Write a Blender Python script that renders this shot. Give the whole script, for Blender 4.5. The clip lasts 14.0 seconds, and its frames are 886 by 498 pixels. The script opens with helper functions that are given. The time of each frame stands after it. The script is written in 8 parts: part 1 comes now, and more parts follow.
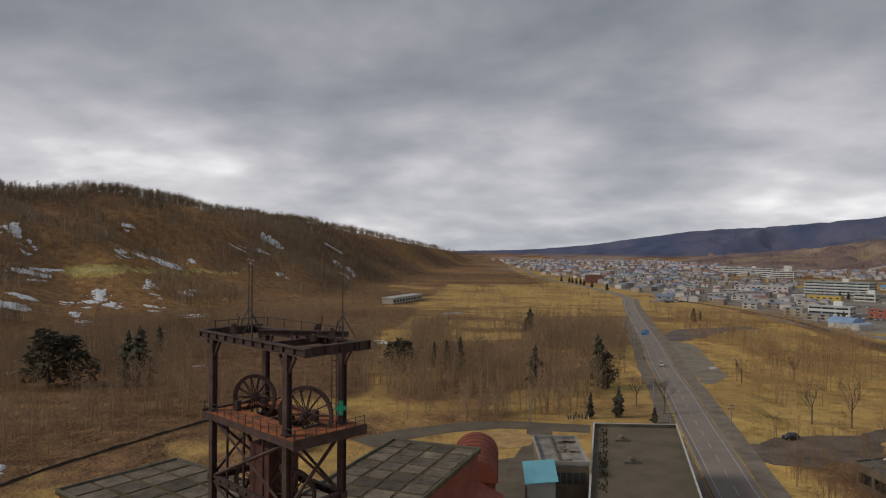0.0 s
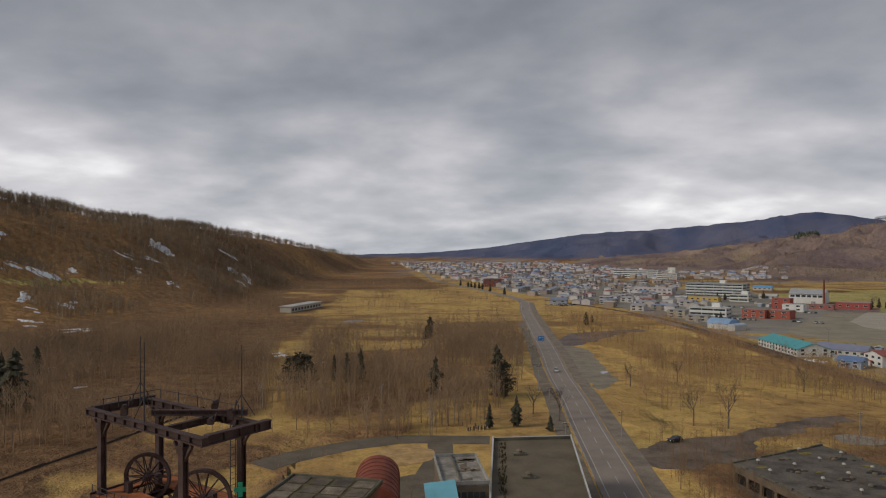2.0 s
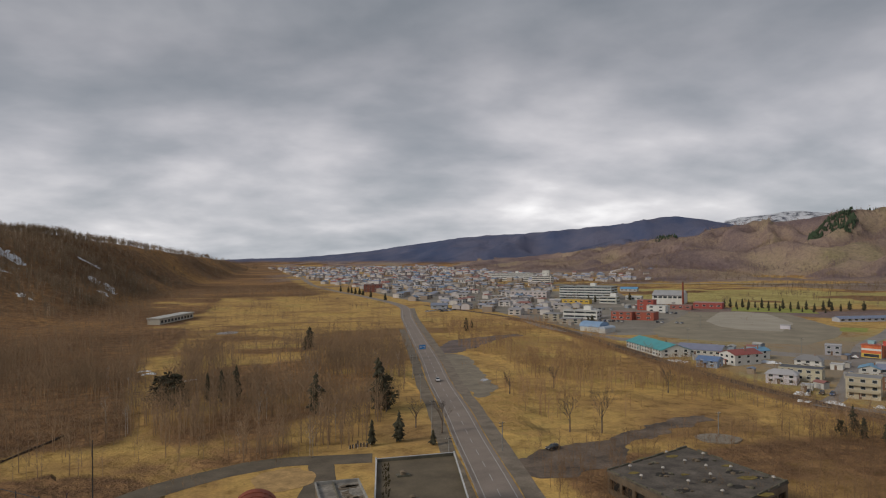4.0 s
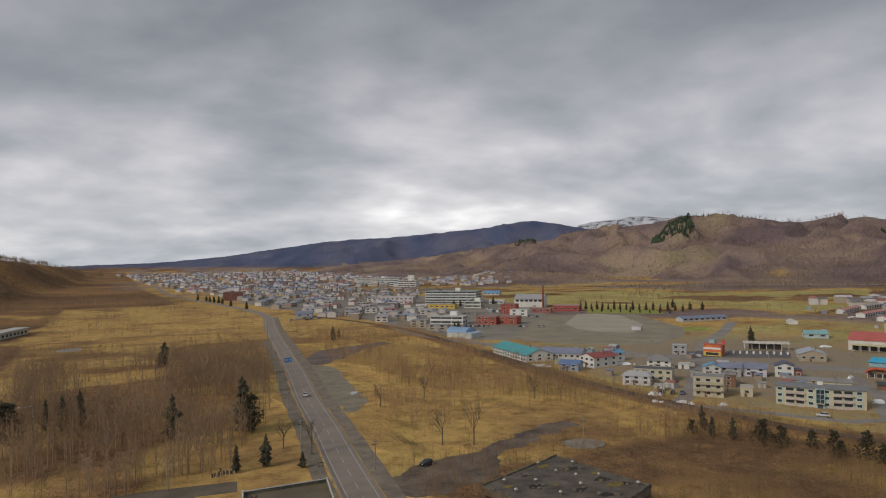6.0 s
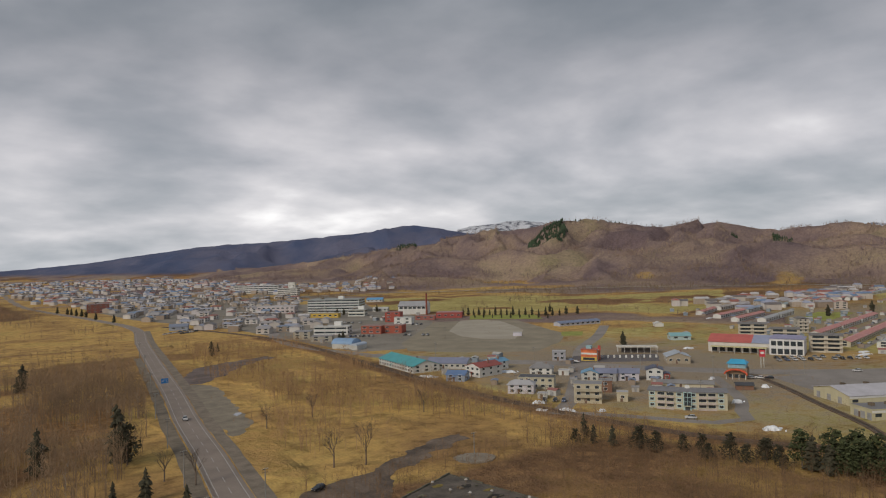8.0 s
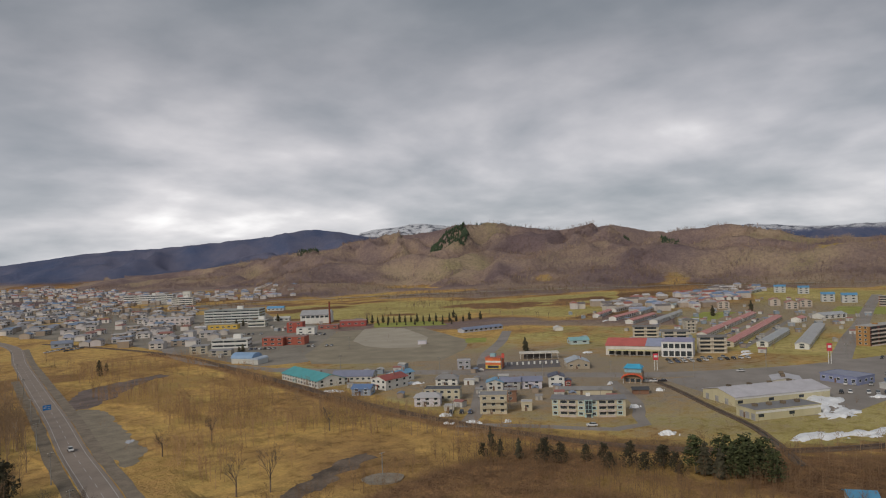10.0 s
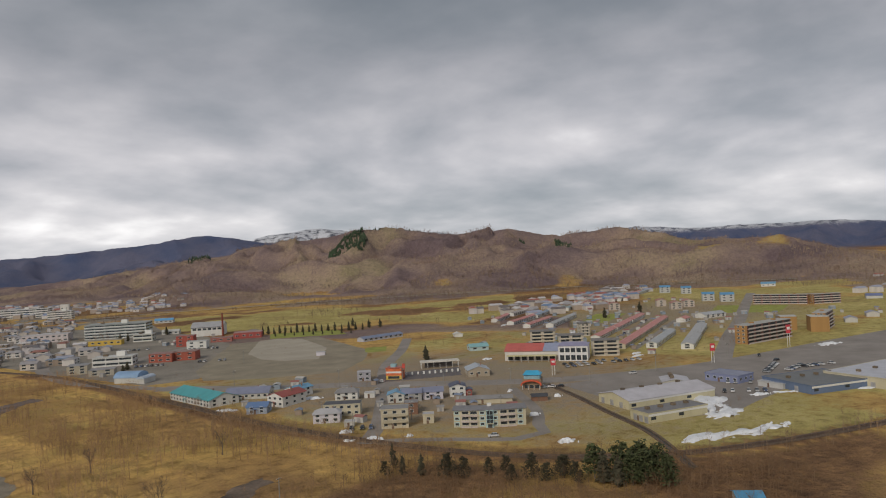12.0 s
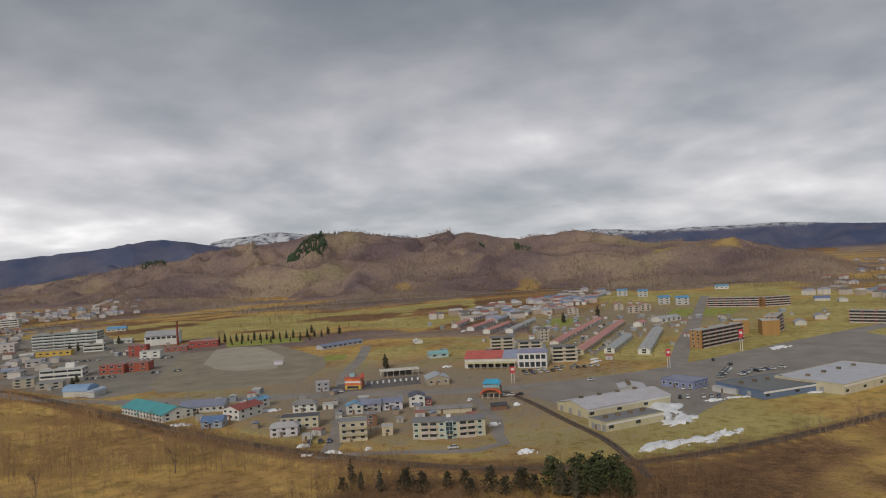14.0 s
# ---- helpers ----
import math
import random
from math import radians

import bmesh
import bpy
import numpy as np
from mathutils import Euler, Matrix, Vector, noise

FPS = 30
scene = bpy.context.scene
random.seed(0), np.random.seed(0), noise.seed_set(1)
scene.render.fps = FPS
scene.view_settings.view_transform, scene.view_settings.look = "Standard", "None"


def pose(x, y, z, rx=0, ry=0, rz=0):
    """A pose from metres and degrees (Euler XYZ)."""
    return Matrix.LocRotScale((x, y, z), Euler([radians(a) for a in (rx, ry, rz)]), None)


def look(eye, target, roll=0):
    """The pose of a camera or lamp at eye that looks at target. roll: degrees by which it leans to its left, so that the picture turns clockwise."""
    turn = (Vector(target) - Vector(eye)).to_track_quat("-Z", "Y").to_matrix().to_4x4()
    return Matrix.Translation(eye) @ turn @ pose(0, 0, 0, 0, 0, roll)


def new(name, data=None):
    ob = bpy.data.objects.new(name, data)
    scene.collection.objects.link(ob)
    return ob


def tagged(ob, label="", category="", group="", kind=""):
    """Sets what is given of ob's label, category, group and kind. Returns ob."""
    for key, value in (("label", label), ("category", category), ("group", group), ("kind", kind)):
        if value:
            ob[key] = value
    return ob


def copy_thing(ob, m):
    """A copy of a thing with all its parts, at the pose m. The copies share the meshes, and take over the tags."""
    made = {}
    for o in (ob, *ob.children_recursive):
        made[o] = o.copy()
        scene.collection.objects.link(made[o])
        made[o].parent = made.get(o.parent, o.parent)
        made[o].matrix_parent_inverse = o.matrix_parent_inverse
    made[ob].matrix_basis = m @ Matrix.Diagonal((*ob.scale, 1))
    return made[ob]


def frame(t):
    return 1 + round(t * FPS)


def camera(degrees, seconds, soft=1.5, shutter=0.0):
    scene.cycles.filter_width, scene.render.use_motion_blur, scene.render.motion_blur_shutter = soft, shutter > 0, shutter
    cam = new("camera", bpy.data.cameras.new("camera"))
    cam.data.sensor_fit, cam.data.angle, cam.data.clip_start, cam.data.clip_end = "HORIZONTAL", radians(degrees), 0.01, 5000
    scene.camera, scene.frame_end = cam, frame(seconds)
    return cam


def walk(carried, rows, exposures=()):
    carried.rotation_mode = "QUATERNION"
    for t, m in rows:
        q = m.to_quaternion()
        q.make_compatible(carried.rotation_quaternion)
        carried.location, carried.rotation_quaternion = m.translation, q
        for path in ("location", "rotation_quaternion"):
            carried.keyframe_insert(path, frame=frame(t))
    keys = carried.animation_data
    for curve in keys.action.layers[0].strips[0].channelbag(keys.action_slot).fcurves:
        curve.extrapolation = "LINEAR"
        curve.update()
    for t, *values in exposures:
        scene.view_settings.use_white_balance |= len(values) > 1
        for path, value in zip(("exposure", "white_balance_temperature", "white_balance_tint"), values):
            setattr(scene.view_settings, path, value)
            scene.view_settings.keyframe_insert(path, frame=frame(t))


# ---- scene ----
cam = camera(64.2, 14.0, soft=1.1)

# seconds, x, y, z, yaw, pitch, roll
PATH = [
    (0.0, 2.39, -0.37, 46.57, 3.625, -0.005, 0.381),
    (0.5, 2.42, -0.51, 47.37, 2.958, 0.068, 0.303),
    (1.0, 2.43, -0.61, 48.21, 1.078, 0.119, 0.173),
    (1.5, 2.41, -0.70, 49.04, -1.471, 0.214, 0.008),
    (2.0, 2.31, -0.71, 49.90, -4.492, 0.250, -0.017),
    (2.5, 2.24, -0.80, 50.86, -7.224, 0.295, -0.099),
    (3.0, 2.16, -0.65, 51.74, -9.525, 0.335, -0.199),
    (5.5, 2.67, 5.70, 54.58, -22.209, 0.626, -0.826),
    (6.0, 1.99, 6.35, 55.52, -25.158, 0.634, -0.867),
    (6.5, 1.36, 6.76, 56.66, -27.926, 0.655, -0.904),
    (7.0, 0.59, 6.90, 57.93, -30.605, 0.676, -1.021),
    (7.5, -0.17, 7.12, 59.02, -32.836, 0.721, -1.211),
    (8.0, -0.56, 7.80, 60.03, -34.822, 0.735, -1.368),
    (10.5, 0.11, 10.60, 65.38, -44.991, 0.731, -2.314),
    (11.0, 0.82, 11.71, 66.01, -47.383, 0.737, -2.542),
    (11.5, 1.92, 12.68, 66.61, -49.501, 0.710, -2.726),
    (12.0, 3.17, 13.09, 67.54, -50.937, 0.685, -2.903),
    (12.5, 3.85, 13.33, 68.47, -51.920, 0.665, -3.058),
    (13.0, 4.26, 13.42, 69.13, -52.968, 0.683, -3.155),
    (13.5, 4.68, 13.35, 69.82, -53.817, 0.713, -3.203),
    (14.0, 4.84, 13.26, 70.72, -54.153, 0.721, -3.179),
]
walk(cam, [(t, pose(x, y, z, 90 + p, 0, yaw) @ pose(0, 0, 0, 0, 0, roll)) for t, x, y, z, yaw, p, roll in PATH],
     exposures=[(0.0, -0.10, 6420, 10), (3.0, -0.04, 6420, 10), (6.0, 0.04, 6450, 9.5), (10.5, 0.07, 6480, 9.5), (14.0, 0.05, 6480, 9.5)])


# ---- world and sun: a high overcast with brighter gaps low over the hills ----
SUN_EL, SUN_AZ = 33.0, 258.0
world = bpy.data.worlds.new("overcast")
scene.world = world
world.use_nodes = True


def graph(tree):
    """Small helper: add(kind, inputs, **properties) puts a node and links or sets its inputs."""
    def add(kind, inputs=None, **props):
        node = tree.nodes.new(kind)
        for key, value in props.items():
            setattr(node, key, value)
        for key, value in (inputs or {}).items():
            if isinstance(value, bpy.types.NodeSocket):
                tree.links.new(value, node.inputs[key])
            else:
                node.inputs[key].default_value = value
        return node
    return add


def ramp(add, fac, stops):
    node = add("ShaderNodeValToRGB", {"Fac": fac})
    els = node.color_ramp.elements
    while len(els) < len(stops):
        els.new(0.5)
    for el, (at, c) in zip(els, stops):
        el.position = at
        el.color = (*c, 1) if len(c) == 3 else c
    return node.outputs["Color"]


def mixc(add, fac, a, b, kind="MIX"):
    node = add("ShaderNodeMix", data_type="RGBA", blend_type=kind)
    for key, value in ((0, fac), (6, a), (7, b)):
        if isinstance(value, bpy.types.NodeSocket):
            add_tree = node.id_data
            add_tree.links.new(value, node.inputs[key])
        else:
            node.inputs[key].default_value = value if key == 0 else (*value, 1)
    return node.outputs[2]


def build_sky():
    t = world.node_tree
    t.nodes.clear()
    add = graph(t)
    gen = add("ShaderNodeTexCoord").outputs["Generated"]
    sep = add("ShaderNodeSeparateXYZ", {0: gen})
    up = add("ShaderNodeMath", {0: sep.outputs["Z"], 1: 0.0}, operation="MAXIMUM").outputs[0]
    low = add("ShaderNodeMath", {0: up, 1: 0.25}, operation="ADD").outputs[0]
    u = add("ShaderNodeMath", {0: sep.outputs["X"], 1: low}, operation="DIVIDE").outputs[0]
    v = add("ShaderNodeMath", {0: sep.outputs["Y"], 1: low}, operation="DIVIDE").outputs[0]
    deck = add("ShaderNodeCombineXYZ", {"X": u, "Y": v, "Z": 0.0}).outputs[0]
    bend = add("ShaderNodeTexNoise", {"Vector": deck, "Scale": 0.6, "Detail": 1.0}).outputs["Color"]
    bend = add("ShaderNodeVectorMath", {0: bend, "Scale": 0.35}, operation="SCALE").outputs[0]
    deck = add("ShaderNodeVectorMath", {0: deck, 1: bend}, operation="ADD").outputs[0]
    big = add("ShaderNodeTexNoise", {"Vector": deck, "Scale": 1.0, "Detail": 3.5, "Roughness": 0.46}).outputs["Fac"]
    small = add("ShaderNodeTexNoise", {"Vector": deck, "Scale": 3.4, "Detail": 4.5, "Roughness": 0.5}).outputs["Fac"]
    both = add("ShaderNodeMath", {0: add("ShaderNodeMath", {0: big, 1: 0.69}, operation="MULTIPLY").outputs[0],
                                  1: add("ShaderNodeMath", {0: small, 1: 0.31}, operation="MULTIPLY").outputs[0]}, operation="ADD").outputs[0]
    cloud = ramp(add, both, [(0.32, (0.245, 0.268, 0.300)), (0.43, (0.340, 0.352, 0.382)), (0.51, (0.440, 0.440, 0.468)),
                             (0.60, (0.575, 0.562, 0.582)), (0.71, (0.86, 0.842, 0.846))])
    # thinner cover low down
    height = ramp(add, up, [(0.0, (1.60, 1.63, 1.61)), (0.05, (1.62, 1.62, 1.60)), (0.14, (1.38, 1.37, 1.37)), (0.27, (1.02, 1.02, 1.03)), (0.40, (0.64, 0.70, 0.725)), (1.0, (0.55, 0.58, 0.61))])
    cover = mixc(add, 1.0, cloud, height, "MULTIPLY")
    sky = add("ShaderNodeTexSky", sky_type="NISHITA", sun_disc=False, sun_elevation=radians(SUN_EL), sun_rotation=radians(SUN_AZ), air_density=1.0, dust_density=2.0).outputs[0]
    blue = add("ShaderNodeVectorMath", {0: sky, "Scale": 0.09}, operation="SCALE").outputs[0]
    total = mixc(add, 0.93, blue, cover)
    bg = add("ShaderNodeBackground", {"Color": total, "Strength": 0.82})
    t.links.new(bg.outputs[0], add("ShaderNodeOutputWorld").inputs[0])


build_sky()
sun = new("sun", bpy.data.lights.new("sun", "SUN"))
sun.data.energy, sun.data.angle, sun.data.color = 1.75, radians(20), (1.0, 0.90, 0.76)
sun.matrix_world = look((0, 0, 300), (-math.sin(radians(SUN_AZ)) * 100, -math.cos(radians(SUN_AZ)) * 100, 300 - 100 * math.tan(radians(SUN_EL))))


# ---- materials ----
MATS = {}


def surface(name, colour, rough=0.8, metal=0.0, spread=0.25, scale=0.5, fine=6.0, bump=0.2, tint=None, streak=0.0, rand=0.0, haze=True):
    """A weathered surface: colour varied at two scales in world metres, with a little relief."""
    if name in MATS:
        return MATS[name]
    m = bpy.data.materials.new(name)
    m.use_nodes = True
    t = m.node_tree
    t.nodes.clear()
    add = graph(t)
    at = add("ShaderNodeNewGeometry").outputs["Position"]
    if streak:
        at2 = add("ShaderNodeMapping", {"Vector": at, "Scale": (1.0, 1.0, 0.12)}).outputs[0]
    else:
        at2 = at
    a = add("ShaderNodeTexNoise", {"Vector": at2, "Scale": scale, "Detail": 4.0, "Roughness": 0.6}).outputs["Fac"]
    b = add("ShaderNodeTexNoise", {"Vector": at, "Scale": fine, "Detail": 3.0, "Roughness": 0.7}).outputs["Fac"]
    dark = tuple(c * (1 - spread) for c in (tint or colour))
    light = tuple(min(1, c * (1 + spread)) for c in colour)
    col = ramp(add, a, [(0.3, dark), (0.5, colour), (0.7, light)])
    grain = ramp(add, b, [(0.25, (1 - spread * 0.7,) * 3), (0.75, (1 + spread * 0.5,) * 3)])
    col = mixc(add, 1.0, col, grain, "MULTIPLY")
    if rand:
        r = add("ShaderNodeObjectInfo").outputs["Random"]
        col = mixc(add, 1.0, col, ramp(add, r, [(0.0, (1 - rand,) * 3), (1.0, (1 + rand,) * 3)]), "MULTIPLY")
    ins = {"Base Color": col, "Roughness": rough, "Metallic": metal}
    if bump:
        ins["Normal"] = add("ShaderNodeBump", {"Height": b, "Strength": bump, "Distance": 0.05}).outputs[0]
    sh = add("ShaderNodeBsdfPrincipled", ins)
    t.links.new(sh.outputs[0], add("ShaderNodeOutputMaterial").inputs[0])
    MATS[name] = m
    return m


def ground_material():
    """Dry grass, brown brush, green meadow and leaf litter, chosen by the painted zones of the land and broken up by noise."""
    m = bpy.data.materials.new("land")
    m.use_nodes = True
    t = m.node_tree
    t.nodes.clear()
    add = graph(t)
    at = add("ShaderNodeNewGeometry").outputs["Position"]
    zone = add("ShaderNodeVertexColor", layer_name="zone").outputs["Color"]
    z = add("ShaderNodeSeparateColor", {0: zone})
    n1 = add("ShaderNodeTexNoise", {"Vector": at, "Scale": 0.018, "Detail": 7.0, "Roughness": 0.62}).outputs["Fac"]
    n2 = add("ShaderNodeTexNoise", {"Vector": at, "Scale": 0.16, "Detail": 6.0, "Roughness": 0.7}).outputs["Fac"]
    n3 = add("ShaderNodeTexNoise", {"Vector": at, "Scale": 1.3, "Detail": 4.0, "Roughness": 0.7}).outputs["Fac"]
    grass = ramp(add, n1, [(0.30, (0.276, 0.168, 0.078)), (0.42, (0.401, 0.252, 0.100)), (0.52, (0.530, 0.346, 0.123)), (0.62, (0.477, 0.336, 0.118)), (0.75, (0.376, 0.289, 0.103))])
    tuft = ramp(add, n2, [(0.32, (0.55, 0.52, 0.50)), (0.50, (1.0, 1.0, 1.0)), (0.68, (1.22, 1.18, 1.1))])
    grass = mixc(add, 1.0, grass, tuft, "MULTIPLY")
    brush = ramp(add, n2, [(0.3, (0.147, 0.087, 0.051)), (0.5, (0.263, 0.154, 0.082)), (0.7, (0.397, 0.238, 0.112))])
    meadow = ramp(add, n1, [(0.3, (0.342, 0.258, 0.114)), (0.45, (0.389, 0.327, 0.120)), (0.55, (0.435, 0.370, 0.142)), (0.7, (0.548, 0.446, 0.192))])
    meadow = mixc(add, 1.0, meadow, tuft, "MULTIPLY")
    edge = add("ShaderNodeMath", {0: add("ShaderNodeMath", {0: n2, 1: 0.5}, operation="SUBTRACT").outputs[0], 1: 0.9}, operation="MULTIPLY").outputs[0]

    def mask(socket):
        s = add("ShaderNodeMath", {0: socket, 1: edge}, operation="ADD").outputs[0]
        return add("ShaderNodeMapRange", {"Value": s, "From Min": 0.35, "From Max": 0.65}).outputs[0]

    col = mixc(add, mask(z.outputs[0]), grass, brush)
    col = mixc(add, mask(z.outputs[1]), col, meadow)
    gravel = ramp(add, n3, [(0.3, (0.235, 0.19, 0.14)), (0.7, (0.38, 0.315, 0.235))])
    col = mixc(add, mask(z.outputs[2]), col, gravel)
    wide = add("ShaderNodeTexNoise", {"Vector": at, "Scale": 0.0045, "Detail": 6.0, "Roughness": 0.6}).outputs["Fac"]
    drift = ramp(add, wide, [(0.36, (0.68, 0.66, 0.66)), (0.5, (1.0, 1.0, 1.0)), (0.64, (1.5, 1.45, 1.15))])
    col = mixc(add, mask(z.outputs[0]), col, mixc(add, 1.0, col, drift, "MULTIPLY"))
    leafless = ramp(add, wide, [(0.36, (0.187, 0.138, 0.145)), (0.44, (0.260, 0.194, 0.182)), (0.52, (0.319, 0.238, 0.197)), (0.60, (0.378, 0.292, 0.214)), (0.70, (0.310, 0.261, 0.161))])
    gaps = ramp(add, n2, [(0.3, (0.70, 0.68, 0.70)), (0.5, (0.97, 0.97, 0.97)), (0.7, (1.2, 1.18, 1.13))])
    leafless = mixc(add, 1.0, leafless, gaps, "MULTIPLY")
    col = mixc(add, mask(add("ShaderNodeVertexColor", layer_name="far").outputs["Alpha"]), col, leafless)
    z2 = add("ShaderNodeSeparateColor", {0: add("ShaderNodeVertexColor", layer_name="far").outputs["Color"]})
    # far ranges: the blue of distance haze is put into the wood's colour
    hazy_fir = ramp(add, wide, [(0.38, (0.084, 0.108, 0.199)), (0.6, (0.144, 0.149, 0.224))])
    col = mixc(add, mask(z2.outputs[0]), col, hazy_fir)
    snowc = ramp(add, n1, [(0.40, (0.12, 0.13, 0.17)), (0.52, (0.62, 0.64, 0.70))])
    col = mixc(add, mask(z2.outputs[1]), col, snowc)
    speck = ramp(add, n3, [(0.25, (0.72, 0.72, 0.72)), (0.75, (1.2, 1.2, 1.2))])
    col = mixc(add, 1.0, col, speck, "MULTIPLY")
    crowns = add("ShaderNodeTexNoise", {"Vector": at, "Scale": 0.07, "Detail": 6.0, "Roughness": 0.72}).outputs["Fac"]
    wood = add("ShaderNodeMath", {0: crowns, 1: z.outputs[0]}, operation="MULTIPLY").outputs[0]
    rough = add("ShaderNodeBump", {"Height": wood, "Strength": 0.9, "Distance": 9.0}).outputs[0]
    bump = add("ShaderNodeBump", {"Height": n3, "Strength": 0.5, "Distance": 0.25, "Normal": rough}).outputs[0]
    sh = add("ShaderNodeBsdfPrincipled", {"Base Color": col, "Roughness": 0.95, "Specular IOR Level": 0.1, "Normal": bump})
    t.links.new(sh.outputs[0], add("ShaderNodeOutputMaterial").inputs[0])
    return m


# ---- building blocks ----
def obj(name, bm, mat, parent=None, label="", m=None):
    """One mesh object from a bmesh, under a parent where one is given."""
    me = bpy.data.meshes.new(name)
    bm.to_mesh(me)
    bm.free()
    me.materials.append(mat)
    ob = new(name, me)
    if parent is not None:
        ob.parent = parent
    if m is not None:
        ob.matrix_basis = m
    if label:
        tagged(ob, label)
    return ob


def part(name, bm, mat, parent, label=""):
    return obj(name, bm, mat, parent, label)


def share(name, me, parent, m):
    """A piece on shared mesh data."""
    ob = new(name, me)
    ob.parent = parent
    ob.matrix_basis = m
    return ob


def thing(name, m, label, category, group="", kind=""):
    ob = new(name)
    ob.empty_display_size = 0.5
    ob.matrix_basis = m
    return tagged(ob, label, category, group, kind)


def box(bm, x0, x1, y0, y1, z0, z1, m=None):
    vs = [Vector((x, y, z)) for z in (z0, z1) for x, y in ((x0, y0), (x1, y0), (x1, y1), (x0, y1))]
    vs = [bm.verts.new(m @ v if m else v) for v in vs]
    for f in ((3, 2, 1, 0), (4, 5, 6, 7), (0, 1, 5, 4), (1, 2, 6, 5), (2, 3, 7, 6), (3, 0, 4, 7)):
        bm.faces.new([vs[i] for i in f])
    return bm


def boxes(*rows):
    bm = bmesh.new()
    for r in rows:
        box(bm, *r)
    return bm


def bar(bm, a, b, r, sides=6, r2=None):
    """A round or square bar from a to b."""
    a, b = Vector(a), Vector(b)
    d = (b - a).normalized()
    side = d.orthogonal().normalized()
    other = d.cross(side)
    r2 = r if r2 is None else r2
    ring = lambda c, q: [bm.verts.new(c + (side * math.cos(k) + other * math.sin(k)) * q) for k in (2 * math.pi * i / sides + math.pi / sides for i in range(sides))]
    p, q = ring(a, r), ring(b, r2)
    for i in range(sides):
        bm.faces.new((p[i], p[(i + 1) % sides], q[(i + 1) % sides], q[i]))
    bm.faces.new(p[::-1])
    bm.faces.new(q)
    return bm


def poly(bm, pts, z0, z1):
    """An upright prism over a flat outline."""
    lo = [bm.verts.new((x, y, z0)) for x, y in pts]
    hi = [bm.verts.new((x, y, z1)) for x, y in pts]
    n = len(pts)
    bm.faces.new(lo[::-1])
    bm.faces.new(hi)
    for i in range(n):
        bm.faces.new((lo[i], lo[(i + 1) % n], hi[(i + 1) % n], hi[i]))
    bmesh.ops.recalc_face_normals(bm, faces=bm.faces)
    return bm


# ---- the land ----
def lattice(x, y, seed):
    """Smooth value noise on arrays, about -1 to 1."""
    xi, yi = np.floor(x).astype(np.int64), np.floor(y).astype(np.int64)
    fx, fy = x - xi, y - yi
    fx, fy = fx * fx * (3 - 2 * fx), fy * fy * (3 - 2 * fy)

    def h(a, b):
        n = (a * 374761393 + b * 668265263 + seed * 974711) & 0x7FFFFFFF
        n = ((n ^ (n >> 13)) * 1274126177) & 0x7FFFFFFF
        return ((n ^ (n >> 16)) & 0xFFFF) / 32767.5 - 1
    return (h(xi, yi) * (1 - fx) + h(xi + 1, yi) * fx) * (1 - fy) + (h(xi, yi + 1) * (1 - fx) + h(xi + 1, yi + 1) * fx) * fy


def fbm(x, y, seed, octaves=4):
    return sum(lattice(x * 2**k, y * 2**k, seed + k) * 0.5**k for k in range(octaves))


EYE = 52.0
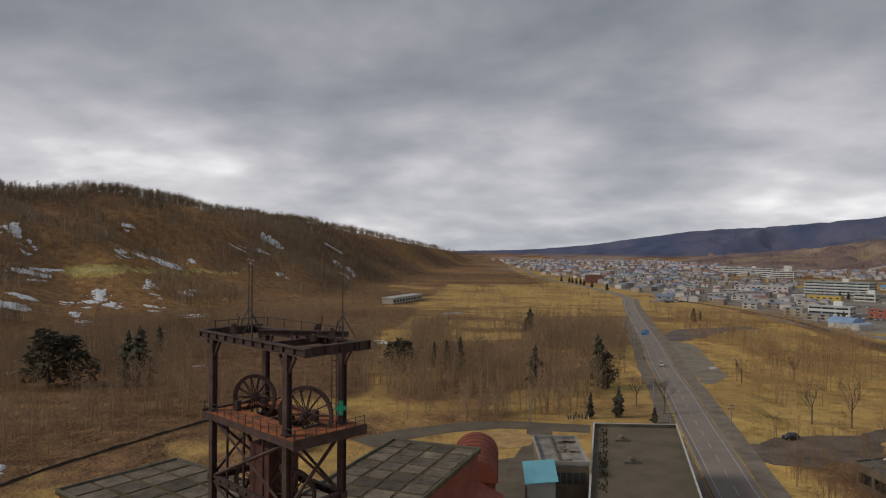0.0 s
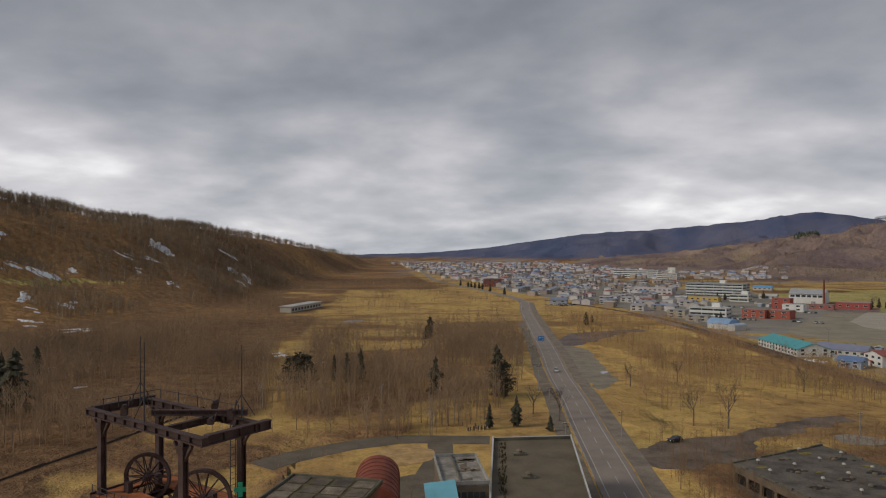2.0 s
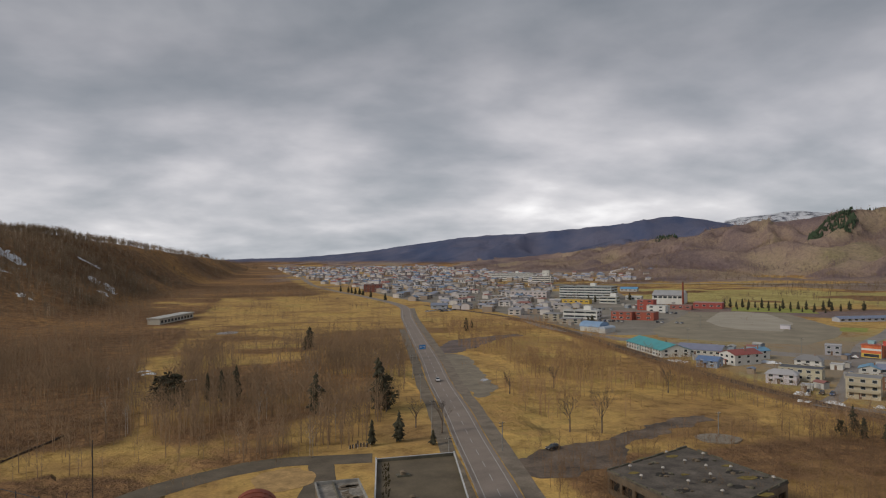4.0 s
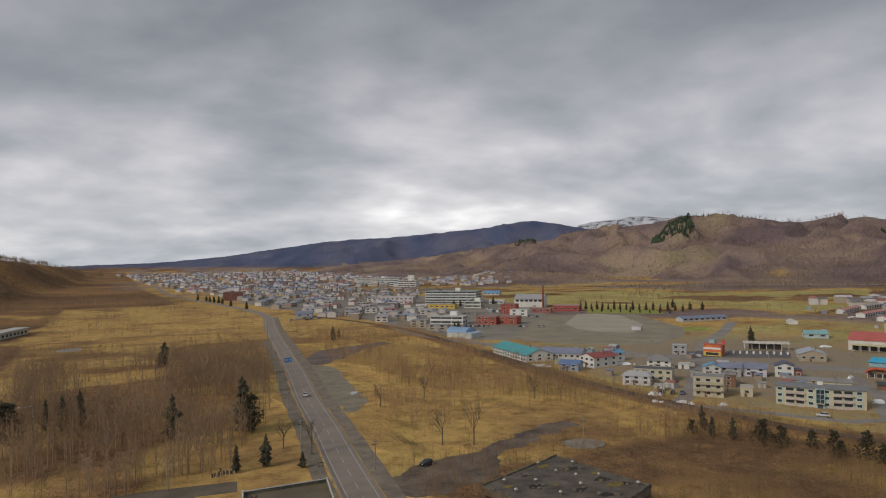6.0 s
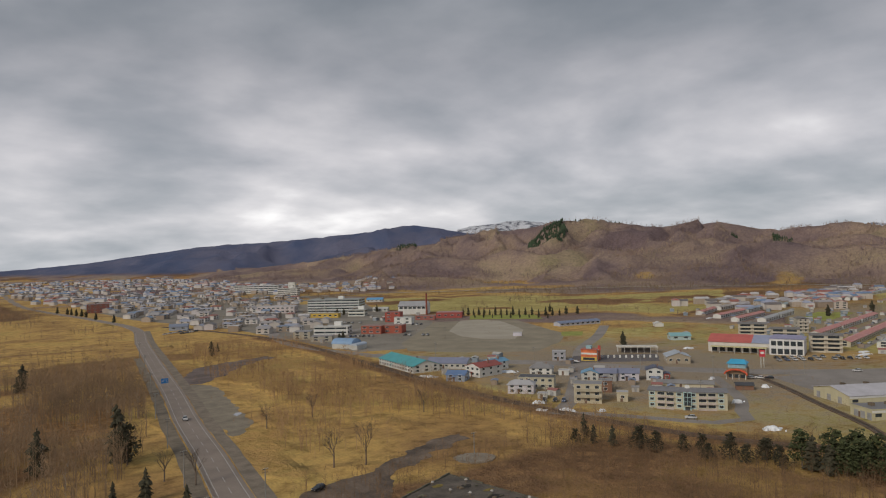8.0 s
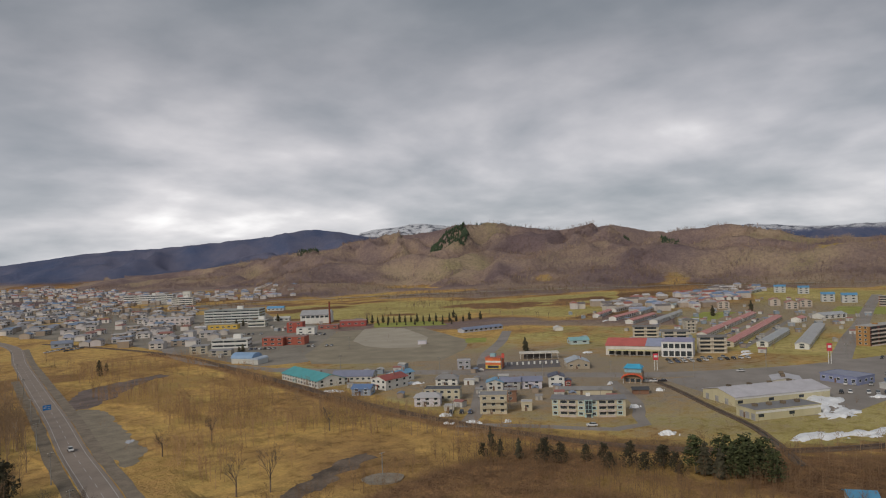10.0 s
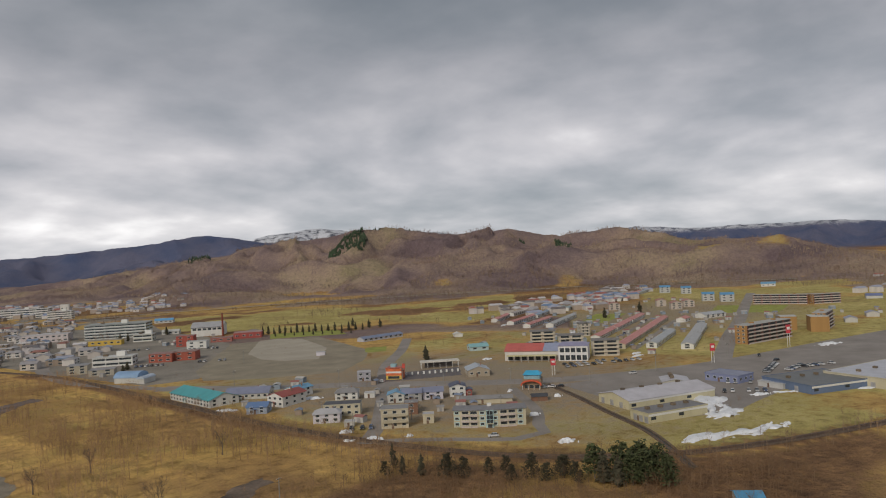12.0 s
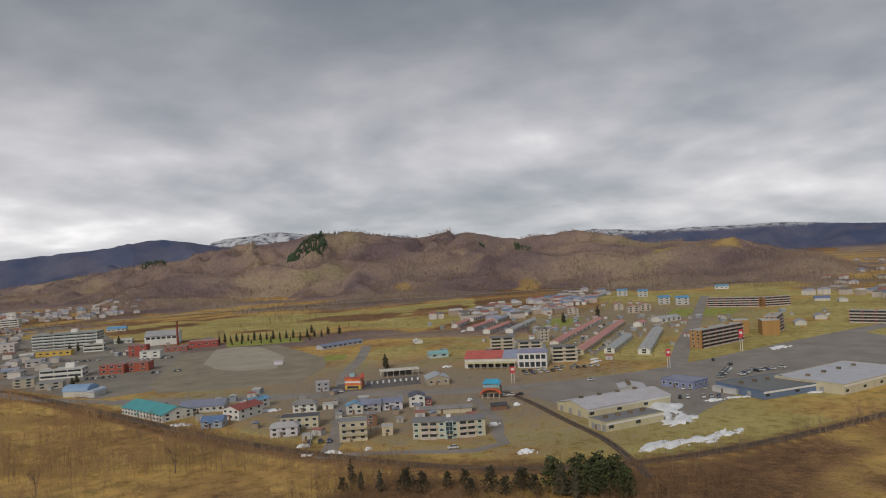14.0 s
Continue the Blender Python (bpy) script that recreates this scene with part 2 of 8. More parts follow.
# ranges: azimuth from +y to the right, skyline elevation, foot and crest distances
RANGES = [
    ("left hill", [-70, -45, -37, -32, -29, -25.5, -21.3, -18.3, -14.3, -11, -8, -5.2, -3, -1.2, 0.3],
     [2.8, 3.1, 3.4, 3.55, 3.85, 3.55, 2.3, 2.0, 1.6, 1.1, 0.6, 0.1, -0.3, -0.55, -0.9],
     [230, 330, 400, 450, 480, 500, 540, 580, 650, 800, 1000, 1300, 1700, 2100, 2500],
     [650, 780, 850, 880, 900, 930, 980, 1050, 1150, 1300, 1600, 2000, 2500, 3000, 3300]),
    ("front hills", [14, 20, 26, 31, 36, 40, 43, 47, 50, 53, 56, 60, 62, 65, 68, 70, 73, 76, 78.5, 80, 83],
     [-0.7, -0.3, 0.3, 0.9, 1.6, 2.25, 2.65, 2.55, 2.1, 2.05, 2.5, 1.5, 1.55, 1.85, 1.2, 0.6, 0.75, 0.85, 0.2, -0.4, -1.2],
     [2200, 2000, 1900, 1800, 1700, 1650, 1600, 1550, 1500, 1450, 1400, 1400, 1400, 1400, 1400, 1400, 1350, 1300, 1300, 1300, 1300],
     [3200, 3000, 2900, 2750, 2650, 2550, 2450, 2400, 2350, 2300, 2250, 2350, 2400, 2400, 2350, 2200, 2050, 1950, 1900, 1900, 1900]),
    ("back range", [-6, -2, 3, 8, 12, 17, 23, 28, 30, 32, 34, 36, 40, 45],
     [-0.35, -0.2, -0.1, 0.3, 0.9, 1.5, 1.85, 2.3, 2.6, 2.9, 2.65, 2.2, 1.8, 1.0],
     [3900, 3900, 3700, 3300, 3000, 2800, 2600, 2500, 2500, 2500, 2600, 2700, 2800, 3000],
     [4850, 4850, 4800, 4500, 4200, 4000, 3800, 3600, 3500, 3450, 3450, 3500, 3600, 3700]),
    ("snow peak", [33, 35.5, 37, 39, 41, 43, 47, 51, 55], [1.6, 2.3, 2.65, 2.85, 3.1, 2.7, 2.3, 2.3, 1.0],
     [3700] * 9, [4600] * 9),
    ("far range", [58, 63, 66, 71, 75, 80, 84, 92, 105], [0.8, 1.7, 1.85, 1.5, 1.55, 1.5, 1.1, 0.7, -0.4],
     [3600] * 9, [4650] * 9),
    ("foothills", [27, 31, 34, 37, 40, 43, 46, 49, 52, 55, 57.5, 60, 63, 66, 69, 72, 75, 78, 81, 85],
     [-1.0, -0.2, 0.35, -0.1, 0.75, 0.2, 0.95, 0.3, 0.6, 1.3, 0.5, 1.0, 0.1, 0.65, -0.1, 0.35, 0.6, -0.1, -0.5, -1.0],
     [1350] * 20, [1800, 1750, 1850, 1800, 1900, 1800, 1850, 1750, 1800, 1850, 1750, 1800, 1700, 1750, 1700, 1650, 1700, 1650, 1600, 1600]),
]


def rounded(a, v, width):
    """A line through the given values with its corners rounded off over some degrees."""
    fine = np.arange(a[0], a[-1] + 0.05, 0.1)
    k = np.exp(-0.5 * (np.arange(-40, 41) * 0.1 / width) ** 2)
    return fine, np.convolve(np.pad(np.interp(fine, a, v), 40, mode="edge"), k / k.sum(), "valid")


SKYLINE = [rounded(a, el, 0.45 if name == "left hill" else 0.6) for name, a, el, _, _ in RANGES]


def land_height(x, y):
    x, y = np.asarray(x, float), np.asarray(y, float)
    r, az = np.hypot(x, y) + 1e-6, np.degrees(np.arctan2(x, y))
    z = 0.6 * fbm(x / 60, y / 60, 3, 3) * np.clip((r - 1000) / 400, 0, 1) * 3
    tag = np.zeros_like(z)
    for k, (_, a, el, foot, crest) in enumerate(RANGES):
        e, f, c = np.interp(az, *SKYLINE[k]), np.interp(az, a, foot), np.interp(az, a, crest)
        inside = np.clip((az - a[0]) / 3, 0, 1) * np.clip((a[-1] - az) / 3, 0, 1)
        top = np.maximum(EYE + c * np.tan(np.radians(e)), 0) * inside
        s = np.clip((r - f) / (c - f), 0, 1)
        s = s * s * (3 - 2 * s) * 0.55 + s * 0.45
        after = np.clip(1 - (r - c) / ((0.45 if k == 5 else 0.5) * c), 0.0 if k == 5 else 0.3, 1)
        gully = 0.62 * (1 - np.abs(fbm(x / 330 + k, y / 330, 11 + k, 4)) * 1.3) - 0.42
        if k in (1, 5):
            gully = 1.2 * (1 - np.abs(fbm(x / 230 + k + 0.35 * lattice(x / 190, y / 190, 5), y / 230, 11 + k, 3)) * 1.6) - 0.68
        h = top * np.where(r < c, s, after) * (1 + gully * np.clip(4 * s * (1 - s), 0, 1))
        h = h + np.where(r > f, 1, 0) * top * 0.045 * fbm(x / 170, y / 170, 29 + k, 4) * np.clip(s * 3, 0, 1) * (1 - 0.75 * s)
        h = h + np.clip(top / 40, 0, 1) * np.clip(s * 8, 0, 1) * (2.4 * fbm(x / 34, y / 34, 51 + k, 3) + 4.5 * fbm(x / 120, y / 120, 57 + k, 3) * (1 - s))
        tag = np.where(h > z + 1.0, k + 1, tag)
        z = np.maximum(z, h)
    return z, tag


def river_range(x, y):
    """Distance over the valley floor, bent so that the woods and meadows along the river wind."""
    return np.hypot(x, y) + 95 * fbm(x / 210, y / 210, 91, 3) + 40 * fbm(x / 60, y / 60, 95, 2)


def grass_slopes(az, r):
    """Open grass among the woods of the front hills."""
    spots = ((60.6, 1430, 1.5, 120), (71.5, 1760, 2.2, 130), (75.5, 1700, 1.8, 110), (50.5, 1480, 1.2, 60), (66.0, 1640, 1.0, 60))
    return np.clip(np.maximum.reduce([1.3 - 1.3 * np.hypot((az - a) / da, (r - q) / dr) for a, q, da, dr in spots]), 0, 0.6)


def mine_lane_x(y):
    """The line of the old tramway bank below the western wood."""
    return np.interp(y, [100, 130, 140, 157, 173, 185, 230, 320, 360], [-104, -91.4, -89.5, -83.4, -77.3, -72, -56, -41, -46])


def build_land():
    az = np.radians(np.concatenate([np.arange(-60, 100, 0.33), np.arange(100, 300, 4.0)]))
    rr = np.concatenate([[0.01, 3, 15, 30, 50], np.geomspace(75, 1080, 140), np.linspace(1100, 2700, 150), np.geomspace(2730, 4900, 40)])
    A, R = np.meshgrid(az, rr)
    X, Y = R * np.sin(A), R * np.cos(A)
    Z, tag = land_height(X, Y)
    nr, na = X.shape
    co = np.stack([X, Y, Z], -1).reshape(-1, 3)
    i = np.arange(nr - 1)[:, None] * na + np.arange(na)[None]
    j = np.arange(nr - 1)[:, None] * na + (np.arange(na) + 1)[None] % na
    quads = np.stack([i, i + na, j + na, j], -1).reshape(-1, 4)[:, ::-1]
    me = bpy.data.meshes.new("ground")
    me.from_pydata(co.tolist(), [], quads.tolist())
    layer = me.color_attributes.new("zone", "FLOAT_COLOR", "POINT")
    x, y, tg = co[:, 0], co[:, 1], tag.ravel()
    zone = land_zones(x, y, co[:, 2], tg)
    layer.data.foreach_set("color", zone.ravel().astype(np.float32))
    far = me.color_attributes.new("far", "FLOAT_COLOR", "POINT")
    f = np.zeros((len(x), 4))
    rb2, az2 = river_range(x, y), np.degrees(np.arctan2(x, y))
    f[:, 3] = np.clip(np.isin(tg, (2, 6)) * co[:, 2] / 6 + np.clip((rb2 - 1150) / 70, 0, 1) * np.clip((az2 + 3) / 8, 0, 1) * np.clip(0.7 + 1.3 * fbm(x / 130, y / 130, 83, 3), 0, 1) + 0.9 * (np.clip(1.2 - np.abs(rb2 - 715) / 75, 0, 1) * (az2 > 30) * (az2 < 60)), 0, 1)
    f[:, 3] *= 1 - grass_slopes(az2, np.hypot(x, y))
    # red: back and far ranges, which take the haze blue; green: snow
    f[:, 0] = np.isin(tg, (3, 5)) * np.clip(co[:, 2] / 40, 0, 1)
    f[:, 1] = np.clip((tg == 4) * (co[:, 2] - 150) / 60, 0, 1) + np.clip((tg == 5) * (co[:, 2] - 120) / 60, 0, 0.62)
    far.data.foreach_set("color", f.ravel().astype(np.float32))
    me.polygons.foreach_set("use_smooth", [True] * len(me.polygons))
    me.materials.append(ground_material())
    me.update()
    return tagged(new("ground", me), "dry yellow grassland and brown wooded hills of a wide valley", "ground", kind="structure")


def land_zones(x, y, z, tg):
    """Red: brush and wood floor. Green: meadow. Blue: gravel."""
    out = np.zeros((len(x), 4))
    out[:, 3] = 1
    r, az = np.hypot(x, y), np.degrees(np.arctan2(x, y))
    hill = (tg > 0) * np.clip(z / 6, 0, 1)
    rb = river_range(x, y)
    # the wood west of the road, with gold clearings by the mine and beyond the wood
    east = np.interp(y, [120, 180, 260, 350, 430], [-70, 10, 50, 68, 80])
    west = np.clip((east - x) / 14, 0, 1) * np.clip((y - 140) / 25, 0, 1) * np.clip((435 - y) / 30, 0, 1)
    clear = np.clip(1.25 - np.hypot((x - 2) / 46, (y - 150) / 36), 0, 1) + np.clip(1 - np.hypot((x + 46) / 10, (y - 270) / 70), 0, 1)
    rail = np.interp(y, [38, 75, 108, 150, 205, 262, 340, 420, 510, 600], [330, 262, 222, 199, 190, 188, 194, 201, 206, 195])
    fore = np.clip((rail - 4 - x) / 12, 0, 1) * np.clip((178 - y) / 14, 0, 1) * np.clip((x - 62) / 14, 0, 1)
    line = np.clip(1.3 - np.abs(x - rail + 3) / 9, 0, 1) * (y > 30) * (y < 560) * 0.8
    spots = np.clip(fbm(x / 26, y / 26, 61, 3) * 1.1 + 0.12, 0, 0.42) * (x > 60) * (x < rail) * np.clip((y - 168) / 14, 0, 1) * (y < 520)
    belt = np.clip(1.2 - np.abs(rb - 715) / 75, 0, 1) * (az > 30) * (az < 60) + np.clip((rb - 1130) / 60, 0, 1) * np.clip((az + 3) / 8, 0, 1) * (az < 86) * np.clip(0.75 + 1.2 * fbm(x / 130, y / 130, 83, 3), 0, 1)
    belt = belt + np.clip(fbm(x / 95, y / 60, 85, 3) * 2.4 - 0.35, 0, 0.8) * (rb > 780) * (az > 20) * (az < 64)
    belt = belt + np.clip((r - 760) / 80, 0, 1) * (az > 56) * (az < 66) * 0.55
    west = np.maximum(west, np.clip((-42 - x) / 14, 0, 1) * np.clip((y - 185) / 30, 0, 1))
    slope = np.clip((np.interp(y, [230, 300, 590, 800, 1200], [-30, -44, -84, -112, -135]) - x) / 12, 0, 1) * np.clip((y - 200) / 30, 0, 1)
    slope = np.maximum(slope, np.clip((np.interp(y, [700, 800, 1000, 1500], [20, 70, 90, 70]) - x) / 25, 0, 1) * np.clip((y - 900) / 90, 0, 1))
    west = west * np.clip(0.72 + 0.75 * fbm(x / 38, y / 38, 66, 3), 0, 1)
    bog = np.clip((mine_lane_x(y) - x) / 4, 0, 1) * (y < 215) * (y > 30) * np.clip(0.95 + 0.4 * fbm(x / 25, y / 25, 68, 3), 0, 1)
    bog = np.maximum(bog, (x < -20) * (y < 190) * (y > 30) * np.clip(0.62 + 0.7 * fbm(x / 16, y / 16, 69, 3), 0, 0.9))
    bands = np.clip(fbm(x / 70, y / 26, 71, 3) * 1.1 - 0.02, 0, 0.6) * (x < 130) * (x > -160) * (y > 400) * (y < 1400)
    out[:, 0] = np.clip(np.maximum.reduce([hill, bog, west - clear * 0.8, fore * (0.80 + 0.5 * fbm(x / 30, y / 30, 67, 2)), line, spots, bands, slope, belt * 0.9]), 0, 1)
    yellow = np.clip((az + 33) / 2, 0, 1) * np.clip((-16 - az) / 5, 0, 1) * (tg == 1) * np.clip(1.3 - np.abs(r - np.interp(az, [-31.4, -28.5, -24.6, -22.2, -17.1], [604, 602, 660, 706, 777])) / 9, 0, 1)
    out[:, 0] = out[:, 0] * (1 - yellow)
    meadow = np.clip(1.4 - np.abs(rb - 960) / 170, 0, 1) * np.clip((az - 26) / 5, 0, 1) * np.clip((64 - az) / 5, 0, 1)
    south = np.clip(1.3 - np.hypot((x - 290) / 110, (y - 110) / 70), 0, 1) * (x > rail + 4)
    urban = np.clip((x - rail - 5) / 8, 0, 1) * np.clip((430 - y) / 40, 0, 1) * np.clip((x - 185) / 8, 0, 1) * np.clip((1000 - x) / 60, 0, 1)
    grassy = grass_slopes(az, r)
    plain = np.clip((x - 400) / 60, 0, 1) * np.clip((az - 55) / 4, 0, 1) * np.clip((1380 - r) / 60, 0, 1) * np.clip(0.8 + 0.5 * fbm(x / 60, y / 60, 98, 3), 0, 1)
    out[:, 0] = out[:, 0] * (1 - grassy)
    meadow = np.maximum.reduce([meadow, grassy, plain])
    out[:, 1] = np.clip(np.maximum.reduce([meadow, south * 0.75, yellow, urban * (0.45 + 0.5 * fbm(x / 22, y / 22, 88, 3))]), 0, 1) * (1 - np.clip(belt * (1 - grassy), 0, 1))
    town = np.clip((x - rail - 6) / 10, 0, 1) * np.clip((x - 190) / 8, 0, 1) * np.clip(1.25 - np.hypot((x - 300) / 190, (y - 260) / 240), 0, 1) * 0.56
    homes = np.clip(1.35 - np.hypot((x - 680) / 290, (y - 290) / 190), 0, 1) * 0.6
    out[:, 2] = np.clip(np.maximum(town * 1.2, homes), 0, 0.68)
    return out


build_land()


def ground_z(x, y):
    if x > 1 and math.hypot(x, y) < 499:
        return 0.0
    return float(land_height(np.array([x]), np.array([y]))[0][0])
# ---- paints and surfaces ----
ASPHALT = surface("asphalt", (0.250, 0.205, 0.175), 0.9, spread=0.14, scale=0.12, fine=2.0)
LOT = surface("car_park_asphalt", (0.262, 0.235, 0.215), 0.9, spread=0.2, scale=0.05, fine=1.2)
DIRT = surface("packed_dirt", (0.265, 0.228, 0.165), 0.95, spread=0.2, scale=0.06, fine=1.0)
CLAY = surface("pale_sand", (0.375, 0.335, 0.270), 0.95, spread=0.12, scale=0.05, fine=1.0)
PAINT_WHITE = surface("road_paint", (0.40, 0.38, 0.36), 0.7, spread=0.2, scale=0.8, fine=5.0)
STEEL = surface("rusty_steel", (0.068, 0.042, 0.040), 0.75, 0.25, spread=0.45, scale=1.4, fine=14, tint=(0.085, 0.042, 0.03))
RUST = surface("bright_rust", (0.32, 0.10, 0.03), 0.9, spread=0.4, scale=1.2, fine=12, tint=(0.15, 0.055, 0.025))
GREEN = surface("safety_green", (0.03, 0.42, 0.25), 0.6, spread=0.15, scale=2, fine=9)
CONCRETE = surface("stained_concrete", (0.165, 0.128, 0.090), 0.93, spread=0.3, scale=0.35, fine=4, rand=0.22)
SLAB = surface("roof_slab", (0.128, 0.102, 0.074), 0.95, spread=0.45, scale=0.6, fine=4, rand=0.5)
CONCRETE_DARK = surface("mossy_concrete", (0.125, 0.115, 0.085), 0.95, spread=0.4, scale=0.4, fine=4)
MOSS = surface("moss_and_dead_grass", (0.085, 0.066, 0.024), 0.97, spread=0.5, scale=0.8, fine=5)
ROOF_GREY = surface("weathered_felt", (0.132, 0.104, 0.068), 0.95, spread=0.22, scale=0.2, fine=2.5)
BARREL_RED = surface("red_oxide_sheet", (0.215, 0.052, 0.027), 0.8, spread=0.25, scale=0.5, fine=6)
BRICK = surface("red_brick", (0.225, 0.064, 0.040), 0.9, spread=0.2, scale=0.4, fine=5)
TURQ = surface("turquoise_sheet", (0.16, 0.42, 0.52), 0.55, spread=0.12, scale=0.4, fine=6)
SNOW = surface("old_snow", (0.74, 0.76, 0.80), 0.85, spread=0.13, scale=0.35, fine=2.0)
BARK = surface("grey_brown_bark", (0.155, 0.118, 0.090), 0.95, spread=0.3, scale=0.8, fine=9)
TWIG = surface("bare_twigs", (0.265, 0.178, 0.106), 0.95, spread=0.35, scale=0.03, fine=0.4, bump=0)
TWIG_RED = surface("reddish_twigs", (0.33, 0.205, 0.105), 0.95, spread=0.35, scale=0.03, fine=0.4, bump=0)
SCRUB = surface("brown_scrub", (0.200, 0.122, 0.066), 0.95, spread=0.35, scale=0.03, fine=0.4, bump=0)
WOOD_FAR = surface("hill_wood", (0.235, 0.170, 0.108), 0.95, spread=0.35, scale=0.012, fine=0.2, bump=0)
NEEDLE = surface("dark_needles", (0.050, 0.046, 0.026), 0.9, spread=0.4, scale=0.5, fine=4, bump=0)
PLANTATION = surface("plantation_green", (0.040, 0.066, 0.034), 0.9, spread=0.4, scale=0.02, fine=0.3, bump=0)
NEEDLE_FRESH = surface("green_needles", (0.058, 0.070, 0.026), 0.9, spread=0.4, scale=0.5, fine=4, bump=0)
HILL_PLUM = surface("grey_violet_wood", (0.221, 0.162, 0.157), 0.95, spread=0.25, scale=0.01, fine=0.2, bump=0)
HILL_BROWN = surface("red_brown_wood", (0.283, 0.200, 0.157), 0.95, spread=0.25, scale=0.01, fine=0.2, bump=0)
HILL_OCHRE = surface("yellow_brown_wood", (0.344, 0.257, 0.178), 0.95, spread=0.25, scale=0.01, fine=0.2, bump=0)
BIRCH = surface("birch_bark", (0.33, 0.29, 0.25), 0.9, spread=0.3, scale=2, fine=8)
WOOD_PALE = surface("pale_hill_trunks", (0.38, 0.30, 0.215), 0.95, spread=0.3, scale=0.05, fine=0.4, bump=0)
POLE = surface("pole_concrete", (0.26, 0.25, 0.235), 0.9, spread=0.15, scale=1, fine=6)
BALLAST = surface("ballast", (0.13, 0.092, 0.066), 0.97, spread=0.35, scale=0.3, fine=3)
RAIL = surface("rail_steel", (0.13, 0.085, 0.065), 0.6, 0.6, spread=0.2, scale=1, fine=6)
GLASS = surface("window_glass", (0.045, 0.055, 0.065), 0.12, spread=0.3, scale=0.3, fine=1, bump=0)
FRAME_W = surface("white_frames", (0.68, 0.68, 0.66), 0.6, spread=0.06, scale=2, fine=8)
TYRE = surface("rubber", (0.022, 0.022, 0.024), 0.9, spread=0.1)
DARKMET = surface("dark_metal", (0.05, 0.05, 0.055), 0.6, 0.4, spread=0.2)


def wallpaint(c, name="wall"):
    return surface("%s_%02x%02x%02x" % (name, *(int(255 * v) for v in c)), c, 0.85, spread=0.10, scale=0.25, fine=3.0, streak=1.0)


def sheet(c):
    return surface("sheet_%02x%02x%02x" % tuple(int(255 * v) for v in c), c, 0.5, spread=0.12, scale=0.2, fine=2.5, streak=0.0)


# ---- roads ----
def smooth_line(pts, step):
    """A Catmull-Rom line through the points, about one point each step."""
    P = [Vector((*p, 0)) for p in pts]
    P = [P[0] * 2 - P[1]] + P + [P[-1] * 2 - P[-2]]
    out = []
    for a, b, c, d in zip(P, P[1:], P[2:], P[3:]):
        n = max(1, int((c - b).length / step))
        for k in range(n):
            t = k / n
            out.append(0.5 * (2 * b + (c - a) * t + (2 * a - 5 * b + 4 * c - d) * t * t + (3 * b - a - 3 * c + d) * t**3))
    out.append(P[-2])
    return out


def ribbon(bm, line, left, right, z, thick=0.0, wobble=0.0):
    """A strip along a line between two offsets; positive is to the right. It may have side walls."""
    rows = []
    for k, p in enumerate(line):
        d = (line[min(k + 1, len(line) - 1)] - line[max(k - 1, 0)]).normalized()
        n = Vector((d.y, -d.x, 0))
        wl = wobble * noise.noise(p * 0.11) if wobble else 0
        wr = wobble * noise.noise(p * 0.13 + Vector((9, 4, 2))) if wobble else 0
        zz = ground_z(p.x, p.y) + z
        a, b = p + n * (left + wl), p + n * (right + wr)
        row = [bm.verts.new((a.x, a.y, zz)), bm.verts.new((b.x, b.y, zz))]
        if thick:
            row = [bm.verts.new((a.x - n.x * 0.05, a.y - n.y * 0.05, zz - thick))] + row + [bm.verts.new((b.x + n.x * 0.05, b.y + n.y * 0.05, zz - thick))]
        rows.append(row)
    for r, s in zip(rows, rows[1:]):
        for i in range(len(r) - 1):
            bm.faces.new((r[i], r[i + 1], s[i + 1], s[i]))
    return bm


def street(name, pts, width, mat, label, z=0.06, step=8, wobble=0.0):
    line = smooth_line(pts, step)
    bm = ribbon(bmesh.new(), line, -width / 2, width / 2, z, 0.12, wobble)
    return line, tagged(obj(name, bm, mat), label, "road", kind="structure")


def area(name, pts, mat, label, z=0.04, category="pavement", ragged=0.0):
    """A flat paved or worn area with a slightly uneven outline."""
    bm = bmesh.new()
    out = []
    for (ax, ay), (bx, by) in zip(pts, pts[1:] + pts[:1]):
        n = max(1, int(math.hypot(bx - ax, by - ay) / (1.5 if ragged else 6)))
        for k in range(n):
            x, y = ax + (bx - ax) * k / n, ay + (by - ay) * k / n
            if ragged:
                x, y = x + ragged * noise.noise((x * 0.12, y * 0.12, 3)) + 0.5 * ragged * noise.noise((x * 0.4, y * 0.4, 5)), y + ragged * noise.noise((x * 0.12, y * 0.12, 11)) + 0.5 * ragged * noise.noise((x * 0.4, y * 0.4, 13))
            out.append((x + 0.9 * noise.noise((x * 0.2, y * 0.2, 1)), y + 0.9 * noise.noise((x * 0.2, y * 0.2, 7))))
    poly(bm, out, -0.3, z)
    return tagged(obj(name, bm, mat), label, category, kind="structure")


MAIN = [(41, 60), (45.6, 100), (50.2, 136), (54.3, 163), (59.0, 195), (65.3, 235), (72.2, 285), (83, 350), (94.5, 428), (104.5, 495), (119, 590), (137, 690),
        (140, 760), (134, 830), (122, 940), (105, 1060), (88, 1250), (86, 1500), (92, 1800)]
main_line, main_road = street("road", MAIN, 9.6, ASPHALT, "grey asphalt country road with white lines", 0.10)


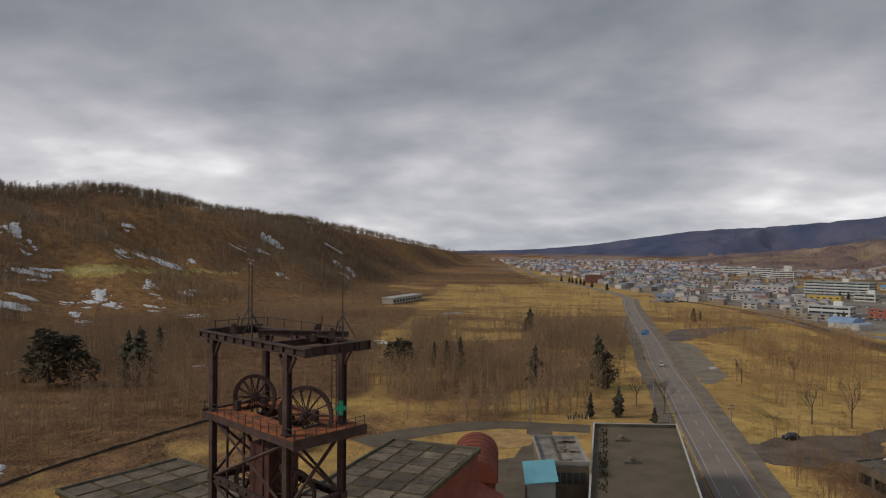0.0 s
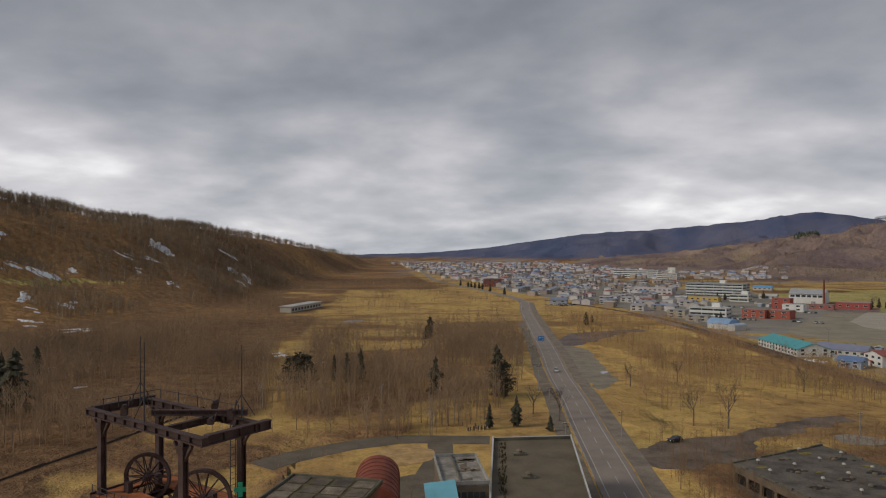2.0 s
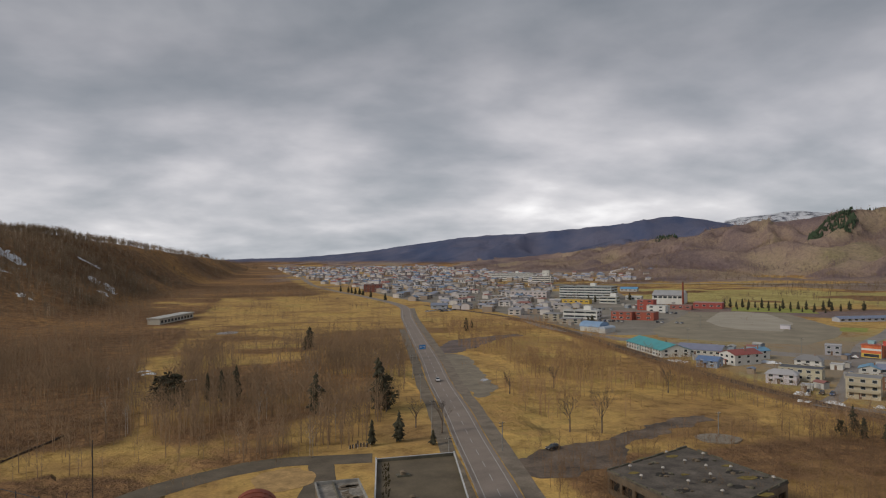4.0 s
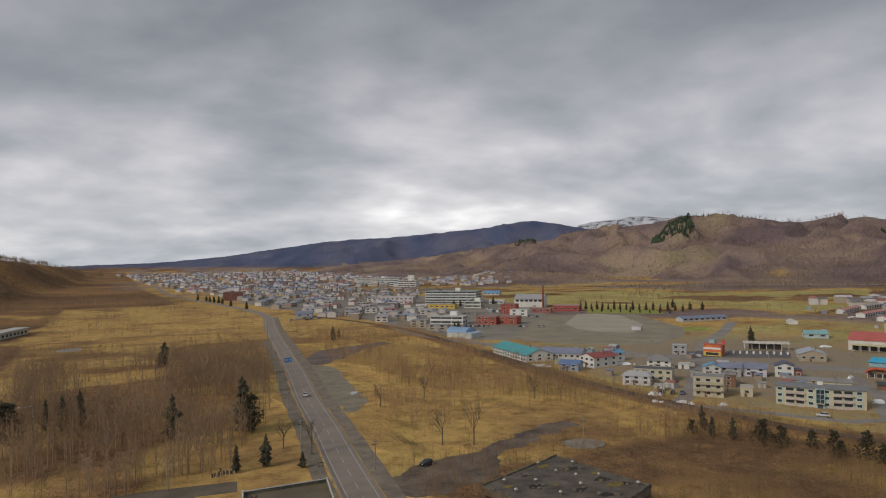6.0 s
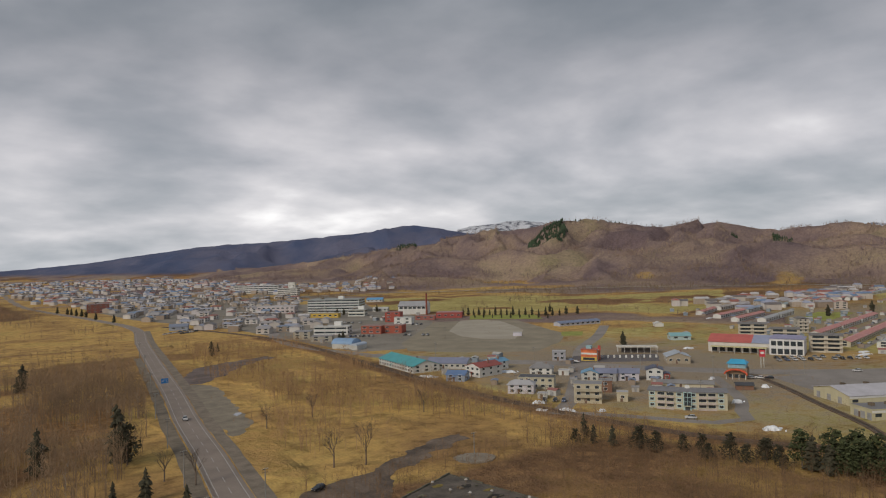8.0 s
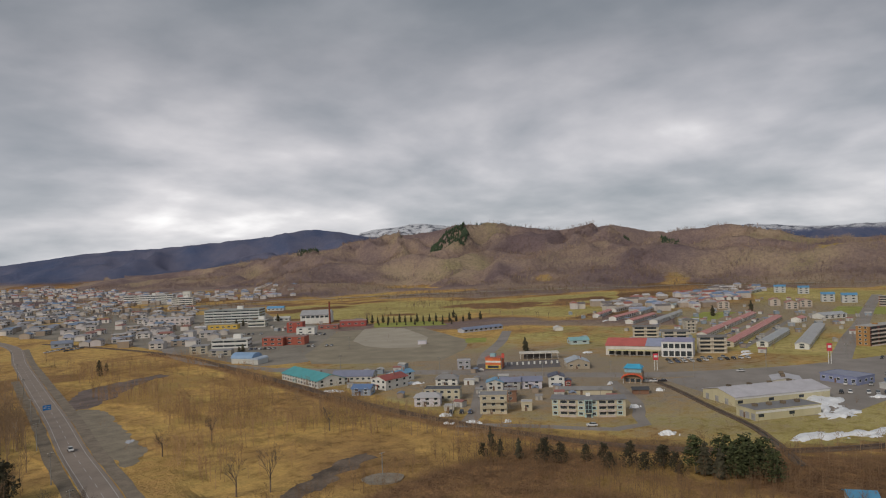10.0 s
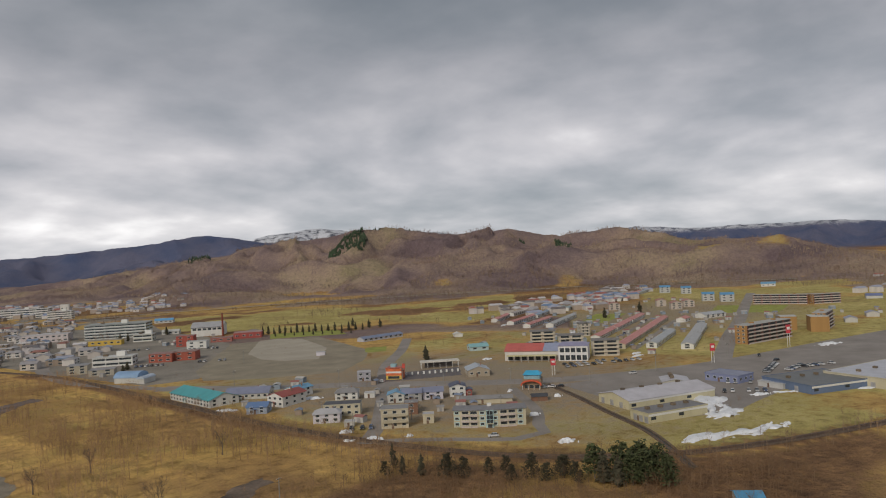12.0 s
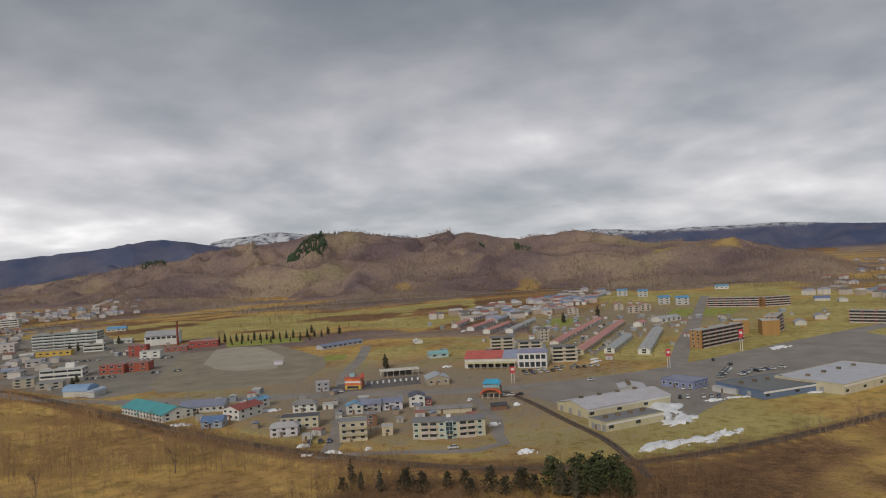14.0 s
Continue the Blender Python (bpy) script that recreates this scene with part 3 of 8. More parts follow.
def road_lines():
    bm = bmesh.new()
    near = [p for p in main_line if p.y < 900]
    for off in (-3.5, 3.5):
        ribbon(bm, near, off - 0.11, off + 0.11, 0.108)
    tagged(obj("edge_lines", bm, PAINT_WHITE), "worn white edge lines painted along the road", "road marking", kind="structure")
    # dashes on the crown of the road
    dense = smooth_line(MAIN[:11], 1.0)
    made = 0
    k = 0
    root = thing("centre_line", pose(0, 0, 0), "dashed white centre line painted on the asphalt", "road marking", kind="structure")
    while k + 5 < len(dense) and made < 62:
        seg = dense[k:k + 6]
        part("dash", ribbon(bmesh.new(), seg, -0.10, 0.10, 0.108), PAINT_WHITE, root)
        made += 1
        k += 11


road_lines()
_, kerb_walk = street("pavement", [(p[0] + 7.3, p[1] - 1) for p in MAIN[1:12]], 4.4, surface("worn_path", (0.205, 0.168, 0.130), 0.95, spread=0.3, scale=0.2, fine=2), "worn grey footpath beside the road with weeds", 0.07, wobble=0.5)
_, shoulder = street("verge", [(p[0] - 7.5, p[1] + 1) for p in MAIN[1:10]], 4.4, surface("gravel_verge", (0.190, 0.155, 0.115), 0.97, spread=0.35, scale=0.2, fine=2), "grey gravel verge with dead weeds", 0.05, wobble=0.6)


def guard_fence():
    """A low rail on posts along the road's west side."""
    line = [p for p in smooth_line(MAIN[1:7], 4.0)]
    root = thing("guard_rail", pose(0, 0, 0), "low grey steel guard rail along the road", "guard rail")
    pts = []
    for k, p in enumerate(line):
        d = (line[min(k + 1, len(line) - 1)] - line[max(k - 1, 0)]).normalized()
        pts.append(p + Vector((-d.y, d.x, 0)) * 5.0)
    me = None
    for p in pts:
        if me is None:
            me = obj("post", bar(bmesh.new(), (0, 0, 0), (0, 0, 0.85), 0.07), POLE, root, m=pose(p.x, p.y, 0)).data
        else:
            share("post", me, root, pose(p.x, p.y, 0))
    for a, b in zip(pts, pts[1:]):
        part("rail", bar(bmesh.new(), a + Vector((0, 0, 0.72)), b + Vector((0, 0, 0.72)), 0.09, 4), POLE, root)


guard_fence()


def railway():
    pts = [(165, 720), (195, 600), (206, 510), (201, 420), (194, 340), (188, 262), (190, 205), (199, 150), (222, 108), (262, 75), (330, 38), (420, 2)]
    line = smooth_line(pts, 7)
    tagged(obj("railway_bed", ribbon(bmesh.new(), line, -2.3, 2.3, 0.35, 0.5), BALLAST), "low brown ballast bed of a single railway track", "railway", kind="structure")
    root = thing("railway_track", pose(0, 0, 0), "single rusty railway track on a ballast bed", "railway track")
    for off in (-0.53, 0.53):
        bm = ribbon(bmesh.new(), line, off - 0.05, off + 0.05, 0.60, 0.16)
        part("rail", bm, RAIL, root)
    bm = bmesh.new()
    fine = smooth_line(pts[4:10], 2.4)
    for a, b in zip(fine, fine[1:]):
        d = (b - a).normalized()
        box(bm, -0.12, 0.12, -1.05, 1.05, 0.3, 0.44, Matrix.Translation(a) @ Matrix.Rotation(math.atan2(d.y, d.x), 4, "Z"))
    tagged(part("sleepers", bm, surface("sleeper", (0.085, 0.065, 0.05), 0.95), root), kind="stuff")


railway()

# yards, lots and worn ground
area("lay_by", [(78, 252), (85, 256), (92, 268), (96, 302), (104, 350), (104, 362), (97, 368), (90, 362), (82, 310), (79, 280)], surface("lay_by_asphalt", (0.235, 0.200, 0.150), 0.95, spread=0.25, scale=0.15, fine=1.5), "old grey asphalt lay-by with a puddle", ragged=2.0)
area("old_lane", [(92, 370), (100, 368), (110, 376), (126, 397), (147, 424), (166, 436), (164, 444), (130, 434), (112, 421), (98, 392)], surface("lane_asphalt", (0.150, 0.115, 0.105), 0.95, spread=0.4, scale=0.1, fine=1.5), "abandoned dark asphalt lane through dry grass", ragged=3.0)
area("yard", [(62, 168), (70, 177), (80, 183), (90, 183.5), (104, 190), (118, 198), (130, 203), (142, 204.5), (139, 198), (121, 190), (110, 183), (98, 178), (94, 169), (84, 160), (74, 157), (64, 158)], surface("yard_asphalt", (0.150, 0.112, 0.085), 0.95, spread=0.5, scale=0.12, fine=1.2), "dark broken asphalt yard with weeds", ragged=2.6)
area("mine_yard", [(-6, 150), (8, 158), (22, 160), (24, 150), (14, 138), (9, 118), (16, 100), (2, 100), (-2, 128)], surface("mine_dirt", (0.13, 0.105, 0.075), 0.96, spread=0.3, scale=0.15, fine=1.5), "grey dirt drive round the mine buildings")
street("mine_lane", [(-27.4, 166.8), (-20.2, 174.0), (-8.0, 182.3), (5.2, 187.7), (17.1, 186.9), (29.3, 185.1)], 8.5, surface("mine_dirt", (0.13, 0.105, 0.075)), "grey dirt lane across the mine yard", 0.05, 5, 1.2)
street("mine_lane", [(16.2, 185.7), (15.9, 175.6), (13.3, 163.2), (10.2, 152.3)], 6.5, surface("mine_dirt", (0.13, 0.105, 0.075)), "grey dirt drive down to the mine buildings", 0.045, 4, 1.0)
area("grass_island", [(13.8, 173.4), (12.6, 169.0), (9.7, 165.8), (6.0, 164.4), (2.3, 165.2), (-0.5, 167.9), (-1.6, 172.0), (-0.6, 176.6), (2.2, 180.2), (6.3, 181.9), (10.3, 181.0), (13.1, 177.8)], surface("island_grass", (0.43, 0.275, 0.115), 0.97, spread=0.35, scale=0.3, fine=2.5), "oval island of dry golden grass inside the drive", 0.075, "lawn", 1.2)
area("puddle", [(90, 283), (93, 285), (94.5, 288), (92, 289), (90, 286)], surface("puddle_water", (0.30, 0.31, 0.33), 0.08, spread=0.05, bump=0), "shallow puddle on the lay-by", 0.06, "puddle")
area("pond", [(-30, 505), (-22, 502), (-16, 508), (-15, 518), (-22, 522), (-29, 516)], surface("pond_water", (0.13, 0.12, 0.11), 0.35, spread=0.1, bump=0), "small pond in the dry meadow", 0.05, "pond")
area("sports_ground", [(243, 400), (262, 440), (372, 560), (437, 520), (384, 400), (345, 365), (300, 340), (262, 372)], DIRT, "grey dirt sports ground", category="sports ground")
area("infield", [(317, 442), (333, 482), (396, 552), (413, 547), (420, 522), (400, 480), (382, 445), (336, 402), (319, 419)], CLAY, "pale sand baseball infield on the sports ground", 0.08, "sports ground")
town_main, _ = street("town_street", [(215, 400), (240, 350), (278, 290), (306, 237), (344, 190), (411, 146), (530, 103), (650, 58), (800, 0)], 15, LOT, "wide grey asphalt main street of the town", 0.07)
area("car_park", [(350, 180), (318, 196), (296, 160), (268, 126), (292, 104), (350, 98), (400, 40), (470, 20), (560, 40), (600, 70), (530, 100), (412, 140)], LOT, "wide grey asphalt car park", 0.05)
street("side_street", [(411, 146), (470, 162), (540, 180), (640, 203), (770, 236), (980, 288)], 11, LOT, "grey asphalt side street between housing blocks", 0.06, 12)
street("lane", [(186, 204), (205, 216), (228, 236), (256, 262), (286, 290)], 6.5, LOT, "narrow grey asphalt lane between houses", 0.06)
street("lane", [(190, 205), (203, 186), (219, 158), (232, 154), (242, 163), (262, 176), (300, 214)], 5.0, LOT, "narrow grey asphalt loop lane round the apartment house", 0.055)
street("lane", [(286, 290), (330, 330), (390, 372), (450, 420)], 8, LOT, "grey asphalt lane beside the sports ground", 0.055)
street("lane", [(215, 400), (200, 480), (214, 560), (240, 620), (262, 720), (300, 860)], 9, LOT, "grey asphalt town street", 0.055)
street("lane", [(240, 520), (300, 560), (380, 600), (470, 660)], 9, LOT, "grey asphalt town street", 0.05)
for pts in ([(446, 213.5), (510, 228.5), (634, 257)], [(482, 246), (560, 264.5), (655, 287)], [(545, 349.5), (580, 358.5), (615, 368)], [(563, 377), (600, 386.5), (645, 397)]):
    street("lane", pts, 4.2, LOT, "narrow grey lane between rows of terraced houses", 0.06)
street("far_road", [(380, 1120), (600, 1080), (860, 930), (1090, 720), (1230, 480), (1290, 300)], 12, surface("pale_road", (0.30, 0.28, 0.24)), "pale far road along the foot of the hills", 1.6, 20)
area("town_ground", [(208, 640), (212, 520), (216, 420), (246, 410), (300, 470), (370, 560), (400, 640), (420, 760), (520, 1000), (500, 1300), (300, 1500), (150, 1350), (150, 1050), (162, 840)], surface("town_dirt", (0.235, 0.21, 0.175), 0.95, spread=0.25, scale=0.03, fine=0.4), "grey built-up ground between the town houses", 0.03, "ground")


def ditch():
    line = smooth_line([(316, 203), (296, 176), (274, 150), (252, 123), (233, 106), (215, 92)], 4)
    root = thing("drain", pose(0, 0, 0), "dark narrow drainage channel with earth banks", "channel", kind="structure")
    part("bank", ribbon(bmesh.new(), line, -1.5, -0.6, 0.35, 0.4), BALLAST, root)
    part("bank", ribbon(bmesh.new(), line, 0.6, 1.5, 0.35, 0.4), BALLAST, root)
    part("bed", ribbon(bmesh.new(), line, -0.6, 0.6, 0.06), surface("wet_mud", (0.03, 0.026, 0.022), 0.5), root)


ditch()


# ---- the headframe and the mine buildings ----
def headframe():
    """A steel winding tower: four leaning-free columns, a ring of top girders, a rusty deck with two winding wheels, braces below."""
    A, B, C, D = Vector((-11.2, 34.0, 0)), Vector((-6.2, 29.6, 0)), Vector((-4.3, 32.0, 0)), Vector((-9.3, 36.4, 0))
    up = lambda p, z: Vector((p.x, p.y, z))
    root = thing("headframe", pose(0, 0, 0), "rusty steel mine headframe with two large winding wheels", "headframe")
    for p in (A, B, C, D):
        bm = bmesh.new()
        ang = math.atan2((B - A).y, (B - A).x)
        M = Matrix.Translation(p) @ Matrix.Rotation(ang, 4, "Z")
        box(bm, -0.17, 0.17, -0.14, -0.10, 20, 42, M)
        box(bm, -0.17, 0.17, 0.10, 0.14, 20, 42, M)
        box(bm, -0.05, 0.05, -0.10, 0.10, 20, 42, M)
        for z in (38.4, 41.7, 35.2, 32, 28.5):
            box(bm, -0.22, 0.22, -0.18, 0.18, z - 0.22, z + 0.12, M)
        # flared head
        for s in (-1, 1):
            bar(bm, M @ Vector((0.1 * s, 0, 41.2)), M @ Vector((0.62 * s, 0, 41.9)), 0.09, 4)
        part("column", bm, STEEL, root)

    def girder(a, b, z, h=0.42, w=0.16, name="girder", ext=(0.0, 0.0)):
        d = (b - a).normalized()
        a, b = a - d * ext[0], b + d * ext[1]
        bm = bmesh.new()
        M = Matrix.Translation(up(a, z)) @ Matrix.Rotation(math.atan2(d.y, d.x), 4, "Z")
        L = (b - a).length
        box(bm, 0, L, -w, w, 0, 0.05, M)
        box(bm, 0, L, -w, w, h - 0.05, h, M)
        box(bm, 0, L, -0.035, 0.035, 0.05, h - 0.05, M)
        n = max(2, int(L / 0.8))
        for k in range(n + 1):
            x = 0.03 + (L - 0.06) * k / n
            box(bm, x - 0.03, x + 0.03, -w * 0.85, w * 0.85, 0.05, h - 0.05, M)
        part(name, bm, STEEL, root)

    along = (B - A).normalized()
    girder(A, B, 42.0, 0.36, ext=(1.3, 1.5))
    girder(D, C, 42.0, 0.36, ext=(1.3, 1.5))
    girder(A - along * 1.15, D - along * 1.15, 42.003, ext=(-0.16, 0.4))
    girder(B + along * 1.35, C + along * 1.35, 42.003, ext=(-0.16, 0.5))
    girder(A.lerp(B, 0.52).lerp(D.lerp(C, 0.52), 0.35), C.lerp(D, 0.08), 42.43, 0.26, 0.12, "hoist_beam", (0.5, 0.6))
    girder(A.lerp(B, 0.75), D.lerp(C, 0.75), 42.03, 0.3, 0.12, "cross_girder")
    # rods and aerials on the top ring
    for p, h, r in ((D.lerp(A, 0.35), 3.4, 0.035), (B.lerp(A, 0.45), 3.6, 0.04), (C, 3.4, 0.035)):
        bm = bar(bmesh.new(), up(p, 42.3), up(p, 42.3 + h), r, 5, r * 0.5)
        part("aerial", bm, DARKMET, root)
        for s in ((0.55, 0.25), (-0.55, 0.3), (0.2, -0.6)):
            part("stay", bar(bmesh.new(), up(p, 42.42 + h * 0.3), up(p, 42.42) + Vector((*s, 0)), 0.02, 4), DARKMET, root)
    for k in range(9):
        p = (A.lerp(D, k / 4) if k < 5 else D.lerp(C, (k - 4) / 4.2)) + Vector((0.05, 0.05, 0))
        part("rail_post", bar(bmesh.new(), up(p, 42.42), up(p, 42.95), 0.025, 4), DARKMET, root)
    for a, b in ((A, D), (D, C)):
        part("handrail", bar(bmesh.new(), up(a, 42.9) , up(b, 42.9), 0.018, 4), DARKMET, root)
    for p, s in ((A.lerp(B, 0.30), 1), (C.lerp(B, 0.2), 1), (C.lerp(D, 0.3), 1), (C.lerp(B, 0.55), 0.6)):
        bm = bmesh.new()
        box(bm, -0.13, 0.13, -0.12, 0.12, 0, 0.36 * s)
        box(bm, -0.06, 0.06, -0.17, 0.17, 0.36 * s, 0.5 * s)
        bar(bm, (0.1, 0, 0), (0.25, 0.05, 0.85 * s), 0.03, 4)
        obj("bracket", bm, STEEL, root, m=Matrix.Translation(up(p, 42.424)))
    bm = bmesh.new()
    bar(bm, (0, 0, 0), (0, 0, -0.35), 0.02, 4)
    box(bm, -0.09, 0.09, -0.07, 0.07, -0.62, -0.35)
    obj("pulley_block", bm, STEEL, root, m=Matrix.Translation(up(A.lerp(C, 0.62), 42.4)))
    # deck, with a gap for the wheels, and its fascia
    ex = (B - A).normalized()
    ey = (D - A).normalized()
    F = Matrix.Translation(up(A, 38.4)) @ Matrix(((ex.x, ey.x, 0, 0), (ex.y, ey.y, 0, 0), (0, 0, 1, 0), (0, 0, 0, 1)))
    LX, LY = (B - A).length, (D - A).length
    for k in range(10):
        y = -0.35 + k * (LY + 0.9) / 10
        w = (LY + 0.9) / 10 - 0.02
        if 0.9 < y < LY - 0.95:
            pieces = [(-0.25, 0.35), (LX - 0.35, LX + 1.05)]
        else:
            pieces = [(-0.25, LX + 1.05)]
        for x0, x1 in pieces:
            part("deck_plate", box(bmesh.new(), x0, x1, y, y + w, 0.0, 0.05 + 0.008 * (k % 2), F), RUST, root)
    for y in (-0.38, LY + 0.57):
        part("fascia", box(bmesh.new(), -0.28, LX + 1.08, y - 0.04, y, -0.26, 0.06, F), STEEL, root)
    part("fascia", box(bmesh.new(), LX + 1.09, LX + 1.13, -0.42, LY + 0.6, -0.32, 0.14, F), STEEL, root)
    part("fascia", box(bmesh.new(), -0.33, -0.29, -0.42, LY + 0.6, -0.32, 0.14, F), STEEL, root)
    post = None
    for k in range(13):
        x = -0.25 + k * (LX + 1.3) / 12
        M = F @ Matrix.Translation((x, -0.34, 0.05))
        if post is None:
            post = obj("guard_post", bar(bmesh.new(), (0, 0, 0), (0, 0, 0.5), 0.022, 4), DARKMET, root, m=M).data
        else:
            share("guard_post", post, root, M)
    for k in range(8):
        share("guard_post", post, root, F @ Matrix.Translation((LX + 1.07, -0.3 + k * (LY + 0.8) / 7, 0.05)))
    for z in (0.3, 0.52):
        part("guard_rail", bar(bmesh.new(), F @ Vector((-0.25, -0.34, z)), F @ Vector((LX + 1.05, -0.34, z)), 0.015, 4), DARKMET, root)
        part("guard_rail", bar(bmesh.new(), F @ Vector((LX + 1.07, -0.34, z)), F @ Vector((LX + 1.07, LY + 0.5, z)), 0.015, 4), DARKMET, root)

    def wheel(c, r, name="winding_wheel"):
        """A spoked rope wheel that stands in the plane of the tower's short side."""
        W = Matrix.Translation(c) @ Matrix(((ex.x, ey.x, 0, 0), (ex.y, ey.y, 0, 0), (0, 0, 1, 0), (0, 0, 0, 1))) @ Matrix.Rotation(radians(34), 4, "Z")
        bm = bmesh.new()
        n = 40
        prof = [(r, -0.1), (r, -0.06), (r - 0.07, 0), (r, 0.06), (r, 0.1), (r - 0.16, 0.08), (r - 0.16, -0.08)]
        rings = []
        for i in range(n):
            a = 2 * math.pi * i / n
            rings.append([bm.verts.new(W @ Vector((q * math.cos(a), s, q * math.sin(a)))) for q, s in prof])
        for i in range(n):
            for k in range(len(prof)):
                bm.faces.new((rings[i][k], rings[i][(k + 1) % 7], rings[(i + 1) % n][(k + 1) % 7], rings[(i + 1) % n][k]))
        rim = part(name, bm, STEEL, root, "rusty spoked winding wheel")
        for i in range(14):
            a = 2 * math.pi * i / 14
            for s in (-0.09, 0.09):
                part("spoke", bar(bmesh.new(), W @ Vector((0.12 * math.cos(a), s * 1.5, 0.12 * math.sin(a))), W @ Vector(((r - 0.12) * math.cos(a), s * 0.5, (r - 0.12) * math.sin(a))), 0.028, 4), STEEL, rim)
        part("hub", bar(bmesh.new(), W @ Vector((0, -0.26, 0)), W @ Vector((0, 0.26, 0)), 0.17, 10), STEEL, rim)
        part("axle", bar(bmesh.new(), W @ Vector((0, -0.5, 0)), W @ Vector((0, 0.5, 0)), 0.07, 8), STEEL, rim)

    wheel(F @ Vector((LX * 0.17, LY * 0.56, 0.62)), 1.16)
    wheel(F @ Vector((LX * 0.87, LY * 0.52, 0.55)), 1.34)
    wheel(F @ Vector((LX * 0.72, LY * 0.5, -3.3)), 1.2)
    wheel(F @ Vector((LX * 0.25, LY * 0.5, -3.4)), 1.2)
    for x in (0.13, 0.80):
        for y in (0.28, 0.80):
            part("bearing", box(bmesh.new(), LX * x - 0.2, LX * x + 0.2, LY * y - 0.12, LY * y + 0.12, 0.06, 0.55, F), STEEL, root)
    # braces and girts below the deck
    for za, zb in ((35.2, 38.1), (32.0, 35.0), (28.6, 31.8), (24, 28.4)):
        for p, q in ((A, B), (B, C), (C, D), (D, A)):
            part("brace", bar(bmesh.new(), up(p, za), up(q, zb), 0.085, 4), STEEL, root)
            part("brace", bar(bmesh.new(), up(q, za + 0.02), up(p, zb + 0.02), 0.075, 4), STEEL, root)
    for z in (35.0, 31.8, 28.4):
        for p, q in ((A, B), (B, C), (C, D), (D, A)):
            girder(p, q, z, 0.3, 0.12, "girt")
    for k in range(4):
        girder(A.lerp(B, 0.2 + 0.2 * k), D.lerp(C, 0.2 + 0.2 * k), 37.95, 0.3, 0.1, "deck_joist")
    # ladder beside one column
    L0 = C + Vector((-0.32, -0.28, 0))
    e = (C - B).normalized()
    bm = bmesh.new()
    for s in (-0.14, 0.14):
        bar(bm, up(L0 + e * s, 38.4), up(L0 + e * s, 42.2), 0.02, 4)
    for k in range(13):
        bar(bm, up(L0 - e * 0.14, 38.6 + k * 0.28), up(L0 + e * 0.14, 38.6 + k * 0.28), 0.014, 4)
    part("ladder", bm, DARKMET, root)
    # safety cross hung on the guard rail
    cpos = up(C + Vector((0.02, -0.36, 0)), 39.25)
    R = Matrix.Translation(cpos) @ Matrix.Rotation(math.atan2(0.2, 1), 4, "Z")
    bm = box(bmesh.new(), -0.10, 0.10, -0.04, 0.0, -0.33, 0.33, R)
    box(bm, -0.26, 0.26, -0.043, 0.003, -0.10, 0.10, R)
    part("safety_cross", bm, GREEN, root, "green painted safety cross")
    # the hoist house that the tower rises from
    part("shaft_casing", box(bmesh.new(), 0.25, LX - 0.25, 0.4, LY - 0.4, -16, -4.6, F), STEEL, root)
    part("machine_house", box(bmesh.new(), LX * 0.34, LX * 0.60, LY * 0.25, LY * 0.8, -4.5, -1.2, F), surface("maroon_casing", (0.095, 0.036, 0.030), 0.85, spread=0.4, scale=1.2, fine=10), root, "dark maroon machine casing")
    for x in (0.12, 0.36, 0.62, 0.88):
        part("guide_post", bar(bmesh.new(), F @ Vector((LX * x, LY * 0.12, -9)), F @ Vector((LX * x, LY * 0.12, -0.3)), 0.07, 4), STEEL, root)
    for x0, x1 in ((0.0, 0.5), (1.0, 0.5), (0.1, 0.9), (0.9, 0.1)):
        part("backstay", bar(bmesh.new(), F @ Vector((LX * x0, LY * 0.4, -5.5)), F @ Vector((LX * x1, LY * 0.4, -0.5)), 0.09, 4), STEEL, root)
    return F


HF = headframe()


def slab_roof(name, x, y, yaw, nx, ny, sx, sy, z, label):
    """A concrete building whose flat roof is laid with weathered slabs; each slab is a piece."""
    root = thing(name, pose(x, y, 0, 0, 0, yaw), label, "mine building")
    W, D = nx * sx, ny * sy
    part("wall", boxes((0, W, 0, 0.3, 0, z - 0.3), (0, W, D - 0.3, D, 0, z - 0.3), (0, 0.3, 0.3, D - 0.3, 0, z - 0.3), (W - 0.3, W, 0.3, D - 0.3, 0, z - 0.3)), BRICK, root, "rust-red brick wall")
    deck = part("roof", boxes((-0.25, W + 0.25, -0.25, D + 0.25, z - 0.3, z)), MOSS, root, "flat roof overgrown with moss")
    rng = random.Random(5)
    for i in range(nx):
        for j in range(ny):
            bm = bmesh.new()
            g = [rng.uniform(0.05, 0.22) for _ in range(4)]
            x0, x1, y0, y1 = i * sx + g[0], (i + 1) * sx - g[1], j * sy + g[2], (j + 1) * sy - g[3]
            k = lambda: rng.uniform(0.0, 0.14)
            bm = poly(bm, [(x0 + 0.1 + k(), y0 + k()), (x1 - 0.1 - k(), y0 + k()), (x1 - k(), y0 + 0.1 + k()), (x1 - k(), y1 - 0.1 - k()), (x1 - 0.1 - k(), y1 - k()), (x0 + 0.1 + k(), y1 - k()), (x0 + k(), y1 - 0.1 - k()), (x0 + k(), y0 + 0.1 + k())], z, z + 0.05 + 0.04 * rng.random())
            part("slab", bm, SLAB, deck)
    part("parapet", boxes((-0.25, W + 0.25, -0.25, -0.05, z, z + 0.25), (-0.25, W + 0.25, D + 0.05, D + 0.25, z, z + 0.25), (-0.25, -0.05, -0.05, D + 0.05, z, z + 0.25), (W + 0.05, W + 0.25, -0.05, D + 0.05, z, z + 0.25)), CONCRETE_DARK, root)
    return root


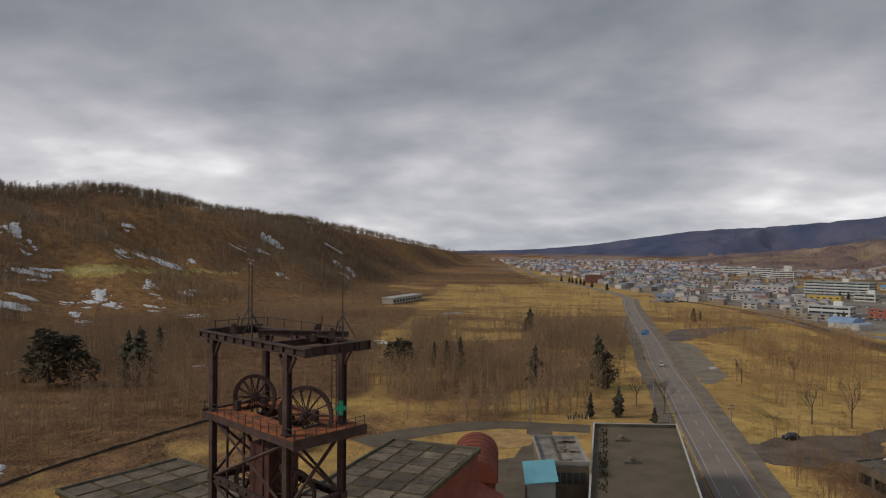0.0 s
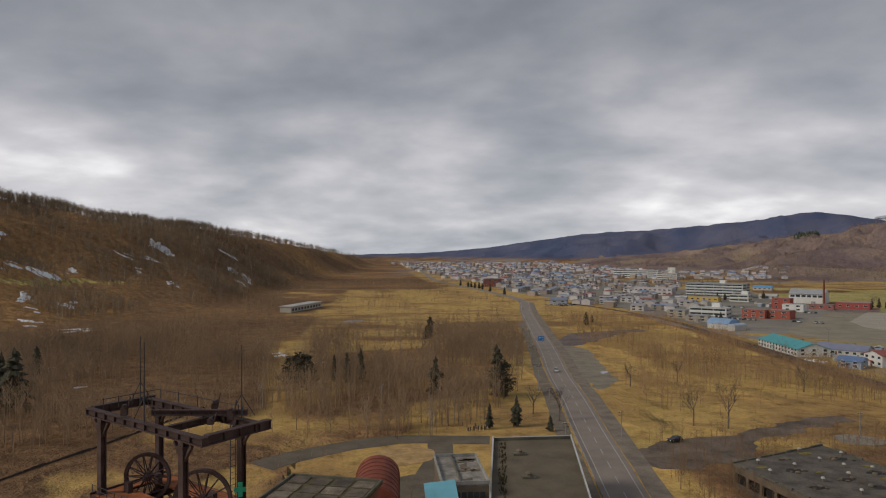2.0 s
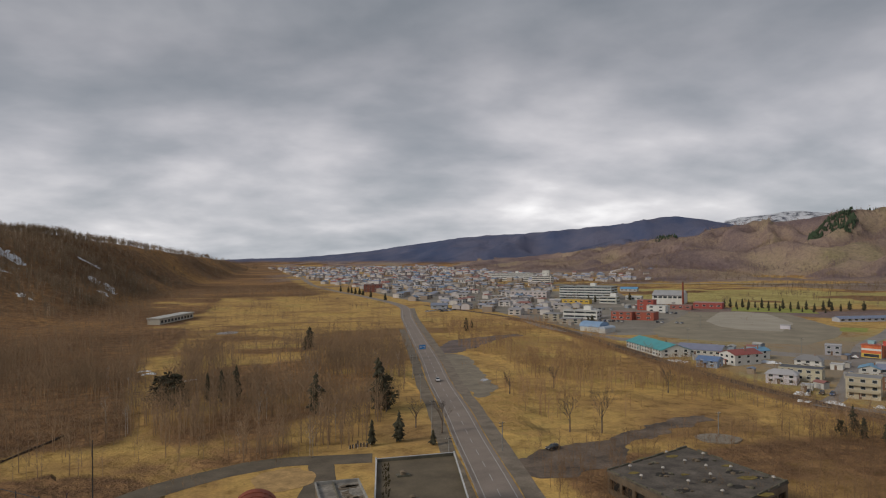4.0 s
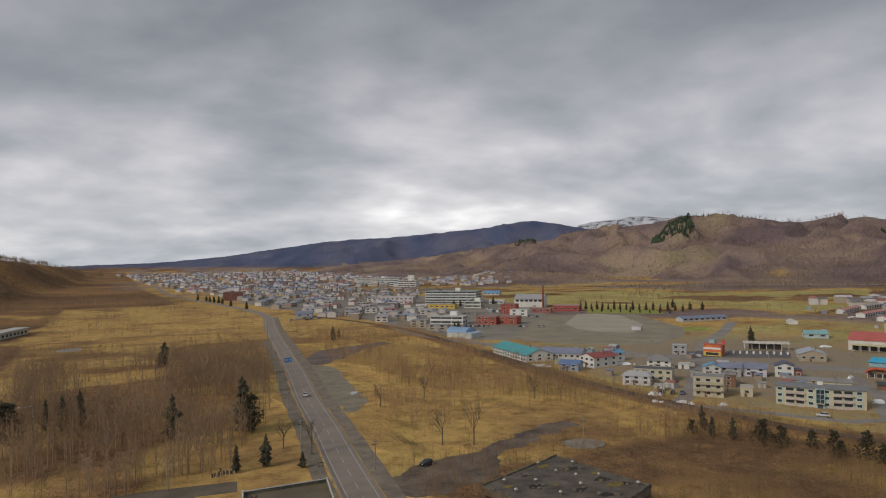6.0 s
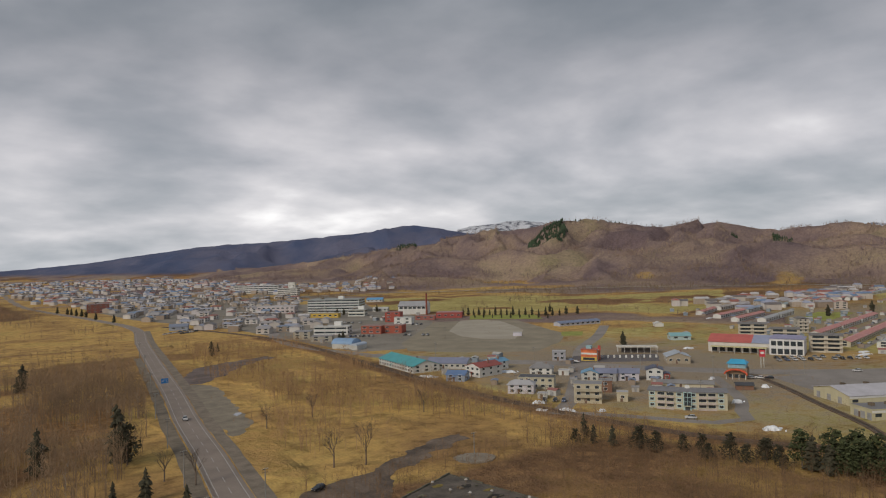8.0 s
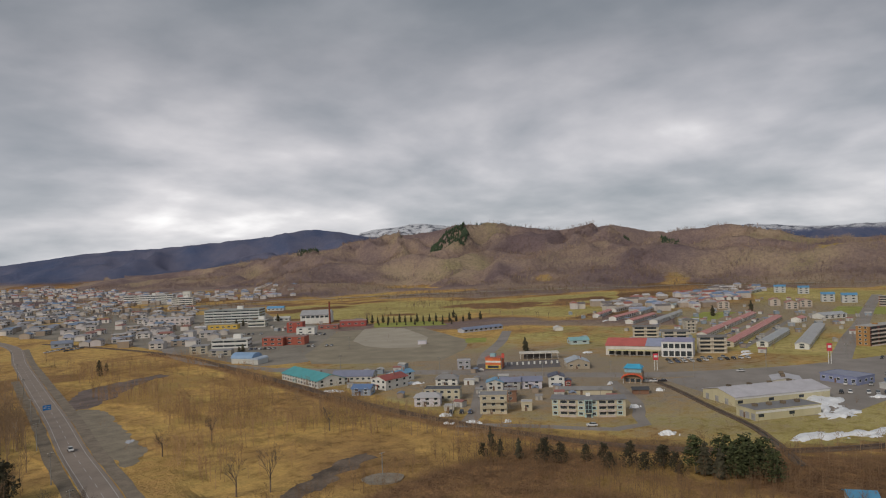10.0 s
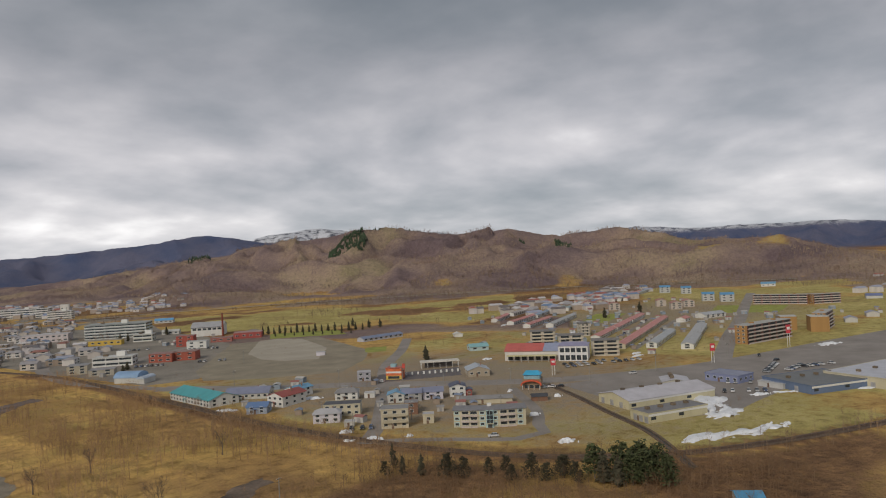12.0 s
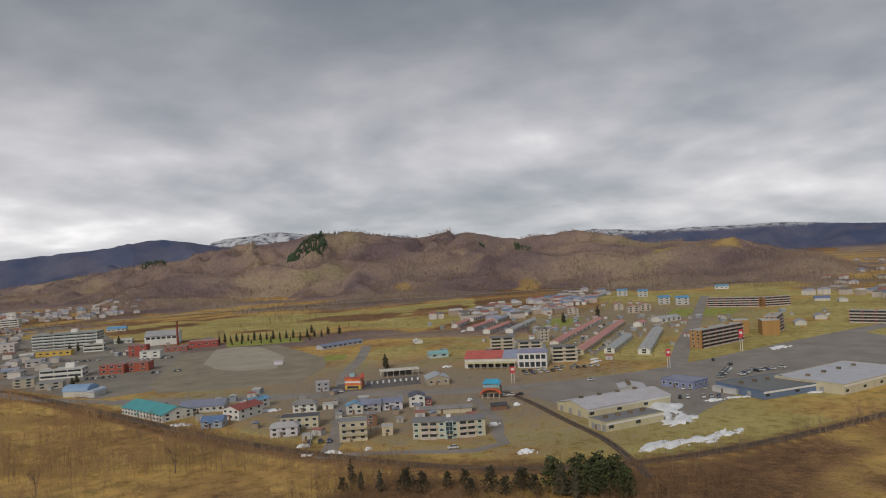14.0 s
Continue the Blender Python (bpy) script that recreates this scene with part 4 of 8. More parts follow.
def tufts(name, x, y, yaw, W, D, z, n, seed, label, h=0.5):
    """Dead grass tufts on a roof or wall foot."""
    rng = random.Random(seed)
    bm = bmesh.new()
    for _ in range(n):
        cx, cy = rng.uniform(0, W), rng.uniform(0, D)
        for _ in range(6):
            a, l = rng.uniform(0, 6.28), rng.uniform(0.15, h)
            tip = Vector((cx + 0.25 * math.cos(a), cy + 0.25 * math.sin(a), z + l))
            vs = [bm.verts.new(p) for p in ((cx - 0.05, cy, z), (cx + 0.05, cy + 0.03, z), tip)]
            bm.faces.new(vs)
    return tagged(obj(name, bm, MOSS, m=pose(x, y, 0, 0, 0, yaw)), label, "weeds", kind="stuff")


slab_roof("winding_house", -15.0, 63.3, -17, 4, 8, 2.65, 2.69, 23.5, "brick mine building with a slabbed, mossy flat roof")
slab_roof("shaft_house", -36.9, 62.4, -33, 5, 4, 2.9, 3.0, 24.0, "low mine building with a cracked, slabbed flat roof")


def barrel_house():
    """A small house under a round red sheet roof, with a lower lean-to roof in front."""
    root = thing("barrel_roof_house", pose(-2.7, 102.0, 0, 0, 0, -1), "small mine building under a round red sheet roof", "mine building")
    part("wall", boxes((0, 6.4, 0, 15.6, 0, 13.0)), BRICK, root)
    n = 16
    bm = bmesh.new()
    prev = None
    for y in (-0.4, 16.0):
        row = [bm.verts.new((3.2 - 3.55 * math.cos(math.pi * k / n), y, 12.9 + 3.1 * math.sin(math.pi * k / n))) for k in range(n + 1)]
        if prev:
            for k in range(n):
                bm.faces.new((prev[k], prev[k + 1], row[k + 1], row[k]))
        bm.faces.new(row)
        prev = row
    bmesh.ops.recalc_face_normals(bm, faces=bm.faces)
    roof = part("roof", bm, BARREL_RED, root, "round rust-red sheet roof")
    for y in range(0, 16, 2):
        bm = bmesh.new()
        pts = [(3.2 - 3.6 * math.cos(math.pi * k / n), y, 12.9 + 3.16 * math.sin(math.pi * k / n)) for k in range(n + 1)]
        for a, b in zip(pts, pts[1:]):
            bar(bm, a, b, 0.05, 4)
        part("seam", bm, BARREL_RED, roof)
    bm = bmesh.new()
    vs = [bm.verts.new(p) for p in ((3.6, -9, 13.4), (7.6, -9, 11.4), (7.6, -0.6, 11.4), (3.6, -0.6, 13.4), (3.6, -9, 13.2), (7.6, -9, 11.2), (7.6, -0.6, 11.2), (3.6, -0.6, 13.2))]
    for f in ((0, 1, 2, 3), (7, 6, 5, 4), (0, 4, 5, 1), (1, 5, 6, 2), (2, 6, 7, 3), (3, 7, 4, 0)):
        bm.faces.new([vs[i] for i in f])
    part("lean_to_roof", bm, BARREL_RED, root)
    part("lean_to_wall", boxes((3.9, 7.3, -8.7, -0.7, 0, 11.15)), BRICK, root)


barrel_house()


def depot():
    """A long flat-roofed two-storey depot beside the road, with a white coping and two roof vents."""
    z = 10.5
    root = thing("depot", pose(24.3, 145.6, 0, 0, 0, 1), "long abandoned flat-roofed concrete depot with white coping", "building")
    W, L = 16.6, 62.0
    # the plan leans a little: sheared footprint
    bm = poly(bmesh.new(), [(-0.7 - L * 0.17, -L), (W - 1.7 - L * 0.17, -L), (W, 0), (0, 0)], 0, z - 0.25)
    part("wall", bm, CONCRETE, root, "stained pale concrete wall")
    bm = poly(bmesh.new(), [(-0.6 - L * 0.17, -L + 0.1), (W - 1.8 - L * 0.17, -L + 0.1), (W - 0.1, -0.1), (0.1, -0.1)], z - 0.25, z)
    part("roof", bm, ROOF_GREY, root, "weathered grey-brown felt roof")
    cor = [Vector((-0.7 - L * 0.17, -L, z)), Vector((W - 1.7 - L * 0.17, -L, z)), Vector((W, 0, z)), Vector((0, 0, z))]
    white = surface("white_coping", (0.52, 0.52, 0.52), 0.8, spread=0.2, scale=0.5, fine=4)
    for a, b in zip(cor, cor[1:] + cor[:1]):
        d = b - a
        M = Matrix.Translation(a) @ Matrix.Rotation(math.atan2(d.y, d.x), 4, "Z")
        part("coping", box(bmesh.new(), 0.16, d.length - 0.16, -0.14, 0.14, 0.62, 0.74, M), white, root, "white painted coping")
        part("parapet", box(bmesh.new(), 0.13, d.length - 0.13, -0.12, 0.12, -0.02, 0.62, M), CONCRETE_DARK, root)
    for p in cor:
        part("corner_post", box(bmesh.new(), p.x - 0.16, p.x + 0.16, p.y - 0.16, p.y + 0.16, z, z + 0.9), white, root)
    for x, y in ((3.4, -10.5), (2.2, -24.5)):
        vent = part("roof_vent", boxes((x - 1.3, x + 1.3, y - 0.7, y + 0.7, z, z + 0.35)), CONCRETE_DARK, root)
        bm = bar(bmesh.new(), (x, y, z + 0.35), (x, y, z + 0.9), 0.55, 10, 0.5)
        bar(bm, (x, y, z + 0.9), (x, y, z + 1.15), 0.7, 10, 0.25)
        part("cowl", bm, CONCRETE, vent)
    for k in range(9):
        y = -4 - k * 6.2
        part("window", boxes((y * 0 + W - 0.02 + y * 0.19, W + 0.06 + y * 0.19, y - 1.6, y + 1.6, 5.2, 7.4)), GLASS, root)
    tufts("roof_weeds", 19.0, 106, -9.5, 1.4, 38, z, 120, 9, "dead weeds along the depot roof's edge", 0.8)


depot()


def annex():
    """A lower flat-roofed annex with a broken slab roof, and a porch under a turquoise roof."""
    z = 13.2
    root = thing("annex", pose(11.0, 112.0, 0, 0, 0, 1), "low flat-roofed concrete annex with a broken roof", "building")
    part("wall", boxes((0, 7.6, 0, 15.5, 0, z - 0.9)), CONCRETE, root)
    part("roof", boxes((0.1, 7.5, 0.1, 15.4, z - 0.9, z - 0.6)), surface("broken_felt", (0.27, 0.245, 0.215), 0.95, spread=0.45, scale=0.5, fine=3), root)
    for r in ((-0.1, 7.7, -0.1, 0.15), (-0.1, 7.7, 15.35, 15.6), (-0.1, 0.15, 0.15, 15.35), (7.45, 7.7, 0.15, 15.35)):
        part("parapet", boxes((*r, z - 0.6, z)), surface("pale_coping", (0.30, 0.29, 0.27), 0.85), root)
    rng = random.Random(2)
    for k in range(10):
        x, y = 3.3 + rng.uniform(0, 2.6), rng.uniform(1, 13)
        bm = poly(bmesh.new(), [(x, y), (x + rng.uniform(0.8, 2), y + rng.uniform(-0.3, 0.4)), (x + rng.uniform(1, 1.8), y + rng.uniform(0.8, 2)), (x - 0.2, y + rng.uniform(0.7, 1.4))], z - 0.6, z - 0.53)
        part("felt_piece", bm, CONCRETE, root)
    part("cross_beam", boxes((3.0, 3.2, 0.15, 15.35, z - 0.6, z - 0.2)), CONCRETE_DARK, root)
    for k in range(5):
        part("window", boxes((2.2 + k, 2.95 + k, -0.06, 0.02, z - 3.6, z - 1.8)), GLASS, root)
    porch = thing("porch_tower", pose(8.6, 106.5, 0, 0, 0, 2), "small pale porch tower under a turquoise sheet roof", "building")
    part("wall", boxes((0, 4.2, 0, 4.6, 0, 11.4)), wallpaint((0.36, 0.36, 0.33)), porch)
    bm = bmesh.new()
    vs = [bm.verts.new(p) for p in ((-0.4, -0.4, 11.4), (4.6, -0.4, 11.9), (4.6, 5.0, 13.6), (-0.4, 5.0, 13.2), (-0.4, -0.4, 11.25), (4.6, -0.4, 11.75), (4.6, 5.0, 13.45), (-0.4, 5.0, 13.05))]
    for f in ((0, 1, 2), (0, 2, 3), (6, 5, 4), (7, 6, 4), (0, 4, 5, 1), (1, 5, 6, 2), (2, 6, 7, 3), (3, 7, 4, 0)):
        bm.faces.new([vs[i] for i in f])
    part("roof", bm, TURQ, porch, "turquoise sheet roof")
    part("back_wall", boxes((0, 4.2, 4.3, 4.6, 11.4, 13.0)), wallpaint((0.36, 0.36, 0.33)), porch)


annex()


def ruin():
    """The roofless-looking shell of a low concrete works: broken roof slab with pits painted as dark patches, vents,
    moss and a worn parapet.
    """
    top = 5.0
    cor = [Vector((75.4, 144.5)), Vector((102.8, 156.2)), Vector((108.0, 127.0)), Vector((80.0, 113.5))]
    root = thing("works_ruin", pose(0, 0, 0), "abandoned low concrete works with a broken, mossy flat roof", "ruin")
    grey = surface("ruin_concrete", (0.112, 0.094, 0.078), 0.96, spread=0.5, scale=0.22, fine=2)
    rng = random.Random(11)
    part("roof", poly(bmesh.new(), [tuple(c) for c in cor], top - 0.35, top), grey, root, "cracked grey roof slab")
    for a, b in zip(cor, cor[1:] + cor[:1]):
        d = b - a
        M = Matrix.Translation((*a, 0)) @ Matrix.Rotation(math.atan2(d.y, d.x), 4, "Z")
        L = d.length
        n = int(L / 4)
        bm = bmesh.new()
        box(bm, 0.3, L - 0.3, -0.35, -0.05, 0, 1.2, M)
        box(bm, 0.3, L - 0.3, -0.35, -0.05, 3.3, top - 0.36, M)
        for k in range(n + 1):
            x = 0.3 + (L - 1.4) * k / n
            box(bm, x, x + 0.8, -0.36, -0.04, 1.2, 3.3, M)
        part("wall", bm, CONCRETE, root, "stained wall with empty window holes")
        for k in range(n):
            x0 = L * k / n
            part("parapet", box(bmesh.new(), x0 + 0.05, x0 + L / n - rng.uniform(0.05, 1.2), -0.45, -0.1, top + 0.003, top + rng.uniform(0.12, 0.5), M), CONCRETE_DARK, root)
    # near-black filler block: the indoor shade behind the holes, put into colour
    part("interior", poly(bmesh.new(), [tuple(c.lerp(Vector((91.5, 135.3)), 0.06)) for c in cor], 0, 3.2), surface("indoor_shade_black", (0.02, 0.018, 0.016), 0.95), root)

    def blob(x, y, r, z, h, mat, name, flat=0.6):
        n = 11
        bm = poly(bmesh.new(), [(x + r * rng.uniform(0.6, 1.15) * math.cos(6.2832 * k / n), y + r * flat * rng.uniform(0.6, 1.15) * math.sin(6.2832 * k / n)) for k in range(n)], z, z + h)
        part(name, bm, mat, root)
    # no holes are cut: thin dark discs carry the pits' shade as colour
    pit = surface("painted_pit_shade", (0.032, 0.027, 0.023), 0.97, spread=0.5, scale=0.8, fine=4)
    for x, y, r in ((100.4, 145.6, 2.2), (85.5, 138.4, 2.4), (101.5, 135.6, 2.2), (92.5, 132.0, 1.9), (88, 146.5, 1.3), (96, 127, 2.2), (84, 128, 2.0), (104, 131, 1.6)):
        blob(x, y, r, top + 0.003, 0.02, pit, "pit")
        for k in range(4):
            bm = bmesh.new()
            bmesh.ops.create_icosphere(bm, subdivisions=1, radius=rng.uniform(0.25, 0.7))
            for v in bm.verts:
                v.co = Vector((v.co.x * rng.uniform(0.8, 1.4), v.co.y, v.co.z * 0.6)) * rng.uniform(0.8, 1.15)
            bmesh.ops.translate(bm, verts=bm.verts, vec=(x + rng.uniform(-r, r), y + rng.uniform(-r, r) * 0.7, top + 0.15))
            part("rubble", bm, CONCRETE if k % 2 else CONCRETE_DARK, root)
    yellow_moss = surface("yellow_moss", (0.20, 0.15, 0.035), 0.97, spread=0.4, scale=1.0, fine=5)
    for x, y, r in ((101.7, 131.5, 2.6), (95, 150, 2.0), (103, 140, 1.6), (80, 141, 1.6), (90, 137, 1.3), (98, 121.5, 2.2), (84, 121, 2.0), (88, 150.2, 1.6)):
        blob(x, y, r, top + 0.025, 0.05, yellow_moss, "moss", 0.5)
    for x, y in ((94.5, 151.3), (102.0, 147.8), (94.6, 144.0), (101.7, 137.3), (86.9, 140.5), (80.7, 143.7), (94.2, 133.9), (79.6, 136.9), (105.6, 128.6), (87.1, 131.2), (97, 139.5), (90, 124)):
        vent = part("vent_pipe", bar(bmesh.new(), (x, y, top), (x, y, top + 0.7), 0.14, 7), CONCRETE, root)
        part("cap", bar(bmesh.new(), (x, y, top + 0.7), (x, y, top + 1.0), 0.42, 8, 0.26), surface("pale_cap", (0.46, 0.43, 0.40), 0.9), vent)
    bm = bmesh.new()
    pts = [(6.2 * math.cos(a) * (1 + 0.06 * math.sin(5 * a)), 5.2 * math.sin(a)) for a in (2 * math.pi * k / 24 for k in range(24))]
    poly(bm, pts, -0.2, 0.35)
    tagged(obj("round_slab", bm, surface("pale_slab", (0.27, 0.235, 0.19), 0.95, spread=0.3, scale=0.4, fine=3), m=pose(126.8, 176.8, 0, 0, 0, -30)), "round grey concrete slab in the dry grass", "slab")


ruin()


def tramway_bank():
    """A low dark retaining wall of old sleepers along the former tramway."""
    line = [Vector((float(mine_lane_x(np.array(q))), q, 0)) for q in np.arange(112, 236, 4.0)]
    root = thing("retaining_wall", pose(0, 0, 0), "low dark timber retaining wall below the wood", "retaining wall")
    for k, (a, b) in enumerate(zip(line, line[1:])):
        d = b - a
        M = Matrix.Translation(a) @ Matrix.Rotation(math.atan2(d.y, d.x), 4, "Z")
        part("panel", box(bmesh.new(), 0.02, d.length - 0.02, -0.12, 0.12, -0.2, 0.42 + 0.1 * (k * 7 % 3), M), surface("black_sleepers", (0.06, 0.045, 0.034), 0.95, spread=0.4), root)


tramway_bank()
# ---- trees ----
def conifer_mesh(seed, levels=16, lean=0.0):
    """Crown of a spruce: tiers of drooping, ragged boughs of unit height."""
    rng = random.Random(seed)
    bm = bmesh.new()
    for k in range(levels):
        t = k / (levels - 1)
        z = 0.10 + 0.87 * t
        reach = (0.25 * (1 - t) ** 0.55 * min(1, 0.55 + t * 3) + 0.02) * rng.uniform(0.6, 1.2)
        for i in range(14 if t < 0.6 else 9):
            a = rng.uniform(0, 6.28)
            l = reach * rng.uniform(0.55, 1.15)
            w = l * rng.uniform(0.28, 0.45) + 0.008
            d, s = Vector((math.cos(a), math.sin(a), 0)), Vector((-math.sin(a), math.cos(a), 0))
            o = Vector((0, 0, z + rng.uniform(-0.02, 0.02)))
            tip = o + d * l + Vector((0, 0, -l * rng.uniform(0.15, 0.5)))
            mid = o + d * l * 0.55
            vs = [bm.verts.new(p) for p in (o + Vector((0, 0, 0.02)), mid + s * w + Vector((0, 0, -0.025)), tip, mid - s * w + Vector((0, 0, -0.025)), mid + Vector((0, 0, 0.022)), o - Vector((0, 0, 0.035)))]
            for f in ((0, 1, 4), (1, 2, 4), (2, 3, 4), (3, 0, 4), (0, 5, 1), (5, 2, 1), (5, 3, 2), (5, 0, 3)):
                bm.faces.new([vs[j] for j in f])
    me = bpy.data.meshes.new("crown")
    bm.to_mesh(me)
    bm.free()
    return me


def trunk_mesh():
    bm = bar(bmesh.new(), (0, 0, -0.02), (0, 0, 0.98), 0.018, 7, 0.003)
    me = bpy.data.meshes.new("trunk")
    bm.to_mesh(me)
    bm.free()
    me.materials.append(BARK)
    return me


def pine_mesh(seed):
    """Uneven rounded crown of many small needle clumps of unit height."""
    rng = random.Random(seed)
    bm = bmesh.new()
    lobes = []
    for k in range(18):
        z = 0.16 + 0.74 * k / 17
        q = 0.24 * (1 - z) ** 0.6
        a = k * 2.4 + rng.uniform(-0.5, 0.5)
        lobes.append((Vector((q * math.cos(a), q * math.sin(a), z)), (0.06 + 0.14 * (1 - z)) * rng.uniform(0.8, 1.25)))
    for _ in range(520):
        c, r = rng.choice(lobes)
        d = Vector((rng.gauss(0, 1), rng.gauss(0, 1), rng.gauss(0, 0.8))).normalized()
        p = c + d * r * rng.uniform(0.5, 1.1)
        q = rng.uniform(0.025, 0.05)
        t = [bm.verts.new(p + Vector((rng.uniform(-1, 1), rng.uniform(-1, 1), rng.uniform(-0.6, 1))) * q * 1.3) for _ in range(4)]
        for f in ((0, 1, 2), (0, 2, 3), (0, 3, 1), (1, 3, 2)):
            bm.faces.new([t[i] for i in f])
    me = bpy.data.meshes.new("crown")
    bm.to_mesh(me)
    bm.free()
    return me


TRUNK = trunk_mesh()
CROWNS = []
for k in range(5):
    cm = conifer_mesh(40 + k, 15 + k)
    cm.materials.append(NEEDLE if k < 4 else NEEDLE_FRESH)
    CROWNS.append(cm)


for k in range(4):
    cm = pine_mesh(70 + k)
    cm.materials.append(NEEDLE if k < 2 else NEEDLE_FRESH)
    CROWNS.append(cm)


def conifer(x, y, h, kind=0, wide=1.0, label="dark green spruce with drooping boughs in dry grass", group="spruces"):
    root = thing("spruce_tree", Matrix.Translation((x, y, ground_z(x, y))) @ Matrix.Rotation(x * 1.7 + y, 4, "Z") @ Matrix.Diagonal((h * wide, h * wide, h, 1)), label, "tree", group)
    share("trunk", TRUNK, root, Matrix())
    share("crown", CROWNS[kind], root, Matrix())
    return root


# spruces and firs of the near wood, the road side and the town edge
for x, y, h, k, w in ((18.8, 242, 14, 0, 1.1), (40.0, 242, 18, 2, 1.0), (42.0, 238, 13, 5, 0.95), (31, 197, 7.5, 3, 0.8), (39, 199, 9, 0, 1.05),
                      (27, 410, 13, 1, 1.5), (24.5, 405, 8, 2, 1.3), (-29, 262, 13, 5, 1.5), (-33, 266, 12, 6, 1.4), (-13, 270, 12, 2, 0.7), (-8, 274, 13, 1, 0.75), (-18, 272, 11, 3, 0.6),
                      (-141, 222, 20, 5, 1.4), (-136, 226, 18, 6, 1.4), (-121, 236, 18, 0, 1.2), (-115, 232, 20, 3, 1.2), (-132, 282, 14, 2, 1.0),
                      (47.5, 193, 4.5, 3, 1.2), (137, 470, 7, 1, 1.2), (143, 492, 7.5, 2, 1.5), (146, 488, 6, 0, 1.4), (236, 486, 6, 3, 1.6), (246, 500, 6, 1, 1.5)):
    conifer(x, y, h, k, w)
for x, y, h, k, w in ((172, 176, 9, 0, 0.8), (168, 160, 8.5, 1, 1.1), (171, 152, 9.5, 6, 1.2), (166, 166, 7.5, 2, 1.0), (174, 148, 7.5, 5, 1.2), (181, 137, 8, 6, 1.2), (184, 130, 9, 5, 1.2), (188, 121, 9, 6, 1.2), (191, 124, 7, 5, 1.2),
                      (192, 113, 13, 7, 1.2), (195, 106, 14, 8, 1.2), (190, 109, 12, 2, 1.2), (197, 101, 15, 8, 1.2), (199, 96, 14, 7, 1.2), (194, 98, 13, 8, 1.2), (202, 100, 10, 7, 1.1), (186, 116, 8, 6, 1.1), (196, 92, 11, 8, 1.1), (179, 142, 7, 5, 1.1), (162, 170, 6, 6, 1.2),
                      (189, 104, 11, 1, 1.1), (200, 105, 10, 3, 1.1), (192, 101, 12, 8, 1.2), (176, 156, 5, 5, 1.2), (169, 172, 5, 6, 1.2), (183, 124, 7, 5, 1.2), (178, 133, 6, 6, 1.3)):
    conifer(x, y, h * 0.82, k, w, "dense dark green pine in a thicket beside the railway", "thicket pines")
# clipped hedge trees round the small park, in two rows
for k in range(17):
    t = k / 16
    conifer(432 + 62 * t, 596 - 78 * t + 6 * math.sin(t * 3), 8.5 + 1.5 * math.sin(k * 2.3), k % 4, 0.9, "slim dark conifer in a row round a small park", "park conifers")
    if k % 2 == 0:
        conifer(424 + 44 * t, 566 - 58 * t, 5.5 + math.sin(k), (k + 1) % 4, 0.8, "slim dark conifer in a row round a small park", "park conifers")
for x, y, h in ((512, 528, 9), (520, 520, 9), (360, 322, 10), (356, 318, 8), (340, 700, 9), (350, 704, 8), (372, 740, 9), (400, 720, 9), (520, 560, 9), (700, 320, 12), (640, 330, 11)):
    conifer(x, y, h, int(x) % 4, 1.2, "dark conifer between town buildings", "town conifers")


def bare_tree_arrays(seed, branches, twigs, spread=0.26, low=0.25, thick=0.012, fine=False):
    """A leafless tree of unit height as vertex and triangle arrays; fine: its branches are slivers too."""
    rng = random.Random(seed)
    V, T = [], []

    def spike(a, b, r, sides=3):
        a, b = Vector(a), Vector(b)
        d = (b - a).normalized()
        s = d.orthogonal().normalized()
        o = d.cross(s)
        n0 = len(V)
        for i in range(sides):
            k = 6.2832 * i / sides
            V.append(a + (s * math.cos(k) + o * math.sin(k)) * r)
        V.append(b)
        for i in range(sides):
            T.append((n0 + i, n0 + (i + 1) % sides, n0 + sides))

    def sliver(a, b, r):
        n0 = len(V)
        k = rng.uniform(0, 6.28)
        o = Vector((math.cos(k), math.sin(k), 0)) * r
        V.extend((a - o, a + o, b))
        T.append((n0, n0 + 1, n0 + 2))

    bend = Vector((rng.uniform(-0.04, 0.04), rng.uniform(-0.04, 0.04), 0))
    spike((0, 0, -0.02), Vector((0, 0, 1)) + bend, thick, 4)
    tips = []
    for _ in range(branches):
        t = rng.uniform(low, 0.92)
        a = rng.uniform(0, 6.28)
        o = Vector((0, 0, t)) + bend * t
        l = spread * (1.15 - t) * rng.uniform(0.7, 1.3) + 0.05
        e = o + Vector((math.cos(a) * l, math.sin(a) * l, l * rng.uniform(0.8, 1.7)))
        (sliver if fine else spike)(o, e, thick * (0.8 if fine else 0.5) * (1.2 - t))
        tips.append((o, e))
    for _ in range(twigs):
        o, e = rng.choice(tips)
        p = o.lerp(e, rng.uniform(0.3, 1.0))
        q = p + Vector((rng.uniform(-1, 1), rng.uniform(-1, 1), rng.uniform(0.2, 1.6))) * 0.075
        sliver(p, q, thick * 0.42)
    return np.array([tuple(v) for v in V]), np.array(T)


